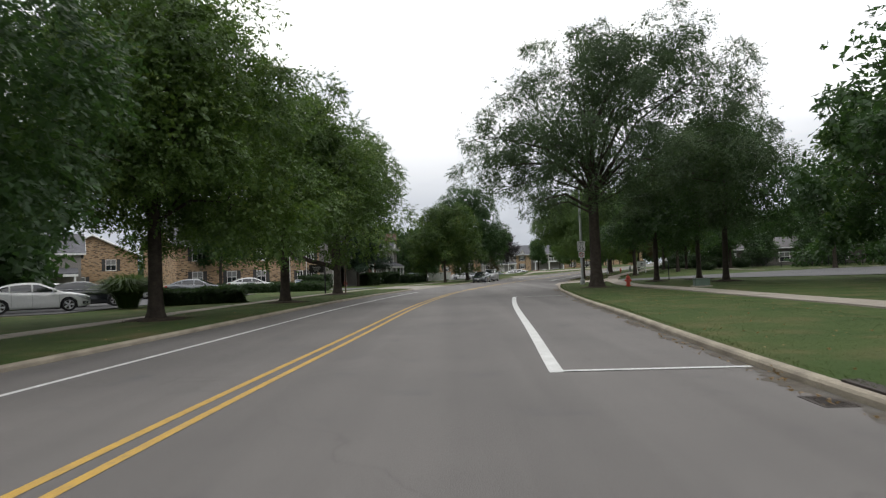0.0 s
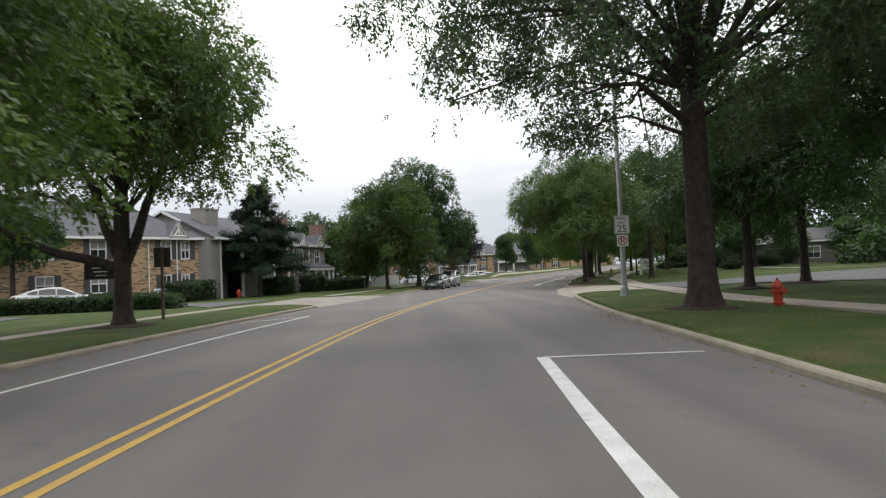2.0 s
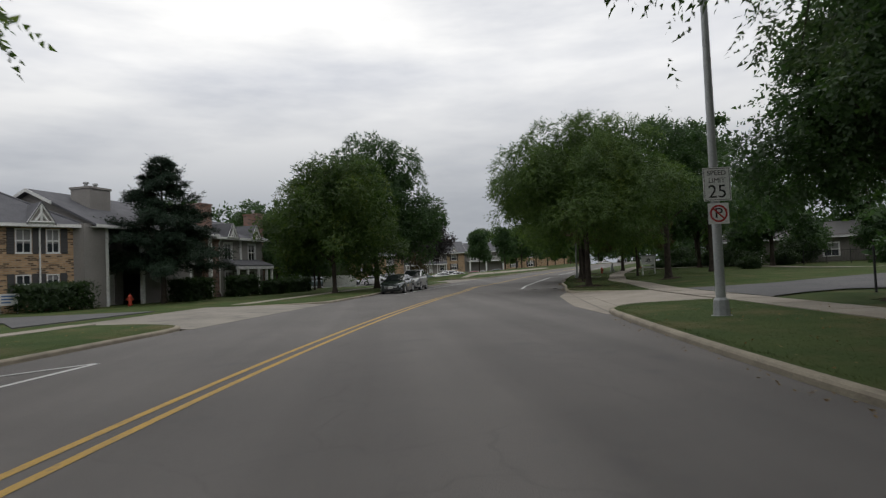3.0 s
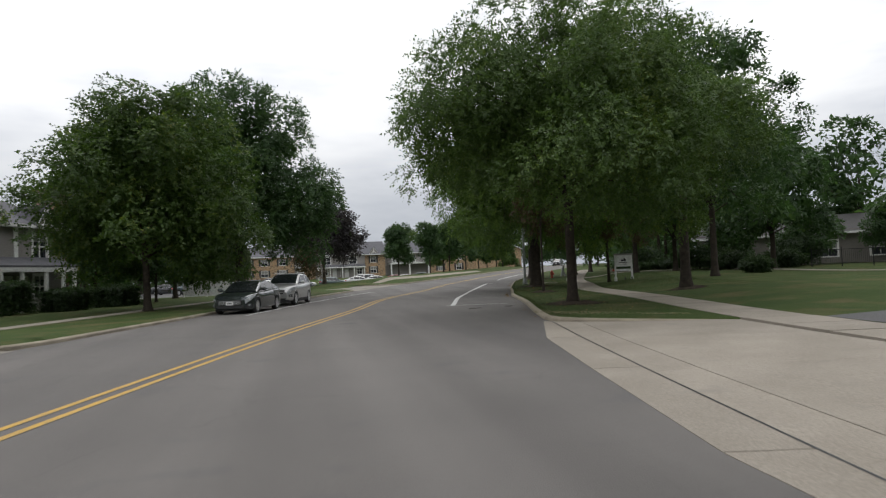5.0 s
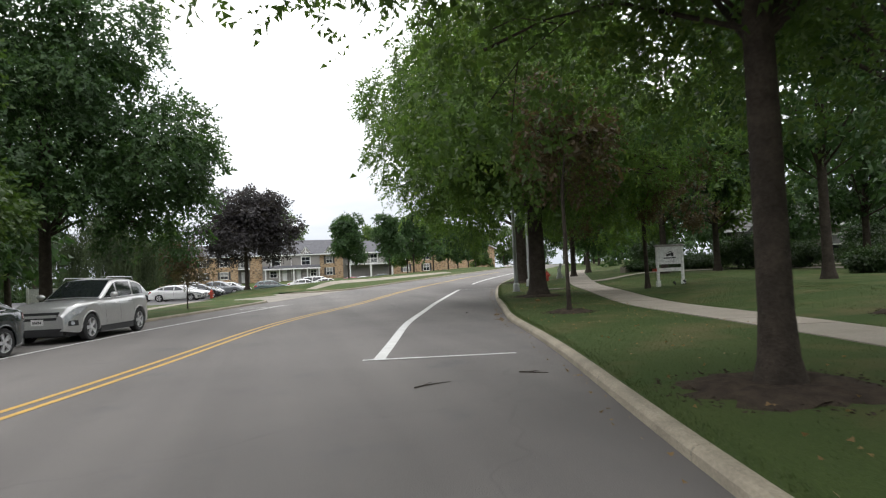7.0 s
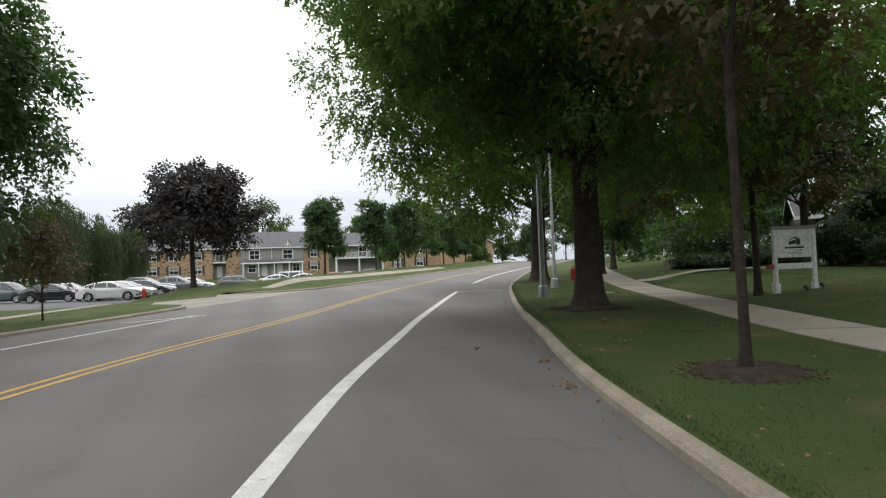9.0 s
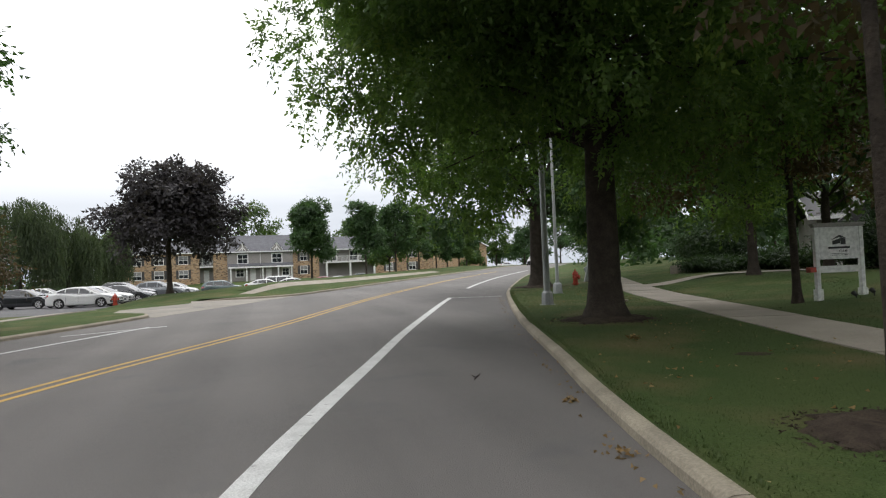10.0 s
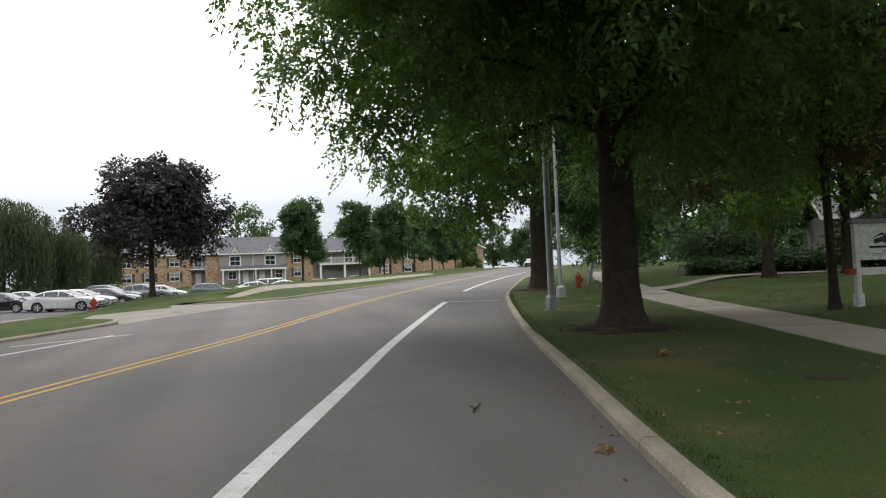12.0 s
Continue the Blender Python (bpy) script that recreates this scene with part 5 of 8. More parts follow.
far_wood("far_woods", [(-120, 60), (-95, 120), (-70, 180), (-45, 240), (0, 262), (50, 275), (100, 262), (130, 240)], 6, 11, 200, 6500)
far_wood("far_woods", [(100, 262), (125, 235), (134, 205), (130, 190), (118, 150), (100, 110), (88, 60), (82, 10), (70, -40)], 6, 12, 201, 7000)
far_wood("undergrowth", [(66, 258), (84, 260), (102, 253), (114, 240)], 3.5, 10.0, 205, 2500)
far_wood("undergrowth", [(52, 92), (55, 84), (57, 76), (50, 50), (44, 40)], 2.0, 6.5, 207, 2500)
far_wood("undergrowth", [(80, 178), (88, 190), (98, 206), (110, 222)], 2.5, 9.5, 208, 2500)
far_wood("undergrowth", [(46, 134), (55, 126), (61, 114), (64, 100), (60, 86)], 2.5, 8.5, 206, 3000)
far_wood("undergrowth", [(60, 158), (66, 140), (72, 122), (74, 100), (72, 78)], 3.5, 7.5, 202, 3500)
far_wood("undergrowth", [(58, 52), (54, 36), (48, 20), (40, 2)], 3.5, 8.5, 203, 3500)
far_wood("undergrowth", [(-42, 176), (-28, 178), (-16, 184), (-12, 192)], 1.5, 4.2, 209, 2200)
far_wood("undergrowth", [(-40, 24), (-48, 40), (-60, 52)], 3.0, 7.5, 204, 2500)

for n, (x, y, r) in enumerate(((9.0, 40.4, 1.0), (15.0, 73.8, 1.05), (21.13, 93.6, 1.1), (18.15, 84.65, 0.7), (22.1, 78.0, 0.8), (-8.9, 33.0, 1.1), (-8.3, 44.6, 1.1), (-10.2, 21.4, 1.1), (20.8, 54.3, 1.2), (16.2, 51.2, 0.9), (19.1, 45.0, 1.1), (18.0, 136.0, 0.8), (23.6, 147.0, 0.8), (26.6, 109.0, 1.3))):
    mulch_ring(x, y, r, n)
# hedges and shrubs on the left
for n, (x, y, rx, ry, h, t, lab) in enumerate(((-14.6, 35.9, 2.3, 0.8, 0.75, 31, "dense dark hedge between lawn and parked cars"), (-17.6, 60.8, 5.2, 0.7, 0.72, -2, "long low clipped hedge in front of the brick house"))):
    bush("hedge", lab, x, y, rx, ry, h, M_HEDGE, 4200, t, 300 + n, 0.08, True, "hedge", "hedges")


def grass_clump(x, y, r, h, n, seed):
    """A fountain of long arching grass blades."""
    rng = np.random.default_rng(seed)
    a = rng.uniform(0, 2 * math.pi, n)
    way = np.c_[np.cos(a), np.sin(a), np.zeros(n)]
    side = np.c_[-np.sin(a), np.cos(a), np.zeros(n)] * 0.022
    base = way * (0.25 * r * rng.random(n))[:, None]
    out, up = r * rng.uniform(0.3, 1.1, n), h * rng.uniform(0.65, 1.1, n)
    pts = [base + way * (out * f ** 1.7)[:, None] + np.c_[np.zeros((n, 2)), up * (1.9 * f - 0.9 * f ** 2.6 * (0.7 + 0.6 * out / r))] for f in (0.0, 0.4, 0.75, 1.0)]
    co = np.stack([q + s_ * side * w for q, w in zip(pts, (0.7, 1.0, 0.7, 0.1)) for s_ in (-1, 1)], 1).reshape(-1, 3)
    co[:, 2] = np.maximum(co[:, 2], 0.02)
    k = np.arange(n)[:, None, None] * 8 + np.array([(0, 1, 3, 2), (2, 3, 5, 4), (4, 5, 7, 6)])[None]
    root = thing("ornamental_grass", pose(x, y, lawn_z(x, y)), "tall pale fountain of ornamental grass", "grass clump")
    part("blades", quick_mesh("blades", co, k.reshape(-1, 4), M_LEAF_Y), M_LEAF_Y, root)


grass_clump(-17.3, 33.2, 1.9, 1.6, 2400, 310)
for n, (x, y, r, h) in enumerate(((-16.4, 74.2, 1.8, 1.5), (-11.3, 83.2, 1.3, 1.5), (-9.2, 90.2, 1.2, 1.6), (-7.0, 92.6, 1.0, 1.1), (-5.8, 97.2, 1.3, 1.2), (-21.5, 71.0, 1.6, 0.8), (-24.5, 68.2, 1.6, 0.9))):
    bush("foundation_shrub", "clipped evergreen shrub against the house", x, y, r, r * 0.8, h, M_HEDGE, 1500, 62, 320 + n, 0.07, True, group="foundation shrubs")
for n, (x, y, r, h) in enumerate(((41.0, 100.5, 2.0, 1.6), (44.0, 98.0, 1.8, 1.5), (40.0, 108.0, 2.4, 1.0), (37.0, 109.5, 2.0, 0.7), (40.5, 104.0, 2.2, 2.2), (43.5, 105.0, 2.0, 2.6), (47.5, 100.0, 2.2, 2.8), (39.5, 112.5, 2.6, 2.8), (36.0, 91.0, 1.0, 1.0))):
    bush("garden_shrub", "dark garden shrub near the club house", x, y, r, r, h, M_HEDGE, 1400, 0, 340 + n, 0.1, group="garden shrubs")


# ---- buildings ----
def wall_geo(u0, u1, z0, z1, holes, t=0.25):
    """A wall in the plane y = 0 (outside towards -y), t thick, with holes (u, z, w, h) cut through it."""
    g = Geo()
    us = sorted({u0, u1, *[v for h in holes for v in (h[0], h[0] + h[2]) if u0 < v < u1]})
    zs = sorted({z0, z1, *[v for h in holes for v in (h[1], h[1] + h[3]) if z0 < v < z1]})
    for a, b in zip(us, us[1:]):
        col = []
        for c, d in zip(zs, zs[1:]):
            mu, mz = (a + b) / 2, (c + d) / 2
            if any(h[0] < mu < h[0] + h[2] and h[1] < mz < h[1] + h[3] for h in holes):
                continue
            if col and abs(col[-1][1] - c) < 1e-6:
                col[-1][1] = d
            else:
                col.append([c, d])
        for c, d in col:
            g.box(a, 0, c, b, t, d)
    return g


def window(parent, u, z, w, h, shutters=False, blind=0.5, bars=1):
    """A double-hung window set in its opening."""
    win = part("window", Geo().box(u - 0.06, -0.03, z - 0.05, u + w + 0.06, 0.0, z), M_TRIM, parent)
    g = Geo()
    for a, b, c, d in ((u, u + w, z, z + 0.07), (u, u + w, z + h - 0.07, z + h), (u, u + 0.07, z + 0.07, z + h - 0.07), (u + w - 0.07, u + w, z + 0.07, z + h - 0.07), (u + 0.07, u + w - 0.07, z + h * 0.48, z + h * 0.54)):
        g.box(a, -0.02, c, b, 0.06, d)
    for k in range(bars):
        q = u + w * (k + 1) / (bars + 1)
        g.box(q - 0.025, 0.0, z + 0.07, q + 0.025, 0.05, z + h - 0.07)
    part("window_frame", g, M_TRIM, win)
    part("pane", Geo().box(u + 0.02, 0.09, z + 0.02, u + w - 0.02, 0.11, z + h - 0.02), M_GLASS, win)
    if blind:
        part("blind", Geo().box(u + 0.08, 0.072, z + h * (1 - blind), u + w - 0.08, 0.082, z + h - 0.07), M_BLIND, win)
    if shutters:
        for a in (u - 0.42, u + w + 0.04):
            prof = [(-0.005, z - 0.04), (-0.05, z - 0.04)]
            for k in range(9):
                zz = z + 0.03 + k * (h - 0.06) / 9
                prof += [(-0.05, zz), (-0.068, zz + 0.01), (-0.05, zz + (h - 0.06) / 12)]
            prof += [(-0.05, z + h + 0.04), (-0.005, z + h + 0.04)]
            n = len(prof)
            ring = [(a, y, zz) for y, zz in prof] + [(a + 0.38, y, zz) for y, zz in prof]
            part("shutter", Geo().add(ring, [tuple(range(n)), tuple(range(2 * n - 1, n - 1, -1))] + [(k, n + k, n + (k + 1) % n, (k + 1) % n) for k in range(n)]), M_SHUT, win)
    else:
        c = Geo().box(u - 0.11, -0.055, z - 0.05, u, -0.031, z + h + 0.11).box(u + w, -0.055, z - 0.05, u + w + 0.11, -0.031, z + h + 0.11).box(u, -0.055, z + h, u + w, -0.031, z + h + 0.11)
        part("casing", c, M_TRIM, win)
    return win


def siding_rows(parent, u0, u1, z0, z1, holes):
    """Clapboards: each course leans a little proud of the wall below it."""
    g = Geo()
    z = z0
    while z < z1 - 0.05:
        cuts = sorted([(h[0] - 0.03, h[0] + h[2] + 0.03) for h in holes if h[1] < z + 0.15 and h[1] + h[3] > z])
        a = u0
        for c, d in cuts + [(u1, u1)]:
            if c - a > 0.05:
                g.add([(a, -0.028, z), (c, -0.028, z), (c, -0.004, z + 0.17), (a, -0.004, z + 0.17), (a, 0.0, z), (c, 0.0, z)], [(0, 1, 2, 3), (4, 5, 1, 0)])
            a = max(a, d)
        z += 0.17
    ob = part("cladding", g, M_SIDE, parent)
    return tagged(ob, kind="stuff")


def gable_roof(parent, u0, u1, v0, v1, eave, ridge, over=0.45, mat=M_ROOF, first=-9.0):
    """A roof with its ridge along u; slabs 12 cm thick, white fascias and gutters."""
    vm = (v0 + v1) / 2
    k = (ridge - eave) / (vm - v0)
    g = Geo()
    for s in (-1, 1):
        e = v0 - over if s < 0 else v1 + over
        ze = eave - over * k
        pts = [(u0 - over, e, ze), (u1 + over, e, ze), (u1 + over, vm, ridge), (u0 - over, vm, ridge)]
        g.add(pts + [(a, b, c + 0.14) for a, b, c in pts], [(0, 1, 2, 3), (4, 5, 6, 7), (0, 1, 5, 4), (1, 2, 6, 5), (3, 0, 4, 7), (2, 3, 7, 6)])
    roof = part("roof", g, mat, parent)
    f = Geo().box(u0 - over, v0 - over - 0.10, eave - over * k - 0.06, u1 + over, v0 - over - 0.005, eave - over * k + 0.13)
    part("gutter", f, M_TRIM, roof)
    part("soffit", Geo().box(u0 - over, v0 - over, eave - over * k - 0.05, u1 + over, v0 - 0.01, eave - over * k - 0.012), M_TRIM, roof)
    for u in (u0 - over - 0.03, u1 + over):
        b = Geo()
        for s in (-1, 1):
            e = v0 - over if s < 0 else v1 + over
            if u < u0 and s < 0:
                e = max(e, first)
            ze = ridge - abs(vm - e) * k
            pts = [(u, e, ze - 0.06), (u + 0.03, e, ze - 0.06), (u + 0.03, vm, ridge - 0.06), (u, vm, ridge - 0.06)]
            b.add(pts + [(x, y, z + 0.22) for x, y, z in pts], [(0, 1, 2, 3), (4, 5, 6, 7), (0, 1, 5, 4), (2, 3, 7, 6), (1, 2, 6, 5), (3, 0, 4, 7)])
        part("barge_board", b, M_TRIM, roof)
    return roof


def hip_roof(parent, u0, u1, v0, v1, eave, ridge, hip, over=0.45):
    """A roof with a gable at u0 and a sloping hip at u1."""
    vm = (v0 + v1) / 2
    ze = eave - over * (ridge - eave) / (vm - v0)
    a, b, c, d = (u0 - over, v0 - over, ze), (u1 + over, v0 - over, ze), (u1 + over, v1 + over, ze), (u0 - over, v1 + over, ze)
    r0, r1 = (u0 - over, vm, ridge), (u1 - hip, vm, ridge)
    low = [a, b, c, d, r0, r1]
    up = [(x, y, z + 0.14) for x, y, z in low]
    fs = [(0, 1, 5, 4), (2, 3, 4, 5), (1, 2, 5)]
    roof = part("roof", Geo().add(low + up, fs + [tuple(k + 6 for k in f) for f in fs] + [(0, 1, 7, 6), (1, 2, 8, 7), (2, 3, 9, 8), (3, 4, 10, 9), (4, 0, 6, 10)]), M_ROOF, parent)
    part("gutter", Geo().box(u0 - over, v0 - over - 0.10, ze - 0.06, u1 + over, v0 - over - 0.005, ze + 0.13), M_TRIM, roof)
    part("gutter", Geo().box(u1 + over + 0.005, v0 - over, ze - 0.06, u1 + over + 0.10, v1 + over, ze + 0.13), M_TRIM, roof)
    part("soffit", Geo().box(u0 - over, v0 - over, ze - 0.05, u1 + over, v0 - 0.01, ze - 0.012), M_TRIM, roof)
    cap = Geo()
    for p, q in ((r0, r1), (r1, b), (r1, c)):
        cap.tube([(p[0], p[1], p[2] + 0.15), (q[0], q[1], q[2] + 0.15)], [0.07, 0.07], 6)
    part("ridge_cap", cap, M_ROOF, roof)
    bb = Geo()
    for e in (v0 - over, v1 + over):
        pts = [(u0 - over - 0.03, e, ze - 0.06), (u0 - over - 0.002, e, ze - 0.06), (u0 - over - 0.002, vm, ridge - 0.06), (u0 - over - 0.03, vm, ridge - 0.06)]
        bb.add(pts + [(x, y, z + 0.22) for x, y, z in pts], [(0, 1, 2, 3), (4, 5, 6, 7), (0, 1, 5, 4), (2, 3, 7, 6), (1, 2, 6, 5), (3, 0, 4, 7)])
    part("barge_board", bb, M_TRIM, roof)
    return roof


def gable_end(parent, u, v0, v1, eave, ridge, mat, t=0.25):
    vm = (v0 + v1) / 2
    g = Geo().add([(u, v0, eave), (u, v1, eave), (u, vm, ridge), (u + t, v0, eave), (u + t, v1, eave), (u + t, vm, ridge)], [(0, 1, 2), (5, 4, 3), (0, 3, 4, 1), (1, 4, 5, 2), (2, 5, 3, 0)])
    return part("gable_wall", g, mat, parent)


def dormer(parent, u, eave, w=1.7, h=1.25):
    """A small decorative front gable: white frame with an open timber pattern over grey boards."""
    g = Geo().prism([(u - w / 2, eave), (u + w / 2, eave), (u, eave + h)], -0.55, 1.6)
    d = part("dormer", g, M_SIDE, parent)
    f = Geo()
    for a, b in (((u - w / 2 - 0.1, eave - 0.02), (u, eave + h + 0.06)), ((u + w / 2 + 0.1, eave - 0.02), (u, eave + h + 0.06)), ((u - w / 2, eave + 0.05), (u + w / 2, eave + 0.05)), ((u, eave), (u, eave + h)), ((u - w * 0.26, eave + 0.1), (u, eave + h * 0.55)), ((u + w * 0.26, eave + 0.1), (u, eave + h * 0.55))):
        f.tube([(a[0], -0.60, a[1]), (b[0], -0.60, b[1])], [0.07, 0.07], 4)
    part("dormer_trim", f, M_TRIM, d)
    r = Geo()
    for s in (-1, 1):
        pts = [(u + s * (w / 2 + 0.14), -0.68, eave - 0.10), (u, -0.68, eave + h + 0.08), (u, 1.7, eave + h + 0.08), (u + s * (w / 2 + 0.14), 1.7, eave - 0.10)]
        r.add(pts + [(a, b, c + 0.09) for a, b, c in pts], [(0, 1, 2, 3), (4, 5, 6, 7), (0, 1, 5, 4), (2, 3, 7, 6), (1, 2, 6, 5), (3, 0, 4, 7)])
    part("dormer_roof", r, M_ROOF, d)
    return d


def chimney(parent, u, v, w, d, z0, z1, mat, pots=2):
    g = Geo().box(u - w / 2, v - d / 2, z0, u + w / 2, v + d / 2, z1)
    c = part("chimney", g, mat, parent)
    part("cap", Geo().box(u - w / 2 - 0.07, v - d / 2 - 0.07, z1, u + w / 2 + 0.07, v + d / 2 + 0.07, z1 + 0.14), mat, c)
    for k in range(pots):
        x = u + (k - (pots - 1) / 2) * w * 0.45
        part("flue", Geo().tube([(x, v, z1 + 0.1), (x, v, z1 + 0.4), (x, v, z1 + 0.42), (x, v, z1 + 0.52)], [0.12, 0.12, 0.2, 0.17], 8), M_STEEL, c)
    return c


def front(parent, u0, u1, v, z1, mat, windows, name="wall", doors=()):
    """A stretch of front wall at depth v with its windows and doors."""
    m = pose(0, v, 0)
    holes = [(w[0], w[1], w[2], w[3]) for w in windows] + [(d[0], 0.0, d[1], d[2]) for d in doors]
    wall = part(name, wall_geo(u0, u1, -0.4, z1, holes), mat, parent, at=m)
    if mat is M_SIDE:
        siding_rows(wall, u0, u1, 0.2, z1 - 0.05, holes)
    for w in windows:
        window(wall, w[0], w[1], w[2], w[3], w[4] if len(w) > 4 else False, w[5] if len(w) > 5 else 0.5, 1)
    for u, w, h in doors:
        d = part("door", Geo().box(u + 0.03, 0.08, 0.0, u + w - 0.03, 0.13, h - 0.03), M_TRIM, wall)
        f = Geo()
        for k in range(3):
            f.box(u + 0.14, 0.065, 0.2 + k * 0.62, u + w - 0.14, 0.08, 0.68 + k * 0.62)
        part("door_panel", f, M_TRIM, d)
    return wall


def porch(parent, u0, u1, depth, z, cols):
    """A lean-to roof on white posts before the front wall."""
    g = Geo().add([(u0, -depth, z), (u1, -depth, z), (u1, 0, z + 0.55), (u0, 0, z + 0.55), (u0, -depth, z + 0.12), (u1, -depth, z + 0.12), (u1, 0, z + 0.67), (u0, 0, z + 0.67)],
                  [(0, 1, 2, 3), (4, 5, 6, 7), (0, 1, 5, 4), (1, 2, 6, 5), (3, 0, 4, 7)])
    p = part("porch_roof", g, M_ROOF, parent)
    part("beam", Geo().box(u0, -depth - 0.02, z - 0.26, u1, -depth + 0.16, z - 0.004), M_TRIM, p)
    for u in cols:
        c = Geo().box(u - 0.1, -depth + 0.0, -0.2, u + 0.1, -depth + 0.2, z - 0.26, 0.03)
        c.box(u - 0.14, -depth - 0.04, -0.2, u + 0.14, -depth + 0.24, 0.14)
        part("post", c, M_TRIM, p)
    return p


def downspout(parent, u, z, v=0.0):
    g = Geo().tube([(u, v - 0.42, z - 0.1), (u, v - 0.08, z - 0.45), (u, v - 0.06, 0.35), (u, v - 0.25, 0.1)], [0.05, 0.05, 0.05, 0.05], 6)
    return part("downspout", g, M_TRIM, parent)


def back_box(parent, u0, u1, v0, v1, z, mat):
    g = Geo()
    g.box(u0, v0, -0.4, u0 + 0.25, v1, z)
    part("side_wall", g, mat, parent)
    part("side_wall", Geo().box(u1 - 0.25, v0, -0.4, u1, v1, z), mat, parent)
    part("back_wall", Geo().box(u0 + 0.25, v1 - 0.25, -0.4, u1 - 0.25, v1, z), mat, parent)
    part("ceiling", Geo().box(u0 + 0.25, v0 + 0.27, z - 0.3, u1 - 0.25, v1 - 0.27, z - 0.1), M_TRIM, parent)


# brick house facing the first car park
A = thing("brick_house", pose(-28.6, 64.65, 0.15, 0, 0, 45), "two-storey tan brick house with dark shutters and grey roof", "house")
W_A = []
for u in (1.6, 5.4, 8.9):
    W_A += [(u, 0.95, 1.15, 1.35, True, 0.45), (u, 3.45, 1.15, 1.45, True, 0.5)]
W_A += [(14.1, 0.95, 0.8, 1.2, True, 0.0), (15.7, 0.95, 0.7, 1.2, True, 0.3), (14.1, 3.4, 0.85, 1.45, True, 0.6), (15.7, 3.4, 0.75, 1.45, True, 0.6)]
front(A, 0, 17.2, 0, 5.2, M_BRICK, W_A)
back_box(A, 0, 17.2, 0.252, 9.5, 5.2, M_BRICK)
hip_roof(A, 0, 17.2, 0, 9.5, 5.25, 8.0, 4.2)
gable_end(A, 0.0, 0.0, 9.5, 5.2, 7.95, M_BRICK)
dormer(A, 15.3, 5.15, 1.25, 1.1)
downspout(A, 13.1, 5.2), downspout(A, 15.35, 5.2)
part("vent_pipe", Geo().tube([(11.6, 3.8, 6.9), (11.6, 3.8, 8.3), (11.6, 3.8, 8.32), (11.6, 3.8, 8.5)], [0.08, 0.08, 0.13, 0.1], 8), M_STEEL, A)
# grey row behind the fir
A2 = thing("townhouse_row", pose(-15.55, 77.0, 0.15, 0, 0, 72.1), "grey clapboard townhouses with recessed white-posted entries", "house")
front(A2, -0.45, 1.3, 0, 5.2, M_SIDE, [])
part("return_wall", Geo().box(-0.45, 0.252, 0.0, -0.2, 2.0, 5.2), M_SIDE, A2)
gable_end(A2, 0.5, 0.0, 9.5, 5.2, 7.55, M_SIDE), gable_end(A2, 12.95, 0.0, 9.5, 5.2, 7.55, M_SIDE)
front(A2, 1.3, 5.05, 1.8, 5.2, M_SIDE, [(2.0, 3.3, 1.0, 1.4, False, 0.5)], doors=[(3.4, 0.95, 2.1)])
front(A2, 5.05, 10.15, 0, 5.2, M_SIDE, [(5.6, 3.3, 0.8, 1.3, False, 0.5), (8.6, 3.3, 1.1, 1.4, False, 0.5)])
front(A2, 10.15, 13.6, 1.8, 5.2, M_SIDE, [(10.8, 3.3, 1.0, 1.4, False, 0.3), (12.2, 0.9, 1.0, 1.4, False, 0.3)], doors=[(10.7, 0.95, 2.1)])
back_box(A2, 0, 13.6, 2.06, 9.5, 5.2, M_SIDE)
gable_roof(A2, 0.5, 13.2, 0, 9.5, 5.25, 7.6, first=2.8)
for c in (1.48, 4.9, 10.32, 13.2):
    part("post", Geo().box(c - 0.13, -0.02, -0.3, c + 0.13, 0.24, 5.0, 0.03), M_TRIM, A2)
part("balcony", Geo().box(10.45, 0.0, 2.55, 13.05, 1.78, 2.80), M_TRIM, A2)
chimney(A2, 3.6, 3.0, 1.9, 1.5, 4.0, 7.9, M_SIDE, 2)
# grey townhouse with two dormers and brick chimneys
B = thing("grey_townhouse", pose(-11.54, 90.87, 0.15, 0, 0, 68.3), "grey two-storey townhouse with white trimmed dormers and brick chimneys", "house")
W_B = [(1.25, 3.05, 1.1, 1.5, False, 0.3), (4.87, 3.05, 1.1, 1.5, False, 0.3), (1.3, 0.7, 0.9, 1.4, False, 0.2), (4.9, 0.7, 1.0, 1.4, False, 0.2)]
front(B, -1.6, 0.5, -0.1, 5.1, M_BRICK_R, [], "brick_bay")
front(B, 0.5, 7.2, 0, 5.1, M_SIDE, W_B, doors=[(2.6, 0.95, 2.1), (3.7, 0.95, 2.1)])
back_box(B, 0, 7.2, 0.252, 9.0, 5.1, M_SIDE)
gable_roof(B, 0, 7.2, 0, 9.0, 5.1, 6.9)
gable_end(B, 0.0, 0.0, 9.0, 5.05, 6.85, M_SIDE), gable_end(B, 6.95, 0.0, 9.0, 5.05, 6.85, M_SIDE)
dormer(B, 1.8, 5.0, 1.35, 1.15), dormer(B, 5.42, 5.0, 1.35, 1.15)
porch(B, 0.9, 6.7, 1.5, 2.5, (1.2, 2.6, 4.3, 5.6, 6.5))
part("corner_board", Geo().box(3.5, -0.10, 2.9, 3.75, -0.03, 5.0), M_TRIM, B)
downspout(B, 0.35, 5.0, -0.1)
chimney(B, -0.6, 0.9, 1.3, 1.3, 4.9, 7.7, M_BRICK_R, 1)
chimney(B, 7.75, 1.2, 1.0, 1.5, 0.0, 7.5, M_BRICK_R, 1)
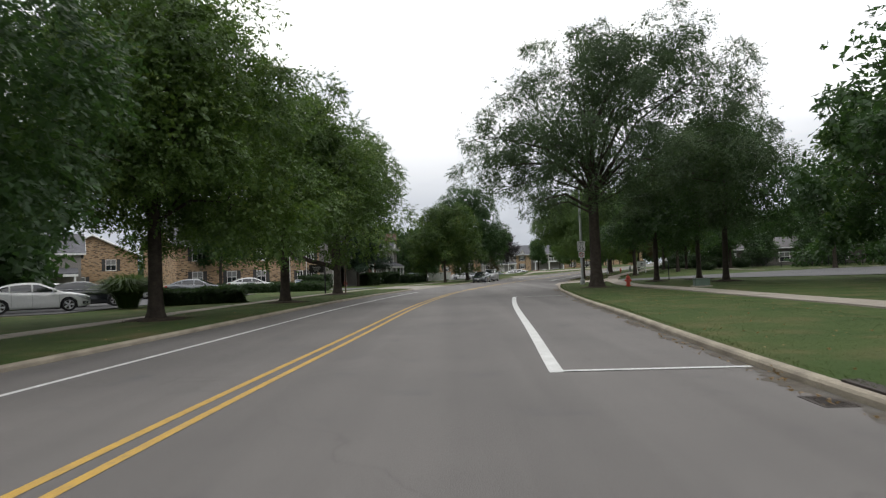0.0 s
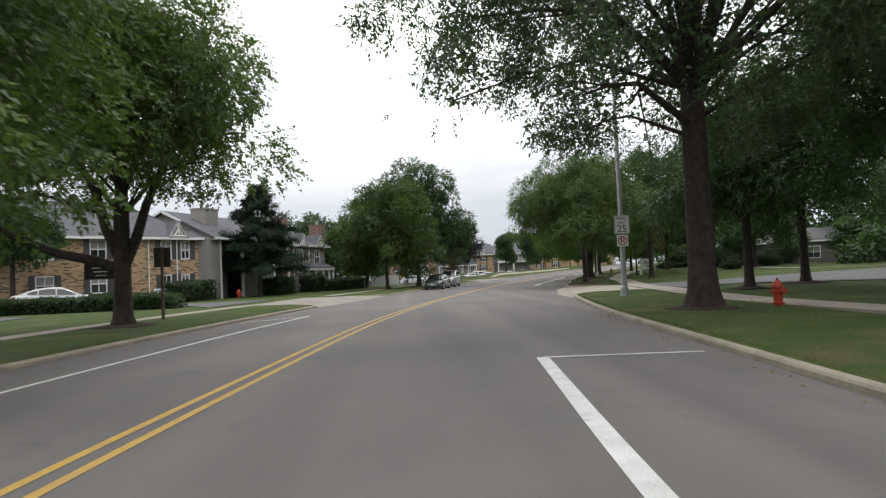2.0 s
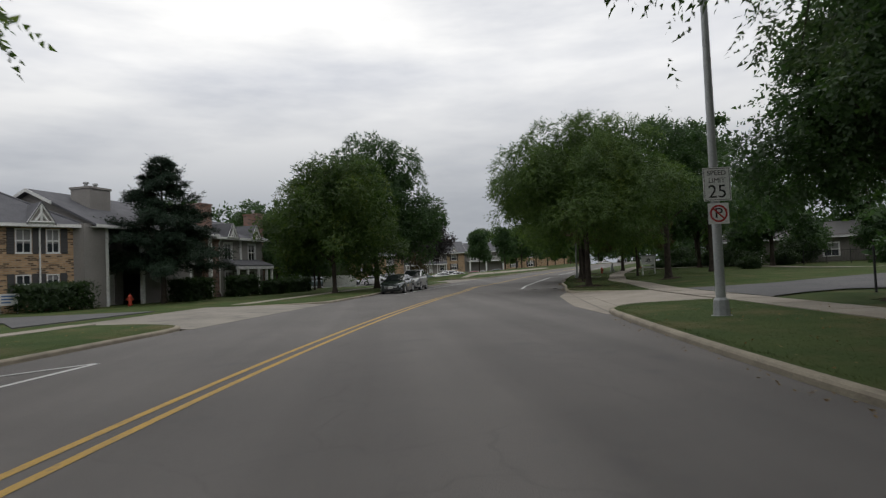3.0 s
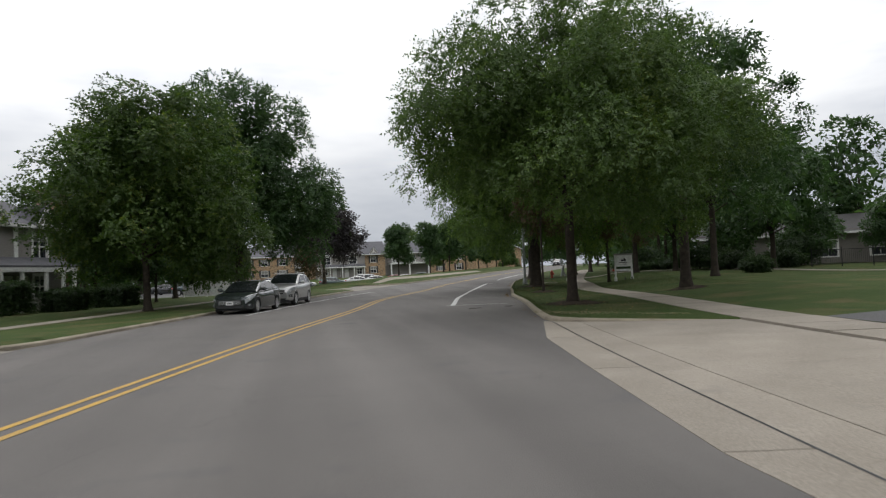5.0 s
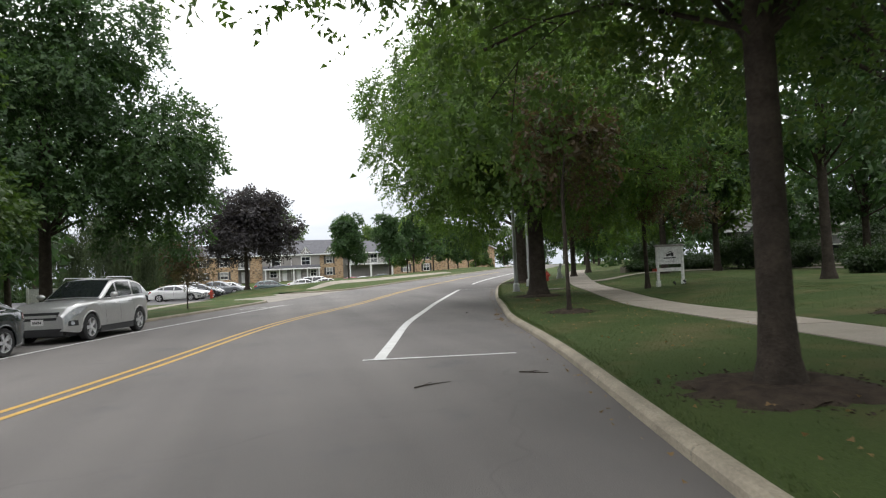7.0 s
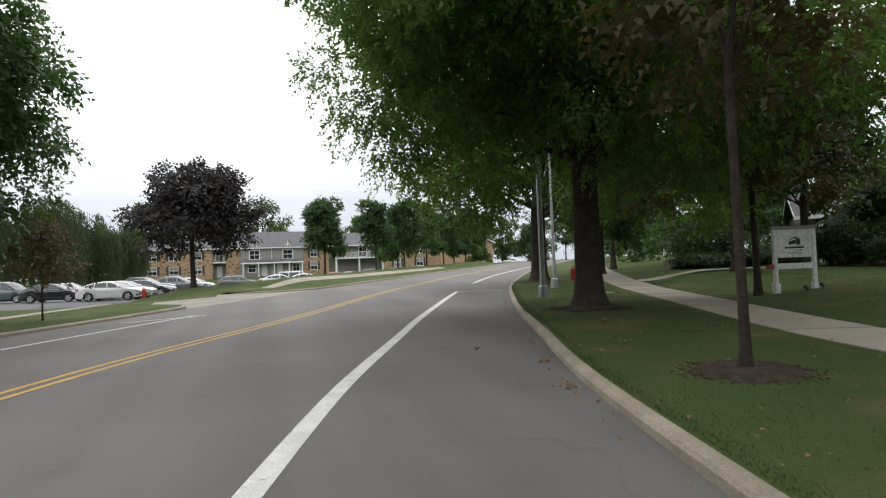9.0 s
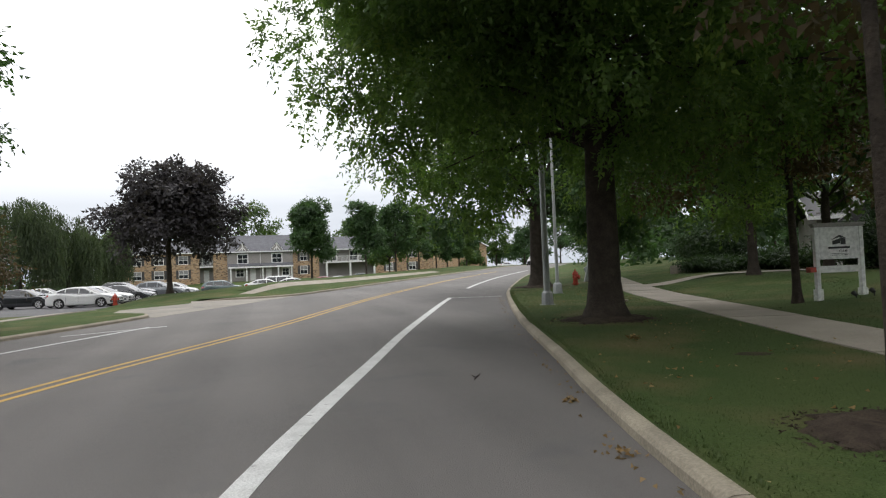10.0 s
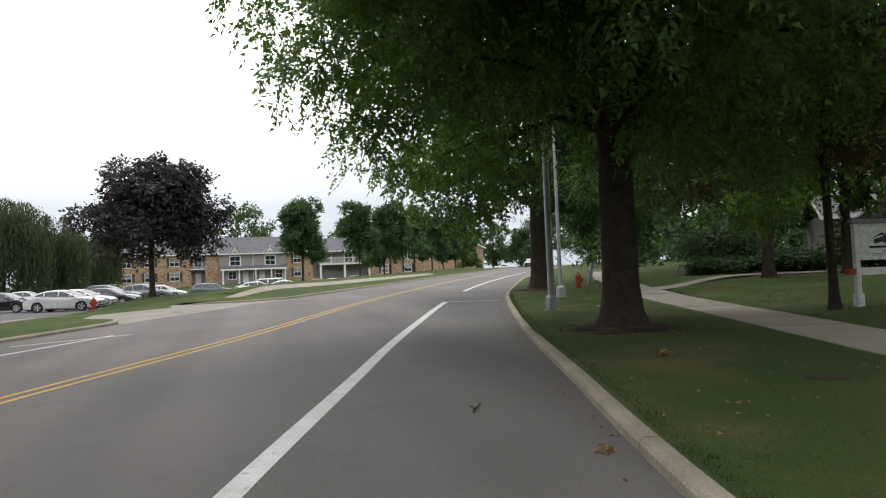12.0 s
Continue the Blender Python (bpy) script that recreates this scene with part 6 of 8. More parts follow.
# brick gable and grey porch house far left
C = thing("brick_house", pose(-49.0, 74.9, 0.15, 0, 0, 30), "tan brick house end with shallow gable", "house")
front(C, 0, 10.0, 0, 4.9, M_BRICK, [(3.0, 0.9, 1.2, 1.4, True), (6.4, 3.0, 1.2, 1.4, True)])
back_box(C, 0, 10.0, 0.252, 12, 4.9, M_BRICK)
part("gable_wall", Geo().prism([(0, 4.9), (10.0, 4.9), (5.0, 7.4)], 0.0, 0.25), M_BRICK, C)
r = Geo()
for s in (-1, 1):
    p4 = [(5 + s * 5.5, -0.5, 4.65), (5.0, -0.5, 7.4), (5.0, 12.4, 7.4), (5 + s * 5.5, 12.4, 4.65)]
    r.add(p4 + [(a, b, c + 0.16) for a, b, c in p4], [(0, 1, 2, 3), (4, 5, 6, 7), (0, 1, 5, 4), (2, 3, 7, 6), (1, 2, 6, 5), (3, 0, 4, 7)])
part("roof", r, M_ROOF, C)
bb = Geo()
for s in (-1, 1):
    bb.tube([(5 + s * 5.55, -0.56, 4.66), (5.0, -0.56, 7.44)], [0.12, 0.12], 4)
part("barge_board", bb, M_TRIM, C)
D2 = thing("porch_house", pose(-50.0, 60.5, 0.15, 0, 0, 32), "grey house with a white-posted porch", "house")
front(D2, 0, 12, 0, 4.8, M_SIDE, [(2, 3.0, 1.1, 1.3), (8, 3.0, 1.1, 1.3), (6.5, 0.8, 1.1, 1.4)], doors=[(3.0, 0.95, 2.1)])
back_box(D2, 0, 12, 0.252, 9, 4.8, M_SIDE)
gable_roof(D2, 0, 12, 0, 9, 4.8, 7.0)
porch(D2, 0.3, 11.7, 1.6, 2.5, (0.6, 3.2, 5.8, 8.4, 11.4))
# long far building
zF = 1.15
F = thing("far_townhouses", pose(-12.0, 195.6, zF, 0, 0, 4), "long row of tan brick and grey townhouses behind parked cars", "house")
W_F = []
for u in (1.8, 5.2, 8.6, 12.4):
    W_F += [(u, 0.8, 1.5, 1.4, True, 0.6), (u, 3.2, 1.5, 1.4, True, 0.4)]
front(F, 0, 15.7, 0, 5.2, M_BRICK, W_F)
front(F, 15.7, 17.9, 1.6, 5.2, M_SIDE, [(16.2, 3.0, 1.2, 1.8, False, 0.0)], doors=[(16.3, 0.95, 2.1)])
part("balcony", Geo().box(15.72, -0.2, 2.55, 17.88, 1.6, 2.75), M_TRIM, F)
rl = Geo()
for k in range(12):
    rl.box(15.8 + k * 0.18, -0.18, 2.75, 15.84 + k * 0.18, -0.14, 3.6)
rl.box(15.74, -0.2, 3.6, 17.86, -0.12, 3.68)
part("railing", rl, M_STEEL, F)
front(F, 17.9, 20.2, 0, 5.2, M_BRICK, [])
front(F, 20.2, 31.3, -0.4, 5.1, M_SIDE, [(21.9, 3.0, 1.7, 1.6, False, 0.0), (27.7, 3.0, 1.7, 1.6, False, 0.0), (21.6, 0.7, 1.3, 1.4, False, 0.2), (29.4, 0.7, 1.2, 1.4, False, 0.2)], doors=[(23.9, 1.0, 2.1), (26.6, 1.0, 2.1)])
front(F, 31.3, 36.0, 0, 5.2, M_BRICK, [(32.6, 3.2, 1.3, 1.5, True, 0.4), (32.6, 0.8, 1.3, 1.5, True, 0.5)])
front(F, 36.0, 46.5, 1.5, 5.2, M_SIDE, [(38, 3.0, 1.5, 1.8, False, 0.0), (42, 3.0, 1.5, 1.8, False, 0.0)])
front(F, 46.5, 58.0, 0, 5.2, M_BRICK, [(48.5, 0.8, 1.4, 1.5, True, 0.9), (53, 0.8, 1.4, 1.5, True, 0.5), (48.5, 3.2, 1.4, 1.5, True, 0.5), (53, 3.2, 1.4, 1.5, True, 0.5)])
back_box(F, 0, 58, 1.76, 11, 5.2, M_BRICK)
gable_roof(F, 0, 20.2, 0, 11, 5.2, 7.5), gable_roof(F, 20.5, 36.0, -0.4, 11, 5.2, 8.1), gable_roof(F, 36.3, 58, 0, 11, 5.2, 7.6)
for u in (22.75, 28.55, 33.3):
    dormer(F, u, 5.05, 2.3, 1.5)
porch(F, 20.3, 31.2, 1.9, 2.45, (20.7, 23.3, 26.0, 28.6, 30.9))
downspout(F, 25.7, 5.1, -0.4)
cp = part("deck", Geo().box(37.0, -1.2, 2.6, 46.2, 1.4, 2.85), M_TRIM, F)
for u in (37.2, 41.5, 46.0):
    part("deck_post", Geo().box(u - 0.15, -1.15, -0.3, u + 0.15, -0.85, 2.6), M_TRIM, cp)
dr = Geo()
for k in range(40):
    dr.box(37.1 + k * 0.23, -1.17, 2.85, 37.14 + k * 0.23, -1.13, 3.75)
dr.box(37.0, -1.2, 3.75, 46.2, -1.1, 3.83)
part("railing", dr, M_TRIM, cp)
# brick gable beyond the bend
R_H = thing("brick_house", pose(62.6, 236.5, 2.2, 0, 0, 12), "brick house gable beyond the bend in the road", "house")
front(R_H, 0, 8.4, 0, 5.4, M_BRICK, [])
back_box(R_H, 0, 8.4, 0.252, 16, 5.4, M_BRICK)
part("gable_wall", Geo().prism([(0, 5.4), (8.4, 5.4), (2.0, 8.0)], 0.0, 0.25), M_BRICK, R_H)
r = Geo()
for a, b in (((-0.5, 5.2), (2.0, 8.05)), ((8.9, 5.2), (2.0, 8.05))):
    p4 = [(a[0], -0.5, a[1]), (b[0], -0.5, b[1]), (b[0], 16.4, b[1]), (a[0], 16.4, a[1])]
    r.add(p4 + [(x, y, z + 0.16) for x, y, z in p4], [(0, 1, 2, 3), (4, 5, 6, 7), (0, 1, 5, 4), (2, 3, 7, 6), (1, 2, 6, 5), (3, 0, 4, 7)])
part("roof", r, M_ROOF, R_H)
bb = Geo().tube([(-0.55, -0.56, 5.2), (2.0, -0.56, 8.1)], [0.14, 0.14], 4).tube([(8.95, -0.56, 5.2), (2.0, -0.56, 8.1)], [0.14, 0.14], 4)
part("barge_board", bb, M_TRIM, R_H)
# club house on the right
K = thing("club_house", pose(44.6, 110.2, 0.45, 0, 0, -40), "low grey club house with white entry door", "building")
front(K, 0, 22, 0, 3.4, M_CLUB, [(6.5, 0.9, 1.5, 1.5), (10.5, 0.9, 1.5, 1.5), (14.5, 0.9, 1.5, 1.5), (18.5, 0.9, 1.5, 1.5)], doors=[(1.9, 1.2, 2.2)])
back_box(K, 0, 22, 0.252, 10, 3.4, M_CLUB)
gable_roof(K, 0, 22, 0, 10, 3.2, 4.9, mat=M_SHUT)
part("entry_gable", Geo().prism([(0.6, 2.6), (4.4, 2.6), (2.5, 4.0)], -1.6, 0.6), M_SHUT, K)
for u in (0.8, 4.2):
    part("post", Geo().box(u - 0.13, -1.6, -0.3, u + 0.13, -1.34, 2.6, 0.03), M_TRIM, K)
fence = thing("iron_fence", pose(44.5, 95.5, lawn_z(44.5, 95.5), 0, 0, -42), "black iron picket fence by the club house", "fence")
for k in range(9):
    part("post", Geo().box(k * 2.0 - 0.035, -0.035, -0.1, k * 2.0 + 0.035, 0.035, 1.45), M_DARK, fence)
for k in range(8):
    for zr in (0.20, 1.25):
        part("rail", Geo().box(k * 2.0 + 0.036, -0.015, zr, k * 2.0 + 1.964, 0.015, zr + 0.04), M_DARK, fence)
    for q in range(1, 16):
        part("picket", Geo().box(k * 2.0 + q * 0.125 - 0.008, -0.008, 0.241, k * 2.0 + q * 0.125 + 0.008, 0.008, 1.249), M_DARK, fence)
wf = thing("white_fence", pose(-4.7, 114.2, lawn_z(-3, 114), 0, 0, 0), "white board fence behind the street trees", "fence")
for k in range(3):
    part("post", Geo().box(k * 1.95 - 0.06, -0.06, -0.1, k * 1.95 + 0.06, 0.06, 1.5, 0.01), M_TRIM, wf)
for k in range(2):
    for q in range(12):
        part("board", Geo().box(k * 1.95 + 0.07 + q * 0.152, -0.015, 0.08, k * 1.95 + 0.07 + q * 0.152 + 0.142, 0.015, 1.40), M_TRIM, wf)
bench = thing("garden_wall", pose(35.5, 111.0, lawn_z(35.5, 111.0), 0, 0, 20), "low pale stone garden ledge among shrubs", "garden wall")
for k in range(5):
    part("stone", Geo().box(k * 1.3 + 0.01, -0.25, -0.1, k * 1.3 + 1.28, 0.25, 0.42 + 0.05 * (k % 2), 0.03), M_CONC, bench)


# ---- cars ----
def lathe(profile, n=28):
    """A ring turned about the y axis from (radius, y) points."""
    g = Geo()
    m = len(profile)
    vs = [(r * math.cos(2 * math.pi * k / n), y, r * math.sin(2 * math.pi * k / n)) for k in range(n) for r, y in profile]
    g.add(vs, [(k * m + j, k * m + j + 1, ((k + 1) % n) * m + j + 1, ((k + 1) % n) * m + j) for k in range(n) for j in range(m - 1)])
    return g


TYPES = {
    # length, width, wheelbase, wheel radius, shoulder and bonnet line (x, z), roof line (x, z), side windows (x from, x to)
    "sedan": (4.86, 1.85, 2.85, 0.335, [(-2.43, 0.86), (-2.36, 1.00), (-2.15, 1.06), (-1.6, 1.06), (-0.6, 1.00), (0.5, 0.95), (1.0, 0.96), (1.5, 0.92), (2.0, 0.83), (2.30, 0.74), (2.43, 0.62)],
              [(-2.02, 1.05), (-1.55, 1.26), (-1.05, 1.405), (-0.5, 1.465), (0.0, 1.46), (0.3, 1.41), (0.75, 1.20), (1.25, 0.955)], [(-0.02, 0.98), (-0.95, -0.09), (-1.52, -1.01)]),
    "suv": (4.77, 1.86, 2.86, 0.365, [(-2.38, 0.95), (-2.33, 1.12), (-2.1, 1.15), (-1.0, 1.13), (0.0, 1.09), (0.8, 1.09), (1.4, 1.07), (1.9, 1.02), (2.15, 0.95), (2.30, 0.84), (2.38, 0.68)],
            [(-2.28, 1.16), (-2.12, 1.36), (-1.85, 1.54), (-1.5, 1.62), (-1.0, 1.675), (-0.45, 1.68), (-0.1, 1.64), (0.3, 1.42), (0.80, 1.10)], [(-0.10, 0.62), (-1.05, -0.18), (-1.85, -1.16)]),
    "hatch": (4.30, 1.78, 2.62, 0.33, [(-2.15, 0.88), (-2.10, 1.02), (-1.8, 1.05), (0.0, 0.98), (0.8, 0.97), (1.3, 0.94), (1.8, 0.84), (2.05, 0.75), (2.15, 0.60)],
              [(-2.08, 1.04), (-1.8, 1.34), (-1.5, 1.46), (-1.0, 1.50), (-0.1, 1.51), (0.2, 1.47), (0.6, 1.28), (1.1, 0.965)], [(0.0, 0.86), (-0.90, -0.08), (-1.62, -1.0)]),
    "van": (5.0, 1.95, 3.0, 0.34, [(-2.5, 0.98), (-2.45, 1.08), (-2.0, 1.10), (0.0, 1.05), (1.2, 1.04), (1.7, 0.99), (2.2, 0.88), (2.42, 0.76), (2.5, 0.60)],
            [(-2.44, 1.09), (-2.3, 1.55), (-2.1, 1.70), (-1.6, 1.76), (0.3, 1.76), (0.65, 1.70), (1.1, 1.40), (1.6, 1.03)], [(0.3, 1.25), (-0.95, 0.22), (-2.1, -1.05)]),
}


def car(kind, label, m, paint, group="parked cars"):
    """A parked car: a skinned lower body with rounded corners, a painted cabin with glass let into it, lamps that follow the skin, and spoked wheels."""
    L, W, WB, RW, belt, roofp, panes = TYPES[kind]
    root = thing("car", m, label, "car", group)
    hx, hw = L / 2, W / 2
    tall = kind in ("suv", "van")
    soft_ = np.linspace(-0.09, 0.09, 7)

    def top(x):
        return float(np.mean(np.interp(x + soft_, [p[0] for p in belt], [p[1] for p in belt])))

    def roof_z(x):
        return float(np.mean(np.interp(np.clip(x + soft_ * 1.3, roofp[0][0], roofp[-1][0]), [p[0] for p in roofp], [p[1] for p in roofp])))

    def half_w(x):
        e = max(0.0, (x - (hx - 0.85)) / 0.85, (-x - (hx - 0.7)) / 0.7)
        return hw * (1 - 0.035 * min(1.0, (abs(x) / hx) ** 2) - 0.27 * e ** 2.6)

    xw = (WB / 2 + 0.05, -WB / 2 + 0.05)
    ra = RW + 0.06

    def sill(x):
        z = (0.26 if tall else 0.20) + 0.07 * max(0.0, (abs(x) - hx + 0.35) / 0.35)
        for c in xw:
            if abs(x - c) < ra:
                z = max(z, RW + math.sqrt(max(0.0, ra * ra - (x - c) ** 2)))
        return min(z, top(x) - 0.1)

    shape = ((0.94, 0.0), (0.985, 0.05), (1.0, 0.16), (1.0, 0.40), (0.988, 0.62), (0.992, 0.70), (0.972, 0.82), (0.945, 0.92), (0.90, 0.98), (0.82, 1.012), (0.5, 1.035), (0.0, 1.05))

    def section(x):
        zb, zt, w = sill(x), top(x), half_w(x)
        return [(x, w * a, zb + (zt - zb) * min(b, 1.0) + max(0.0, b - 1.0) * 0.75) for a, b in shape]

    def skin_y(x, z):
        s = section(x)
        return float(np.interp(z, [p[2] for p in s], [p[1] for p in s]))

    ends = hx - 0.22 * (1 - np.cos(np.linspace(0, math.pi / 2, 7)))
    xs = sorted({round(float(v), 4) for v in np.linspace(-hx, hx, 49)} | {round(float(v), 4) for v in np.r_[ends, -ends]} | {round(c + ra * math.cos(a), 4) for c in xw for a in np.linspace(0, math.pi, 15)})
    n = len(shape)
    vs = [p for x in xs for p in section(x)]
    vs += [(x, -y, z) for x, y, z in vs]
    h, fs = len(xs) * n, []
    for i in range(len(xs) - 1):
        for j in range(n - 1):
            a = i * n + j
            fs += [(a, a + 1, a + n + 1, a + n), (h + a, h + a + n, h + a + n + 1, h + a + 1)]
    for i in (0, len(xs) - 1):
        fs.append(tuple([i * n + j for j in range(n)] + [h + i * n + j for j in range(n - 2, -1, -1)]))
    body = part("body", Geo().add(vs, fs).mesh("body", paint, True), paint, root)
    part("underbody", Geo().box(-hx + 0.18, -hw * 0.74, 0.17, hx - 0.18, hw * 0.74, 0.55), M_DARK, root)

    # cabin
    r0, r1 = roofp[0][0], roofp[-1][0]
    wb, wt = hw * 0.885, hw * (0.70 if not tall else 0.735)
    peak = max(p[1] for p in roofp)

    def cabin_y(x, z):
        f = max(0.0, (z - top(x)) / max(0.25, peak - top(x)))
        nose = 1 - 0.10 * max(0.0, (abs(x - (r0 + r1) / 2) / ((r1 - r0) / 2)) - 0.55) ** 1.3
        return (wb + (wt - wb) * f ** 1.15) * nose

    cols = np.linspace(r0, r1, 37)
    sec = []
    for x in cols:
        zb, zr = top(x) - 0.05, max(roof_z(x), top(x) - 0.01)
        k = zr - zb
        e = min(0.07, k * 0.3)
        ye = cabin_y(x, zr)
        sec.append([(x, cabin_y(x, zb), zb), (x, cabin_y(x, zb + 0.5 * (k - e)), zb + 0.5 * (k - e)), (x, cabin_y(x, zr - e), zr - e), (x, ye - 0.02, zr - e * 0.3), (x, ye - 0.09, zr), (x, ye * 0.5, zr + 0.018), (x, 0.0, zr + 0.026)])
    k = 7
    vs = [p for s in sec for p in s]
    vs += [(x, -y, z) for x, y, z in vs]
    h, fs = len(cols) * k, []
    for i in range(len(cols) - 1):
        for j in range(k - 1):
            a = i * k + j
            fs += [(a, a + 1, a + k + 1, a + k), (h + a, h + a + k, h + a + k + 1, h + a + 1)]
    part("cabin", Geo().add(vs, fs).mesh("cabin", paint, True), paint, root)

    def panel(name, rows, mat, parent, label=""):
        """A patch from rows of points that lie a few millimetres over the skin."""
        c = len(rows[0])
        fs_ = [(i * c + j, i * c + j + 1, (i + 1) * c + j + 1, (i + 1) * c + j) for i in range(len(rows) - 1) for j in range(c - 1)]
        return part(name, Geo().add([p for r in rows for p in r], fs_).mesh(name, mat, True), mat, parent, label)

    def screen(x0, x1, name):
        rows = []
        for x in np.linspace(x0, x1, 9):
            z, ye = roof_z(x), cabin_y(x, roof_z(x)) - 0.075
            rows.append([(x, ye * f, z + 0.026 - 0.026 * f * f + 0.010) for f in np.linspace(-1, 1, 9)])
        return panel(name, rows, M_CARGLASS, root, "dark tinted car window")

    front_top = [p[0] for p in roofp if p[1] > peak - 0.075][-1] + 0.03
    rear_top = [p[0] for p in roofp if p[1] > peak - 0.11][0] - 0.02
    screen(front_top, r1 - 0.05, "windscreen")
    screen(r0 + 0.05, rear_top, "rear_window")
    for s in (1, -1):
        for a, b in panes:
            rows = []
            for x in np.linspace(a, b, 9):
                z0, z1 = top(x) + 0.035, min(roof_z(x) - 0.085, peak - 0.10)
                z1 = max(z1, z0 + 0.01)
                rows.append([(x, s * (cabin_y(x, z) + 0.006), z) for z in np.linspace(z0, z1, 4)])
            panel("side_window", rows, M_CARGLASS, root, "dark tinted car window")
        line = [(x, s * (cabin_y(x, top(x) + 0.02) + 0.006), top(x) + 0.022) for x in np.linspace(panes[-1][0], panes[0][1], 12)]
        part("window_trim", Geo().tube(line, [0.011] * 12, 6), M_RIM, root)
        for c in xw:
            arc = [(c + (ra + 0.004) * math.cos(a), 0.0, RW + (ra + 0.004) * math.sin(a)) for a in np.linspace(0.02, math.pi - 0.02, 15)]
            part("wheel_arch", Geo().tube([(x, s * (half_w(x) * 0.99), z) for x, _, z in arc], [0.02] * 15, 6), M_DARK if kind == "van" else paint, root)
        for q in (panes[0][1] + 0.10, panes[0][0] - 0.03, panes[1][0] + 0.05):
            part("door_seam", Geo().add([(q + dx, s * (skin_y(q, z) + 0.003), z) for z in np.linspace(0.34, top(q) - 0.03, 9) for dx in (-0.006, 0.006)], [(2 * i, 2 * i + 1, 2 * i + 3, 2 * i + 2) for i in range(8)]), M_SIGNB, body)
        for q in (panes[0][0] + 0.14, panes[1][0] + 0.17):
            zh = top(q) - 0.13
            part("door_handle", Geo().tube([(q, s * (skin_y(q, zh) - 0.005), zh), (q + 0.03, s * (skin_y(q, zh) + 0.03), zh), (q + 0.17, s * (skin_y(q, zh) + 0.03), zh), (q + 0.2, s * (skin_y(q, zh) - 0.005), zh)], [0.014] * 4, 6), M_RIM if kind == "suv" else paint, body)
        xm_ = panes[0][1] - 0.12
        zm = top(xm_) + 0.05
        mi = part("mirror", Geo().tube([(xm_, s * (wb - 0.04), zm), (xm_ - 0.01, s * (hw + 0.04), zm + 0.03)], [0.03, 0.03], 6), M_DARK, root)
        part("mirror_shell", Geo().tube([(xm_ - 0.02, s * (hw + 0.0), zm + 0.055), (xm_ - 0.015, s * (hw + 0.05), zm + 0.06), (xm_ - 0.01, s * (hw + 0.13), zm + 0.065), (xm_ - 0.02, s * (hw + 0.19), zm + 0.06), (xm_ - 0.03, s * (hw + 0.21), zm + 0.055)], [0.03, 0.075, 0.085, 0.065, 0.02], 10), paint, mi, smooth=True)
        # lamps
        hi, lo = (0.05, 0.20) if not tall else (0.08, 0.27)
        rows = []
        for x in np.linspace(hx - 0.70, hx - 0.03, 11):
            f = (x - (hx - 0.70)) / 0.67
            z1, z0 = top(x) - hi + 0.02 * f, top(x) - hi - (lo - hi) * min(1.0, 0.35 + 1.1 * f)
            rows.append([(x + 0.004, s * (skin_y(x, z) + 0.007), z) for z in np.linspace(z0, z1, 4)])
        hl = panel("headlight", rows, M_LAMP, root)
        part("headlight_bulb", Geo().tube([(hx - 0.26, s * (skin_y(hx - 0.26, top(hx - 0.26) - (hi + lo) / 2) - 0.02), top(hx - 0.26) - (hi + lo) / 2), (hx - 0.23, s * (skin_y(hx - 0.26, top(hx - 0.26) - (hi + lo) / 2) + 0.012), top(hx - 0.26) - (hi + lo) / 2)], [0.045, 0.04], 12), M_RIM, hl)
        rows = []
        for x in np.linspace(-hx + 0.02, -hx + 0.34, 7):
            z1 = top(x) - 0.05
            z0 = z1 - (0.17 if not tall else 0.24)
            rows.append([(x - 0.004, s * (skin_y(x, z) + 0.007), z) for z in np.linspace(z0, z1, 4)])
        panel("tail_light", rows, M_TAIL, root)
        zf = 0.40 if not tall else 0.52
        rows = []
        for x in np.linspace(hx - 0.36, hx - 0.10, 6):
            rows.append([(x + 0.004, s * (skin_y(x, z) + 0.005), z) for z in np.linspace(zf - 0.07, zf + 0.07, 4)])
        fr = panel("fog_lamp_recess", rows, M_DARK, root)
        yf = skin_y(hx - 0.2, zf)
        part("fog_light", Geo().tube([(hx - 0.24, s * (yf - 0.03), zf), (hx - 0.19, s * (yf + 0.015), zf)], [0.055, 0.05], 12), M_LAMP, fr)
    # nose and tail
    y_front = half_w(hx)
    zg = top(hx)
    g0, g1 = (0.44, zg - 0.03) if not tall else (0.62, zg + 0.10)
    gr = part("grille", Geo().prism([(-y_front * 0.86, g1), (y_front * 0.86, g1), (y_front * 0.72, g0), (-y_front * 0.72, g0)], 0, 0.03), M_DARK, root, at=pose(hx + 0.012, 0, 0, 0, 0, 90))
    bars = 5 if not tall else 1
    for q in range(bars):
        z = g0 + (g1 - g0) * (q + 0.5) / bars
        part("grille_bar", Geo().box(-y_front * 0.76, -0.012, z - (0.006 if bars > 1 else 0.035), y_front * 0.76, 0.0, z + (0.006 if bars > 1 else 0.035)), M_RIM if bars > 1 else paint, gr)
    part("intake", Geo().prism([(-y_front * 0.95, 0.40), (y_front * 0.95, 0.40), (y_front * 0.8, 0.29), (-y_front * 0.8, 0.29)], 0, 0.03), M_DARK, root, at=pose(hx + 0.010, 0, 0, 0, 0, 90))
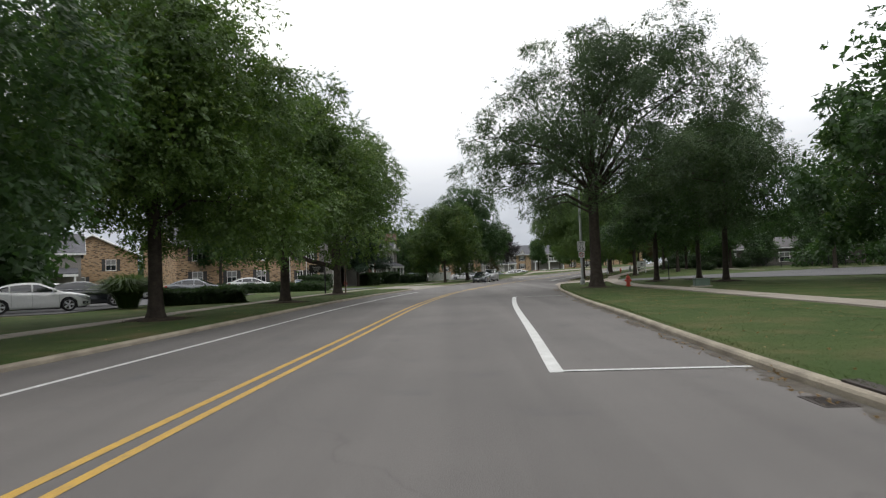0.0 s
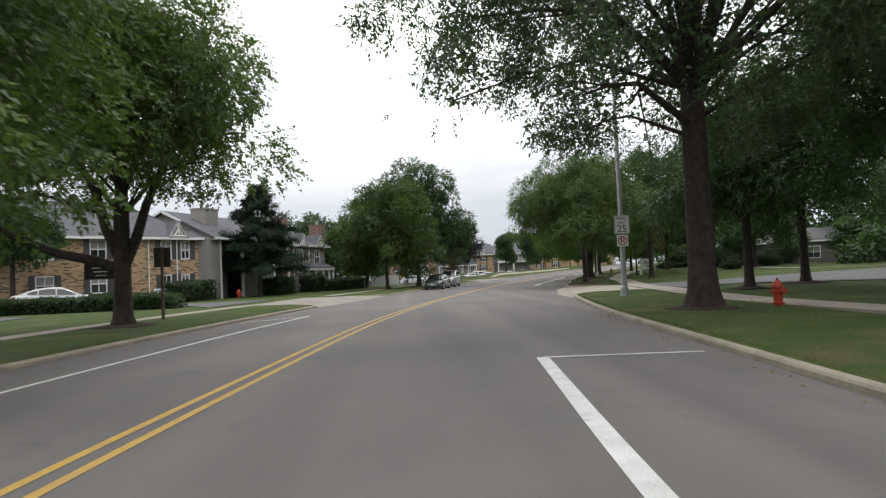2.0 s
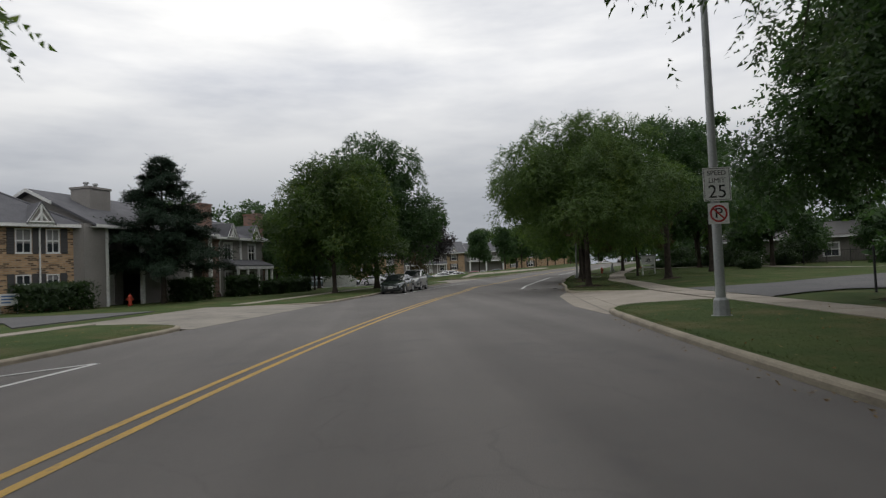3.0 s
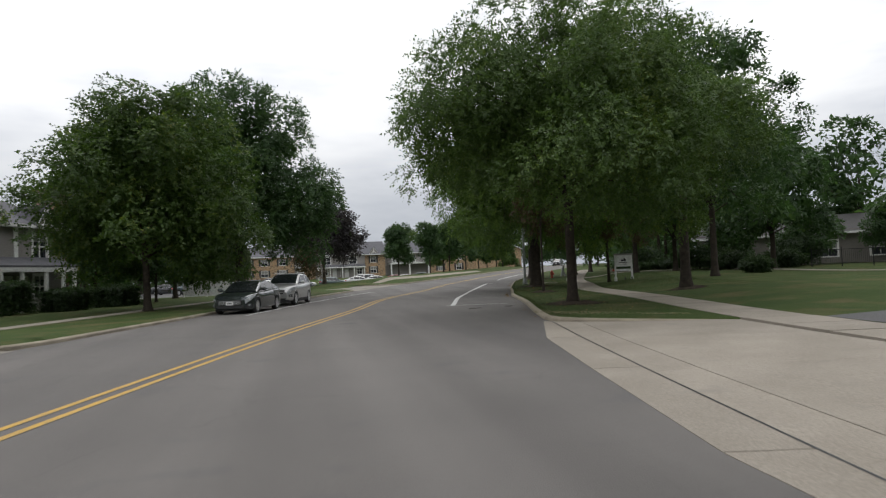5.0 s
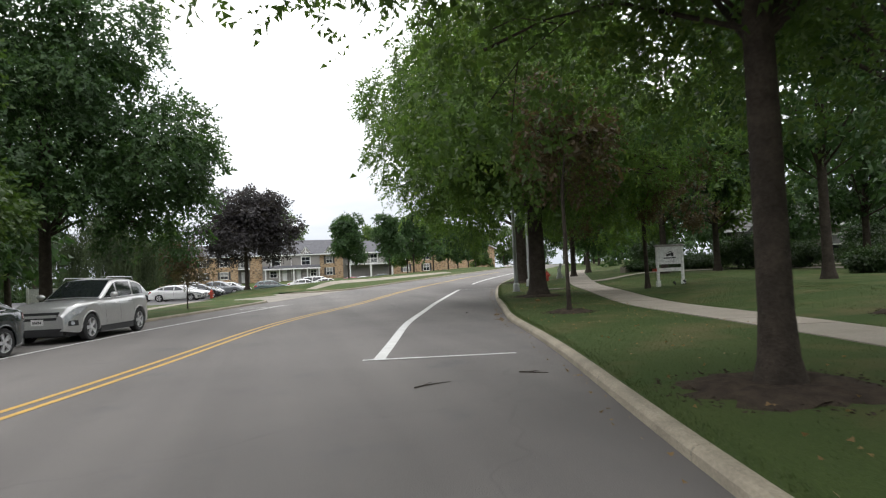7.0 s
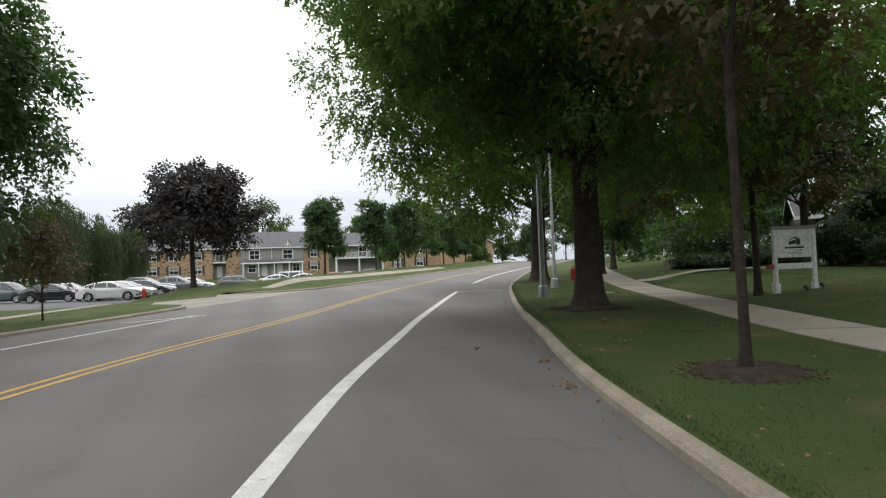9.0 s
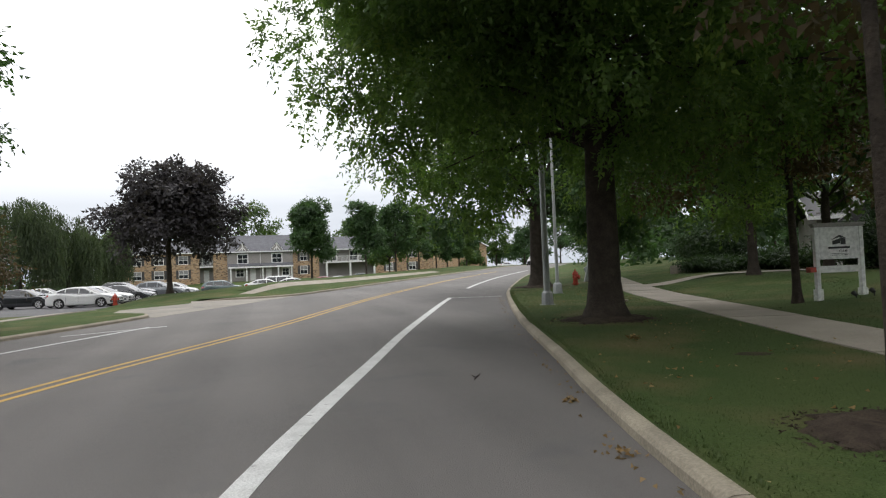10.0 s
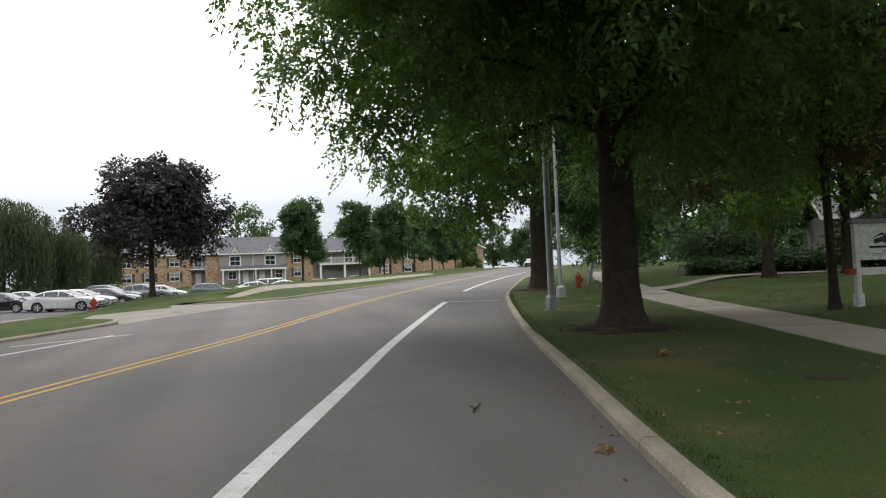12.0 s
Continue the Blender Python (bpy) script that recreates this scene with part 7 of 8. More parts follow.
    for x, t in ((hx + 0.032, 0.014), (-hx - 0.014, 0.014)):
        pz = (0.42 if not tall else 0.50) if x > 0 else 0.74
        pl = part("number_plate", Geo().box(x - t, -0.155, pz, x, 0.155, pz + 0.155), M_SIGNW, root)
        for q in range(5):
            e = x if x > 0 else x - t
            part("plate_bar", Geo().box(e - 0.003 if x < 0 else e, -0.11 + q * 0.047, pz + 0.045, e if x < 0 else e + 0.003, -0.08 + q * 0.047, pz + 0.11), M_SIGNB, pl)
    for c in xw:
        for s in (1, -1):
            wy = s * (hw - 0.125)
            wheel = part("wheel", lathe([(RW * 0.66, -0.10), (RW * 0.93, -0.105), (RW, -0.075), (RW, 0.075), (RW * 0.93, 0.105), (RW * 0.66, 0.10)], 28).mesh("tyre", M_TYRE, True), M_TYRE, root, at=pose(c, wy, RW))
            part("rim_barrel", lathe([(RW * 0.665, -0.10), (RW * 0.69, -0.104), (RW * 0.62, 0.0), (RW * 0.69, 0.104), (RW * 0.665, 0.10)], 28).mesh("rim_barrel", M_RIM, True), M_RIM, wheel)
            sp = Geo()
            for q in range(10):
                a = 2 * math.pi * (q // 2) / 5 + (0.13 if q % 2 else -0.13)
                d, e = Vector((math.cos(a), 0, math.sin(a))), Vector((-math.sin(a), 0, math.cos(a)))
                f0, f1, y = RW * 0.10, RW * 0.66, s * 0.092
                sp.add([d * f0 + e * 0.022 + Vector((0, y, 0)), d * f0 - e * 0.022 + Vector((0, y, 0)), d * f1 - e * 0.024 + Vector((0, y * 0.95, 0)), d * f1 + e * 0.024 + Vector((0, y * 0.95, 0)),
                        d * f0 + e * 0.022 + Vector((0, y * 0.6, 0)), d * f0 - e * 0.022 + Vector((0, y * 0.6, 0)), d * f1 - e * 0.024 + Vector((0, y * 0.6, 0)), d * f1 + e * 0.024 + Vector((0, y * 0.6, 0))],
                       [(0, 1, 2, 3), (4, 5, 6, 7), (0, 1, 5, 4), (1, 2, 6, 5), (2, 3, 7, 6), (3, 0, 4, 7)])
            part("spokes", sp, M_RIM, wheel)
            part("hub", Geo().tube([(0, s * 0.05, 0), (0, s * 0.099, 0)], [RW * 0.19, RW * 0.15], 12), M_RIM, wheel)
            part("brake_disc", Geo().tube([(0, s * 0.01, 0), (0, s * 0.03, 0)], [RW * 0.6, RW * 0.6], 20), M_IRON, wheel)
    if kind == "suv":
        for s in (1, -1):
            part("sill_cladding", Geo().box(-WB / 2 + RW + 0.14, s * hw - 0.06, 0.19, WB / 2 - RW - 0.04, s * hw * 0.985 + 0.012, 0.36, 0.02), M_DARK, root)
            part("roof_rail", Geo().tube([(0.1, s * wt * 0.90, peak - 0.02), (0.0, s * wt * 0.90, peak + 0.05), (-1.5, s * wt * 0.90, peak + 0.04), (-1.62, s * wt * 0.90, peak - 0.04)], [0.017] * 4, 6), M_RIM, root)
        part("bumper_cladding", Geo().box(hx - 0.30, -half_w(hx - 0.1) * 0.86, 0.22, hx + 0.014, half_w(hx - 0.1) * 0.86, 0.36, 0.06), M_DARK, root)
    return root


P_DGREEN = paint_mat("dark_grey_paint", (0.040, 0.050, 0.052), 0.22, 0.5)
P_SILVER = paint_mat("silver_paint", (0.46, 0.46, 0.45), 0.3, 0.55)
P_WHITE = paint_mat("white_car_paint", (0.62, 0.62, 0.61), 0.3, 0.0)
P_BLACK = paint_mat("black_paint", (0.022, 0.024, 0.028), 0.2, 0.3)
P_GREY = paint_mat("grey_paint", (0.16, 0.17, 0.18), 0.28, 0.5)
P_TEAL = paint_mat("grey_green_paint", (0.085, 0.115, 0.115), 0.28, 0.4)
P_RED = paint_mat("maroon_paint", (0.26, 0.06, 0.06), 0.28, 0.3)

car("sedan", "dark grey sedan parked at the kerb", pose(3.54, 83.5, float(rise(3.6, 83.5)), 0, 0, -105.0) @ Matrix.Diagonal((0.94, 0.97, 0.95, 1.0)), P_DGREEN)
car("suv", "silver crossover parked behind the dark sedan", pose(5.02, 89.6, float(rise(5.2, 89.6)) + 0.005, 0, 0, -103.5), P_SILVER)


def lot_z(y):
    """Height of the paving under a parked car."""
    return 0.162 if y < 75 else -0.12


LOT = [("sedan", "white sedan at the car park edge", 1.6, 132.4, -11, P_WHITE), ("sedan", "black sedan in the car park", -3.2, 135.4, -11, P_BLACK), ("van", "dark grey-green minivan in the car park", -8.0, 139.0, -11, P_TEAL),
       ("sedan", "white sedan behind another white car", 1.8, 135.5, -11, P_WHITE), ("sedan", "black sedan among parked cars", 2.9, 139.1, -11, P_BLACK), ("suv", "dark crossover among parked cars", 2.3, 143.5, -11, P_BLACK),
       ("suv", "grey crossover under the purple maple", 4.6, 147.4, -11, P_GREY), ("hatch", "white hatchback in the car park", 5.4, 151.5, -11, P_WHITE), ("sedan", "white sedan in the back row", -6.0, 150.0, -11, P_WHITE),
       ("sedan", "dark sedan in the back row", -12.5, 147.0, -11, P_BLACK),
       ("hatch", "grey-green hatchback behind the grass bank", 10.1, 150.2, 0, P_TEAL), ("sedan", "white sedan behind the grass bank", 14.4, 155.9, 2, P_WHITE), ("van", "white minivan behind the grass bank", 16.5, 160.4, 2, P_WHITE),
       ("sedan", "white sedan near the grey townhouse", 17.6, 158.0, 2, P_WHITE), ("sedan", "silver sedan before the townhouses", 24.9, 174.2, 2, P_SILVER), ("sedan", "maroon sedan before the townhouses", 22.4, 169.6, 2, P_RED),
       ("suv", "grey crossover before the townhouses", 29.0, 176.5, 2, P_TEAL),
       ("sedan", "grey sedan behind the clipped hedge", -20.9, 51.0, 8, P_GREY), ("sedan", "silver sedan in the small car park", -26.0, 49.0, 8, P_SILVER), ("sedan", "white sedan before the brick house", -20.4, 63.2, 25, P_WHITE),
       ("sedan", "white sedan beside the shaded lawn", -21.0, 31.2, 34, P_WHITE), ("sedan", "dark sedan half hidden by ornamental grass", -21.6, 36.6, 34, P_BLACK), ("sedan", "white sedan in the shaded car park", -29.0, 45.5, 8, P_WHITE), ("sedan", "dark sedan in the shaded car park", -33.5, 51.5, 8, P_BLACK)]
for kind, label, x, y, rz, paint in LOT:
    car(kind, label, pose(x, y, lot_z(y), 0, 0, rz), paint)
sx, sy = off(s_at(196), -2.6)
car("suv", "black crossover on the far stretch of road", pose(sx, sy, float(rise(sx, sy)) + 0.004, 0, 0, -122), P_BLACK, "far cars")
car("sedan", "white sedan parked beyond the brick gable", pose(74.0, 233.0, lawn_z(74.0, 233.0), 0, 0, 20), P_WHITE, "far cars")


# ---- street furniture ----
def text_mesh(word, size, depth=0.004):
    """Lettering from the built-in font as a mesh standing in the x-z plane, facing -y, centred."""
    cu = bpy.data.curves.new("lettering", "FONT")
    cu.body, cu.size, cu.extrude, cu.align_x, cu.align_y = word, size, depth, "CENTER", "CENTER"
    ob = bpy.data.objects.new("lettering", cu)
    scene.collection.objects.link(ob)
    bpy.context.view_layer.update()
    me = bpy.data.meshes.new_from_object(ob.evaluated_get(bpy.context.evaluated_depsgraph_get()))
    bpy.data.objects.remove(ob)
    me.transform(Matrix.Rotation(radians(90), 4, "X"))
    me.name = "lettering"
    return me


def lettering(word, size, x, y, z, mat, parent, bold=1.0):
    me = text_mesh(word, size)
    me.materials.clear()
    me.materials.append(mat)
    return part("lettering", me, mat, parent, at=pose(x, y, z) @ Matrix.Diagonal((bold, 1, 1, 1)))


def light_pole(x, y, h, turn, label, base_r=0.11):
    root = thing("street_light_pole", pose(x, y, lawn_z(x, y), 0, 0, turn), label, "light pole", "light poles")
    part("pole", Geo().tube([(0, 0, 0.1), (0, 0, h * 0.5), (0, 0, h)], [base_r, base_r * 0.8, base_r * 0.55], 14), M_STEEL, root, smooth=True)
    b = Geo()
    for z0, z1, r0, r1 in ((-0.15, 0.02, 0.24, 0.24), (0.02, 0.36, 0.19, 0.17), (0.36, 0.42, 0.17, 0.12)):
        b.tube([(0, 0, z0), (0, 0, z1)], [r0, r1], 8)
    part("base_cover", b, M_STEEL, root)
    part("cap", Geo().tube([(0, 0, h), (0, 0, h + 0.05)], [base_r * 0.6, base_r * 0.3], 10), M_STEEL, root)
    return root


p1 = light_pole(9.95, 49.6, 10.2, 0, "grey steel light pole carrying two road signs")
sg = part("speed_sign", Geo().box(-0.305, -0.165, 2.60, 0.305, -0.158, 3.36), M_SIGNW, p1, "white speed limit sign", at=pose(0, 0, 0, 0, 0, -9))
bd = Geo()
for a, b, c, d in ((-0.285, 0.285, 2.62, 2.632), (-0.285, 0.285, 3.328, 3.34), (-0.285, -0.273, 2.632, 3.328), (0.273, 0.285, 2.632, 3.328)):
    bd.box(a, -0.168, c, b, -0.1655, d)
part("border", bd, M_SIGNB, sg)
lettering("SPEED", 0.155, 0, -0.167, 3.23, M_SIGNB, sg)
lettering("LIMIT", 0.155, 0, -0.167, 3.06, M_SIGNB, sg)
lettering("25", 0.42, 0, -0.167, 2.80, M_SIGNB, sg)
ps = part("no_parking_sign", Geo().box(-0.23, -0.165, 2.08, 0.23, -0.158, 2.55), M_SIGNW, p1, "white no parking sign with red ring", at=pose(0, 0, 0, 0, 0, -9))
lettering("P", 0.32, 0, -0.167, 2.315, M_SIGNB, ps, 1.15)
ring = lathe([(0.155, -0.170), (0.155, -0.1665), (0.195, -0.1665), (0.195, -0.170), (0.155, -0.170)], 32)
part("ring", ring, M_SIGNR, ps, at=pose(0, -0.001, 2.315))
part("bar", Geo().tube([(-0.12, -0.172, 2.435), (0.12, -0.172, 2.195)], [0.018, 0.018], 4), M_SIGNR, ps)
for z in (2.2, 2.45, 2.75, 3.2):
    part("bracket", Geo().box(-0.05, -0.158, z, 0.05, -0.09, z + 0.03), M_STEEL, p1)
light_pole(22.15, 98.7, 9.6, 0, "grey steel light pole on the grass verge", 0.10)
light_pole(24.9, 103.6, 8.5, 0, "slim grey pole behind the light pole", 0.07)


def hydrant(x, y, turn, label):
    root = thing("fire_hydrant", pose(x, y, lawn_z(x, y), 0, 0, turn), label, "hydrant", "hydrants")
    b = Geo().tube([(0, 0, -0.1), (0, 0, 0.06), (0, 0, 0.061), (0, 0, 0.10), (0, 0, 0.101), (0, 0, 0.48), (0, 0, 0.50), (0, 0, 0.54)], [0.11, 0.11, 0.17, 0.17, 0.115, 0.115, 0.15, 0.15], 14)
    part("barrel", b, M_RED, root, smooth=True)
    part("bonnet", Geo().tube([(0, 0, 0.54), (0, 0, 0.62), (0, 0, 0.68), (0, 0, 0.70), (0, 0, 0.76)], [0.14, 0.12, 0.06, 0.03, 0.03], 14), M_RED, root, smooth=True)
    for d, r in (((1, 0), 0.055), ((-1, 0), 0.055), ((0, -1), 0.08)):
        n = part("nozzle", Geo().tube([(d[0] * 0.1, d[1] * 0.1, 0.40), (d[0] * 0.17, d[1] * 0.17, 0.40)], [r, r], 10), M_RED, root)
        part("nozzle_cap", Geo().tube([(d[0] * 0.17, d[1] * 0.17, 0.40), (d[0] * 0.215, d[1] * 0.215, 0.40)], [r * 1.2, r * 1.15], 8), M_RED, n)
    return root


hydrant(10.9, 40.1, 20, "red fire hydrant on the grass verge")
hydrant(28.3, 108.6, 40, "red fire hydrant beside the pavement")
hydrant(5.4, 123.4, 10, "red fire hydrant by the car park entrance")
hydrant(-13.4, 77.4, 10, "red fire hydrant in front of the townhouses")
ub = thing("utility_box", pose(14.0, 36.3, lawn_z(14.0, 36.3), 0, 0, -6), "dull green metal utility cabinet on the lawn", "utility box")
part("cabinet", Geo().box(-0.40, -0.28, -0.05, 0.40, 0.28, 0.39, 0.03), M_UTIL, ub)
part("lid", Geo().box(-0.42, -0.30, 0.39, 0.42, 0.30, 0.45, 0.02), M_UTIL, ub)
part("pad", Geo().box(-0.5, -0.38, -0.1, 0.5, 0.38, 0.04), M_CONC, ub)

# club sign
SX, SY, ST = 27.43, 93.42, -13.0
cs = thing("club_sign", pose(SX, SY, lawn_z(SX, SY), 0, 0, ST), "white wooden club sign on two square posts", "sign")
for u in (-0.56, 0.56):
    po = part("post", Geo().box(u - 0.055, -0.055, -0.1, u + 0.055, 0.055, 1.74, 0.012), M_TRIM, cs)
    part("plinth", Geo().box(u - 0.085, -0.085, -0.1, u + 0.085, 0.085, 0.20, 0.02), M_TRIM, po)
bo = part("board", Geo().box(-0.50, -0.03, 0.92, 0.50, 0.03, 1.70), M_TRIM, cs)
part("board_frame", Geo().box(-0.50, -0.042, 0.92, -0.46, -0.031, 1.70).box(0.46, -0.042, 0.92, 0.50, -0.031, 1.70).box(-0.46, -0.042, 0.92, 0.46, -0.031, 0.955).box(-0.46, -0.042, 1.665, 0.46, -0.031, 1.70), M_TRIM, bo)
part("cornice", Geo().box(-0.66, -0.08, 1.74, 0.66, 0.08, 1.80).box(-0.63, -0.07, 1.70, 0.63, 0.07, 1.739), M_SIDE, cs)
part("rail", Geo().box(-0.503, -0.035, 0.60, 0.503, 0.035, 0.76), M_TRIM, cs)
lg = Geo().prism([(-0.16, 1.36), (0.04, 1.42), (0.04, 1.30), (-0.16, 1.27)], -0.037, -0.031).prism([(0.05, 1.44), (0.17, 1.42), (0.17, 1.27), (0.05, 1.27)], -0.037, -0.031).prism([(-0.21, 1.38), (0.02, 1.50), (0.21, 1.42), (0.02, 1.45)], -0.038, -0.031)
part("emblem", lg, M_SIGNB, bo)
part("name_bar", Geo().box(-0.27, -0.036, 1.17, 0.27, -0.031, 1.22), M_SIGNB, bo)
lettering("CLUB", 0.085, 0.10, -0.033, 1.11, M_SIGNB, bo)
for q in range(2):
    part("name_bar", Geo().box(-0.22, -0.036, 1.045 - q * 0.035, 0.22, -0.031, 1.055 - q * 0.035), M_SIGNB, bo)
fb = thing("flower_box", pose(SX - 0.64, SY + 0.15, lawn_z(SX, SY) + 0.62, 0, 0, ST), "small red box fixed beside the sign post", "flower box")
part("box", Geo().box(-0.12, -0.09, 0.0, 0.022, 0.09, 0.12), M_RED, fb)
for dx in (-0.18, 0.26):
    sl = thing("spot_lamp", pose(SX + dx, SY - 0.6 - dx * 0.2, lawn_z(SX + dx, SY - 0.6), 0, 0, 20), "small black ground spotlight", "lamp", "sign lamps")
    part("housing", Geo().tube([(0, 0, 0.06), (0.04, 0.07, 0.12)], [0.04, 0.06], 10), M_DARK, sl)
    part("stake", Geo().tube([(0, 0, -0.06), (0, 0, 0.07)], [0.012, 0.016], 6), M_DARK, sl)

# left-hand signs
ls = thing("entrance_sign", pose(-10.4, 47.6, lawn_z(-10.4, 47.6), 0, 0, 12), "black hanging entrance sign on a dark post", "sign")
part("post", Geo().box(0.56, -0.05, -0.1, 0.66, 0.05, 2.55, 0.01), M_DARK, ls)
part("finial", Geo().tube([(0.61, 0, 2.55), (0.61, 0, 2.60), (0.61, 0, 2.68)], [0.03, 0.07, 0.02], 8), M_DARK, ls)
lb = part("board", Geo().box(-0.56, -0.03, 1.62, 0.54, 0.03, 2.22), M_SIGNB, ls)
for q in range(3):
    part("name_bar", Geo().box(-0.30 + q * 0.06, -0.036, 2.02 - q * 0.14, 0.30 - q * 0.06, -0.03, 2.06 - q * 0.14), M_TRIM, lb)
part("hanger", Geo().box(-0.5, -0.02, 2.26, 0.56, 0.02, 2.30), M_DARK, ls)
bs = thing("road_sign", pose(-8.3, 47.9, lawn_z(-8.3, 47.9), 0, 0, 185), "back of a brown-weathered road sign on a wooden post", "sign")
part("post", Geo().box(-0.05, -0.05, -0.1, 0.05, 0.05, 2.75, 0.01), M_WOOD, bs)
part("plate", Geo().box(-0.30, -0.07, 1.98, 0.30, -0.055, 2.72), M_IRON, bs)
ys_ = thing("yard_sign", pose(-18.1, 73.0, lawn_z(-18.1, 73.0), 0, 0, 45), "white and blue yard sign on thin legs", "sign")
yb = part("board", Geo().box(-0.5, -0.012, 0.45, 0.5, 0.012, 1.10), M_SIGNW, ys_)
M_BLUE = surf("sign_blue", (0.08, 0.16, 0.34), (0.07, 0.14, 0.30), 4, 40, 0.5, 0.04)
for q in range(3):
    part("text_bar", Geo().box(-0.38, -0.018, 0.92 - q * 0.17, 0.30 - 0.12 * q, -0.012, 1.0 - q * 0.17), M_BLUE, yb)
for u in (-0.4, 0.4):
    part("leg", Geo().tube([(u, 0, -0.1), (u, 0, 0.46)], [0.015, 0.015], 6), M_STEEL, ys_)
ps2 = thing("marker_post", pose(18.6, 55.4, lawn_z(18.6, 55.4)), "slim dark marker post on the lawn", "post")
part("post", Geo().tube([(0, 0, -0.1), (0, 0, 1.5), (0, 0, 1.55)], [0.04, 0.04, 0.02], 8), M_DARK, ps2)
for n, (x, y, z, t) in enumerate(((30.6, 111.8, 1.1, 14), (31.3, 112.6, 0.8, -20))):
    lp = thing("leaning_post", pose(x, y, lawn_z(x, y), 0, t, 0), "leaning weathered grey post on the verge", "post", "leaning posts")
    part("post", Geo().box(-0.1, -0.05, -0.12, 0.1, 0.05, z, 0.015), M_STEEL, lp)

# drains, lids and patches
inl = thing("storm_drain", pose(3.68, 6.36, 0.0, 0, 0, -3), "rusty storm drain grate with kerb inlet", "drain")
part("grate_frame", Geo().box(-0.17, -0.27, -0.05, 0.17, -0.23, 0.006).box(-0.17, 0.23, -0.05, 0.17, 0.27, 0.006).box(-0.21, -0.27, -0.05, -0.17, 0.27, 0.006).box(0.17, -0.27, -0.05, 0.21, 0.27, 0.006), M_IRON, inl)
# solid black plate; its colour stands for the shade below the bars
part("dark_pit_plate", Geo().box(-0.17, -0.23, -0.05, 0.17, 0.23, 0.002), M_SIGNB, inl)
for q in range(8):
    part("grate_bar", Geo().box(-0.17, -0.215 + q * 0.056, 0.0025, 0.17, -0.190 + q * 0.056, 0.008), M_IRON, inl)
part("kerb_inlet", Geo().box(0.30, -0.36, -0.05, 0.50, 0.42, 0.145, 0.02), M_IRON, inl)
zc = lawn_z(24.0, 98.4)
ic = thing("inspection_cover", pose(24.0, 98.4, zc, 0, 0, -12), "pale concrete utility lid in the grass", "inspection cover")
part("rim", Geo().box(-0.50, -0.36, -0.1, 0.50, -0.31, 0.06).box(-0.50, 0.31, -0.1, 0.50, 0.36, 0.06).box(-0.50, -0.31, -0.1, -0.45, 0.31, 0.06).box(0.45, -0.31, -0.1, 0.50, 0.31, 0.06), M_CONC, ic)
part("lid", Geo().box(-0.445, -0.305, -0.1, 0.445, 0.305, 0.054, 0.01), M_CONC, ic)
# lifting hole as a thin black tile, its inner shade given by colour
part("dark_hole_plate", Geo().box(-0.05, -0.02, 0.0545, 0.05, 0.02, 0.0575), M_SIGNB, ic)


def bare_patch(x, y, rx_, ry_, turn, seed, mat, label):
    """A thin ragged spread of bare soil on the grass."""
    rng = np.random.default_rng(seed)
    n, co = 30, []
    for f, z in ((0.0, 0.020), (0.6, 0.018), (1.0, 0.004)):
        for k in range(n):
            a = 2 * math.pi * k / n
            q = f * (1 + 0.25 * rng.uniform(-1, 1))
            px, py = q * rx_ * math.cos(a), q * ry_ * math.sin(a)
            wx, wy = x + px * math.cos(turn) - py * math.sin(turn), y + px * math.sin(turn) + py * math.cos(turn)
            co.append((wx, wy, lawn_z(wx, wy) + z))
    fs = [(r * n + k, (r + 1) * n + k, (r + 1) * n + (k + 1) % n, r * n + (k + 1) % n) for r in range(2) for k in range(n)]
    ob = new("bare_soil", quick_mesh("bare_soil", co, fs, mat, True))
    return tagged(ob, label, "bare soil", kind="structure")


bare_patch(20.05, 88.1, 0.30, 0.22, -0.3, 5, M_MULCH, "dark bare soil in the shaded grass")

# ---- grass blades, fallen leaves, litter along the kerb ----
def scatter_blades(name, regions, seed, h, w):
    """Grass blades on stretches of verge: (y0, y1, offset table, from, to, count)."""
    rng = np.random.default_rng(seed)
    P = []
    for y0, y1, table, side, a, b, n in regions:
        s = rng.uniform(s_at(y0), s_at(y1), n)
        yv = np.interp(s, np.arange(len(PATH)), PATH[:, 1])
        base = np.interp(yv, [p for p, _ in table], [q for _, q in table])
        d = side * (base + a + (b - a) * rng.random(n) ** 1.3)
        k = np.arange(len(PATH))
        x = np.interp(s, k, PATH[:, 0]) + d * np.interp(s, k, NORM[:, 0])
        y = np.interp(s, k, PATH[:, 1]) + d * np.interp(s, k, NORM[:, 1])
        P.append(np.c_[x, y, lawn(x, y, d) + 0.0])
    for inner, outer in CORNERS[:2]:
        q = rng.uniform(0, len(inner) - 1.001, 7000)
        i, m = q.astype(int), (q % 1)[:, None]
        v = rng.uniform(0.02, 0.95, 7000)[:, None]
        xy = (inner[i] * (1 - m) + inner[i + 1] * m) * (1 - v) + (outer[i] * (1 - m) + outer[i + 1] * m) * v
        P.append(np.c_[xy, lawn(xy[:, 0], xy[:, 1])])
    P = np.concatenate(P)
    n = len(P)
    ang, hh = rng.uniform(0, 2 * math.pi, n), h * rng.uniform(0.5, 1.3, n)
    side = np.c_[np.cos(ang), np.sin(ang), np.zeros(n)] * w
    tip = np.c_[rng.normal(size=(n, 2)) * h * 0.45, hh]
    co = np.stack([P - side, P + side, P + tip], 1).reshape(-1, 3)
    ob = new(name, quick_mesh(name, co, np.arange(n * 3).reshape(-1, 3), M_BLADE))
    return tagged(ob, "short blades of mown grass", "grass", kind="stuff")


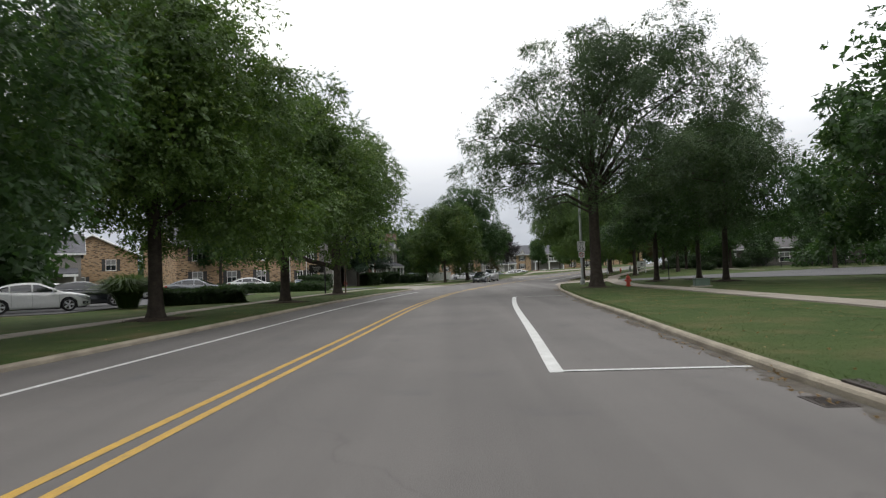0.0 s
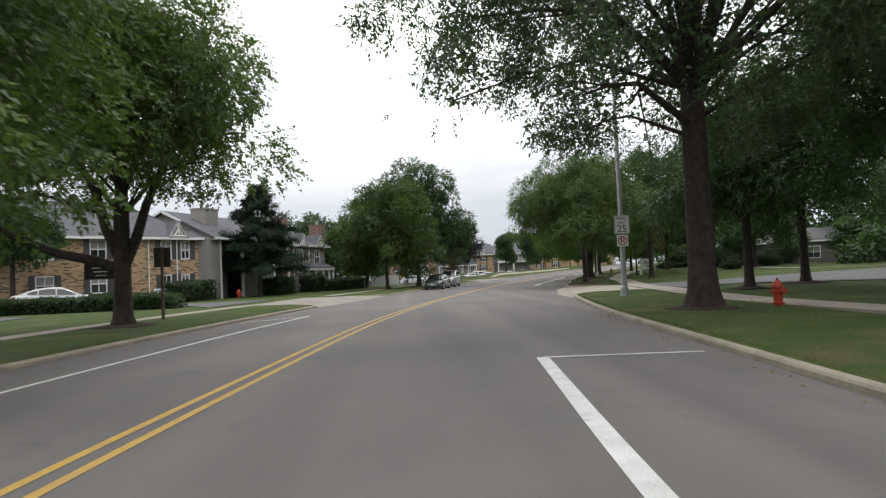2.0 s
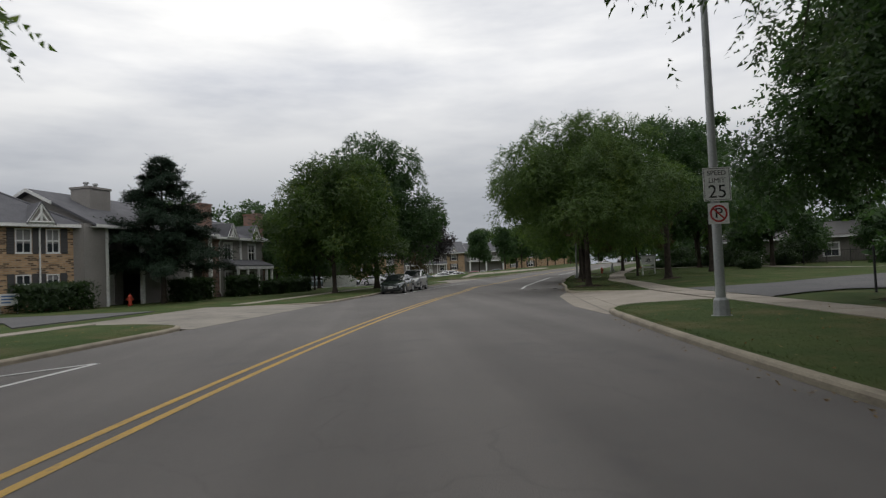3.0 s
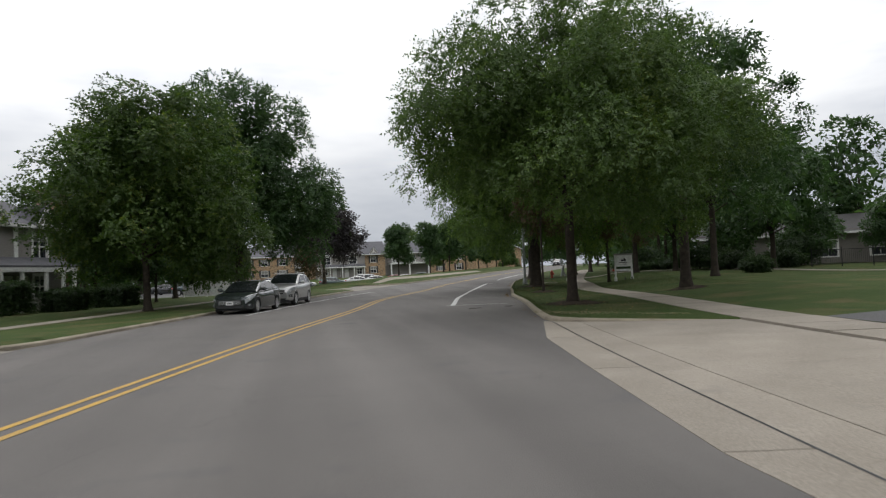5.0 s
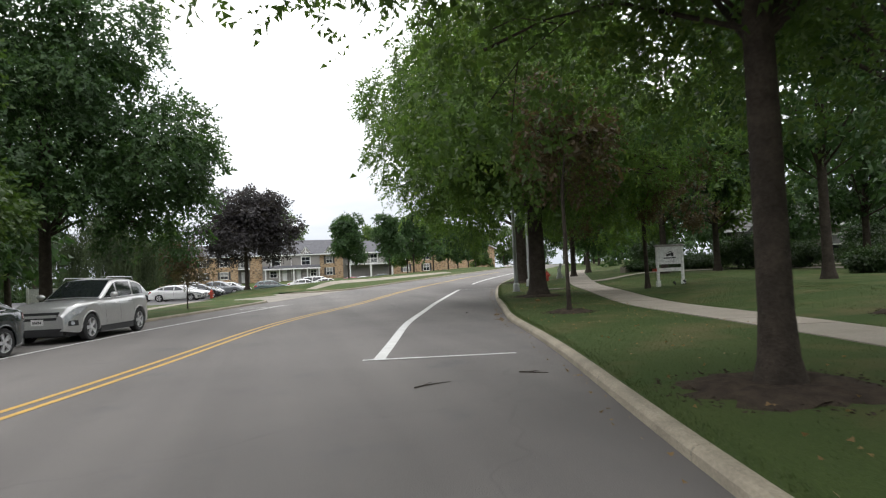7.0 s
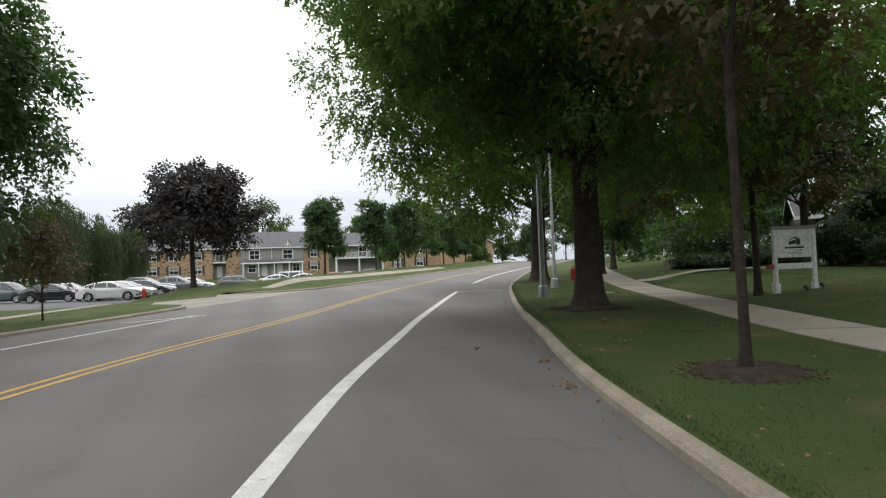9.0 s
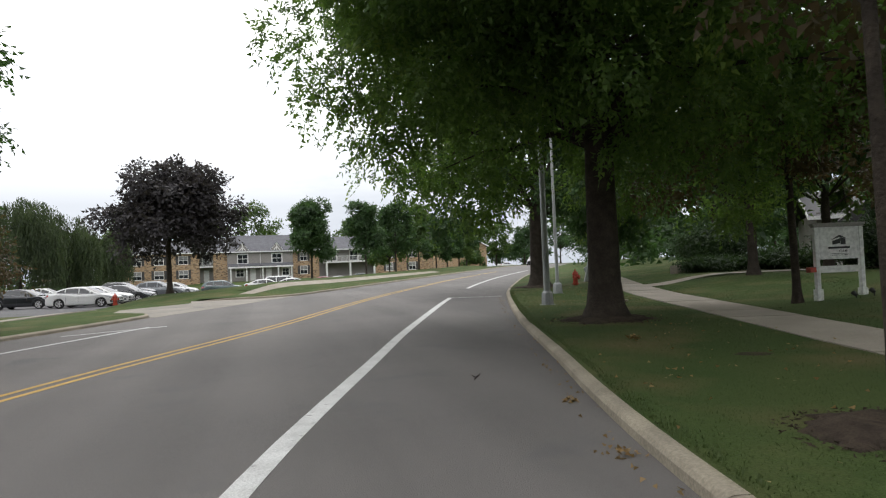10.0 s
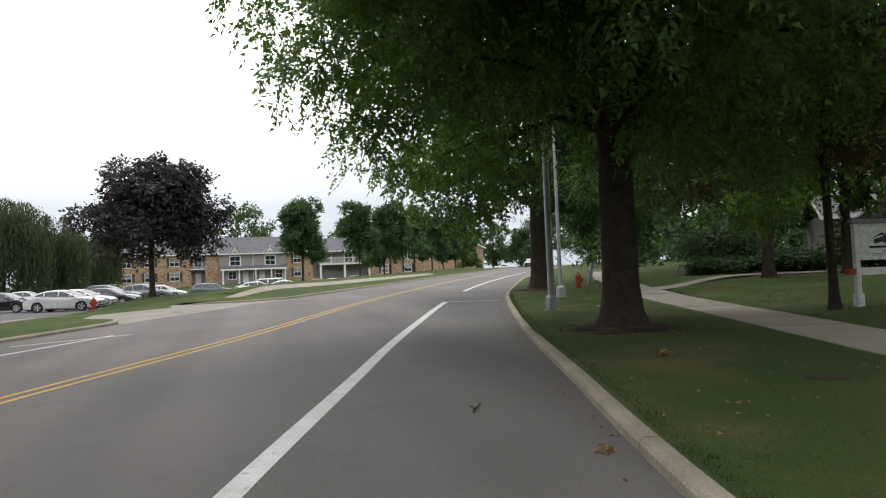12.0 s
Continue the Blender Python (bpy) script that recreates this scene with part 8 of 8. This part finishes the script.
scatter_blades("grass", [(4, 55, RIGHT_KERB, 1, 0.15, 4.6, 55000), (71.5, 110, RIGHT_KERB, 1, 0.15, 4.0, 90000), (80, 112, R_SIDE, 1, 1.5, 7.0, 30000), (8, 54, LEFT_KERB, -1, 0.15, 3.6, 25000)], 9, 0.030, 0.005)


def scatter_leaves(name, regions, seed, size):
    rng = np.random.default_rng(seed)
    P = []
    for y0, y1, table, side, a, b, n, on_road in regions:
        s = rng.uniform(s_at(y0), s_at(y1), n)
        yv = np.interp(s, np.arange(len(PATH)), PATH[:, 1])
        d = side * (np.interp(yv, [p for p, _ in table], [q for _, q in table]) + a + (b - a) * rng.random(n))
        k = np.arange(len(PATH))
        x = np.interp(s, k, PATH[:, 0]) + d * np.interp(s, k, NORM[:, 0])
        y = np.interp(s, k, PATH[:, 1]) + d * np.interp(s, k, NORM[:, 1])
        P.append(np.c_[x, y, (rise(x, y) if on_road else lawn(x, y, d) + 0.035) + 0.012])
    P = np.concatenate(P)
    n = len(P)
    ax = unit(np.c_[rng.normal(size=(n, 2)), rng.normal(size=n) * 0.25])
    co = leaf_blades(rng, P, ax, size, size * 0.33, 0.0)
    ob = new(name, quick_mesh(name, co, np.arange(len(co)).reshape(-1, 3), M_DRY))
    return tagged(ob, "dry fallen leaves along the verge", "fallen leaves", kind="stuff")


def straw(x, y, rx_, ry_, turn, n, seed):
    """Pale dry clippings lying on the grass."""
    rng = np.random.default_rng(seed)
    a, q = rng.uniform(0, 2 * math.pi, n), np.sqrt(rng.random(n)) * (0.7 + 0.5 * rng.random(n))
    px, py = q * rx_ * np.cos(a), q * ry_ * np.sin(a)
    wx, wy = x + px * math.cos(turn) - py * math.sin(turn), y + px * math.sin(turn) + py * math.cos(turn)
    p = np.c_[wx, wy, lawn(wx, wy) + 0.02 + 0.03 * rng.random(n)]
    co = leaf_blades(rng, p, unit(np.c_[rng.normal(size=(n, 2)), rng.normal(size=n) * 0.2]), 0.11, 0.006, 0.0)
    ob = new("straw", quick_mesh("straw", co, np.arange(len(co)).reshape(-1, 3), M_STRAW))
    return tagged(ob, "pale dry grass clippings on the verge corner", "straw", kind="stuff")


def litter(x, y, r, n, seed, size=0.055, long=1.0, on_road=True, label="small heap of dry brown leaves against the kerb"):
    """A loose heap of dry leaves."""
    rng = np.random.default_rng(seed)
    a, q = rng.uniform(0, 2 * math.pi, n), np.abs(rng.normal(size=n)) * 0.5 * r
    px, py = x + q * np.cos(a), y + q * np.sin(a) * long
    z = (rise(px, py) if on_road else lawn(px, py) + 0.03) + 0.012 + 0.05 * rng.random(n) * np.exp(-(q / r) ** 2 * 3)
    co = leaf_blades(rng, np.c_[px, py, z], unit(np.c_[rng.normal(size=(n, 2)), rng.normal(size=n) * 0.35]), size, size * 0.4, 0.0)
    ob = new("leaf_litter", quick_mesh("leaf_litter", co, np.arange(len(co)).reshape(-1, 3), M_DRY))
    return tagged(ob, label, "leaf litter", kind="stuff")


def twig(x, y, turn, ln, seed):
    """A dead forked twig lying on the asphalt."""
    rr = random.Random(seed)
    p = [(ln * (f - 0.5), rr.uniform(-0.05, 0.05) * ln, 0.012) for f in (0, 0.3, 0.62, 1.0)]
    root = thing("twig", pose(x, y, float(rise(x, y)), 0, 0, turn), "dead forked twig lying on the road", "twig", "twigs on the road")
    part("stem", Geo().tube(p, [0.010, 0.009, 0.007, 0.004], 6), M_BARK, root)
    part("side_shoot", Geo().tube([p[1], (p[1][0] + ln * 0.2, p[1][1] + ln * 0.13, 0.02), (p[1][0] + ln * 0.34, p[1][1] + ln * 0.2, 0.014)], [0.009, 0.006, 0.003], 5), M_BARK, root)


twig(12.25, 76.5, 20, 0.55, 1), twig(13.7, 76.7, -35, 0.40, 2), twig(16.6, 89.1, 60, 0.45, 3)
litter(4.0, 8.0, 0.35, 60, 31, long=2.2)
litter(16.45, 85.4, 0.20, 32, 32, 0.045, long=1.4)
litter(16.95, 87.2, 0.12, 18, 33)
litter(19.6, 90.2, 0.16, 26, 34, 0.07, on_road=False, label="few yellow leaves lying on the shaded grass")
def gutter_dirt(y0, y1, seed):
    """A ragged film of washed-in soil on the asphalt along the kerb."""
    rng = np.random.default_rng(seed)
    ks = np.arange(s_at(y0), s_at(y1), 0.12)
    wave = np.interp(np.arange(len(ks)), np.arange(0, len(ks) + 6, 6), rng.uniform(0.03, 0.42, len(np.arange(0, len(ks) + 6, 6))) ** 1.3)
    co = []
    for k, w in zip(ks, wave * rng.uniform(0.7, 1.3, len(ks))):
        e = lerp(y_at(k), RIGHT_KERB)
        for d, z in ((e - 0.012, 0.012), (e - w * 0.5, 0.008), (e - w - 0.03, 0.003)):
            x, y = off(k, d)
            co.append((x, y, float(rise(x, y)) + z))
    fs = [(3 * i + j, 3 * i + j + 1, 3 * i + j + 4, 3 * i + j + 3) for i in range(len(ks) - 1) for j in range(2)]
    ob = new("gutter_dirt", quick_mesh("gutter_dirt", co, fs, M_DIRT, True))
    return tagged(ob, "brown soil and grit washed along the kerb", "dirt", kind="structure")


gutter_dirt(5.0, 30.0, 41)
straw(12.9, 70.0, 1.0, 0.45, radians(-60), 200, 21)
straw(13.45, 69.2, 1.1, 0.45, radians(-48), 220, 22)
straw(14.6, 67.7, 0.7, 0.15, radians(-45), 140, 23)
scatter_leaves("fallen_leaves", [(4, 54, RIGHT_KERB, 1, 0.2, 5.0, 420, False), (72, 110, RIGHT_KERB, 1, 0.2, 4.0, 420, False), (4, 54, RIGHT_KERB, 1, -0.35, -0.03, 300, True), (72, 108, RIGHT_KERB, 1, -0.3, -0.03, 160, True), (8, 54, LEFT_KERB, -1, 0.2, 4.0, 160, False)], 10, 0.052)
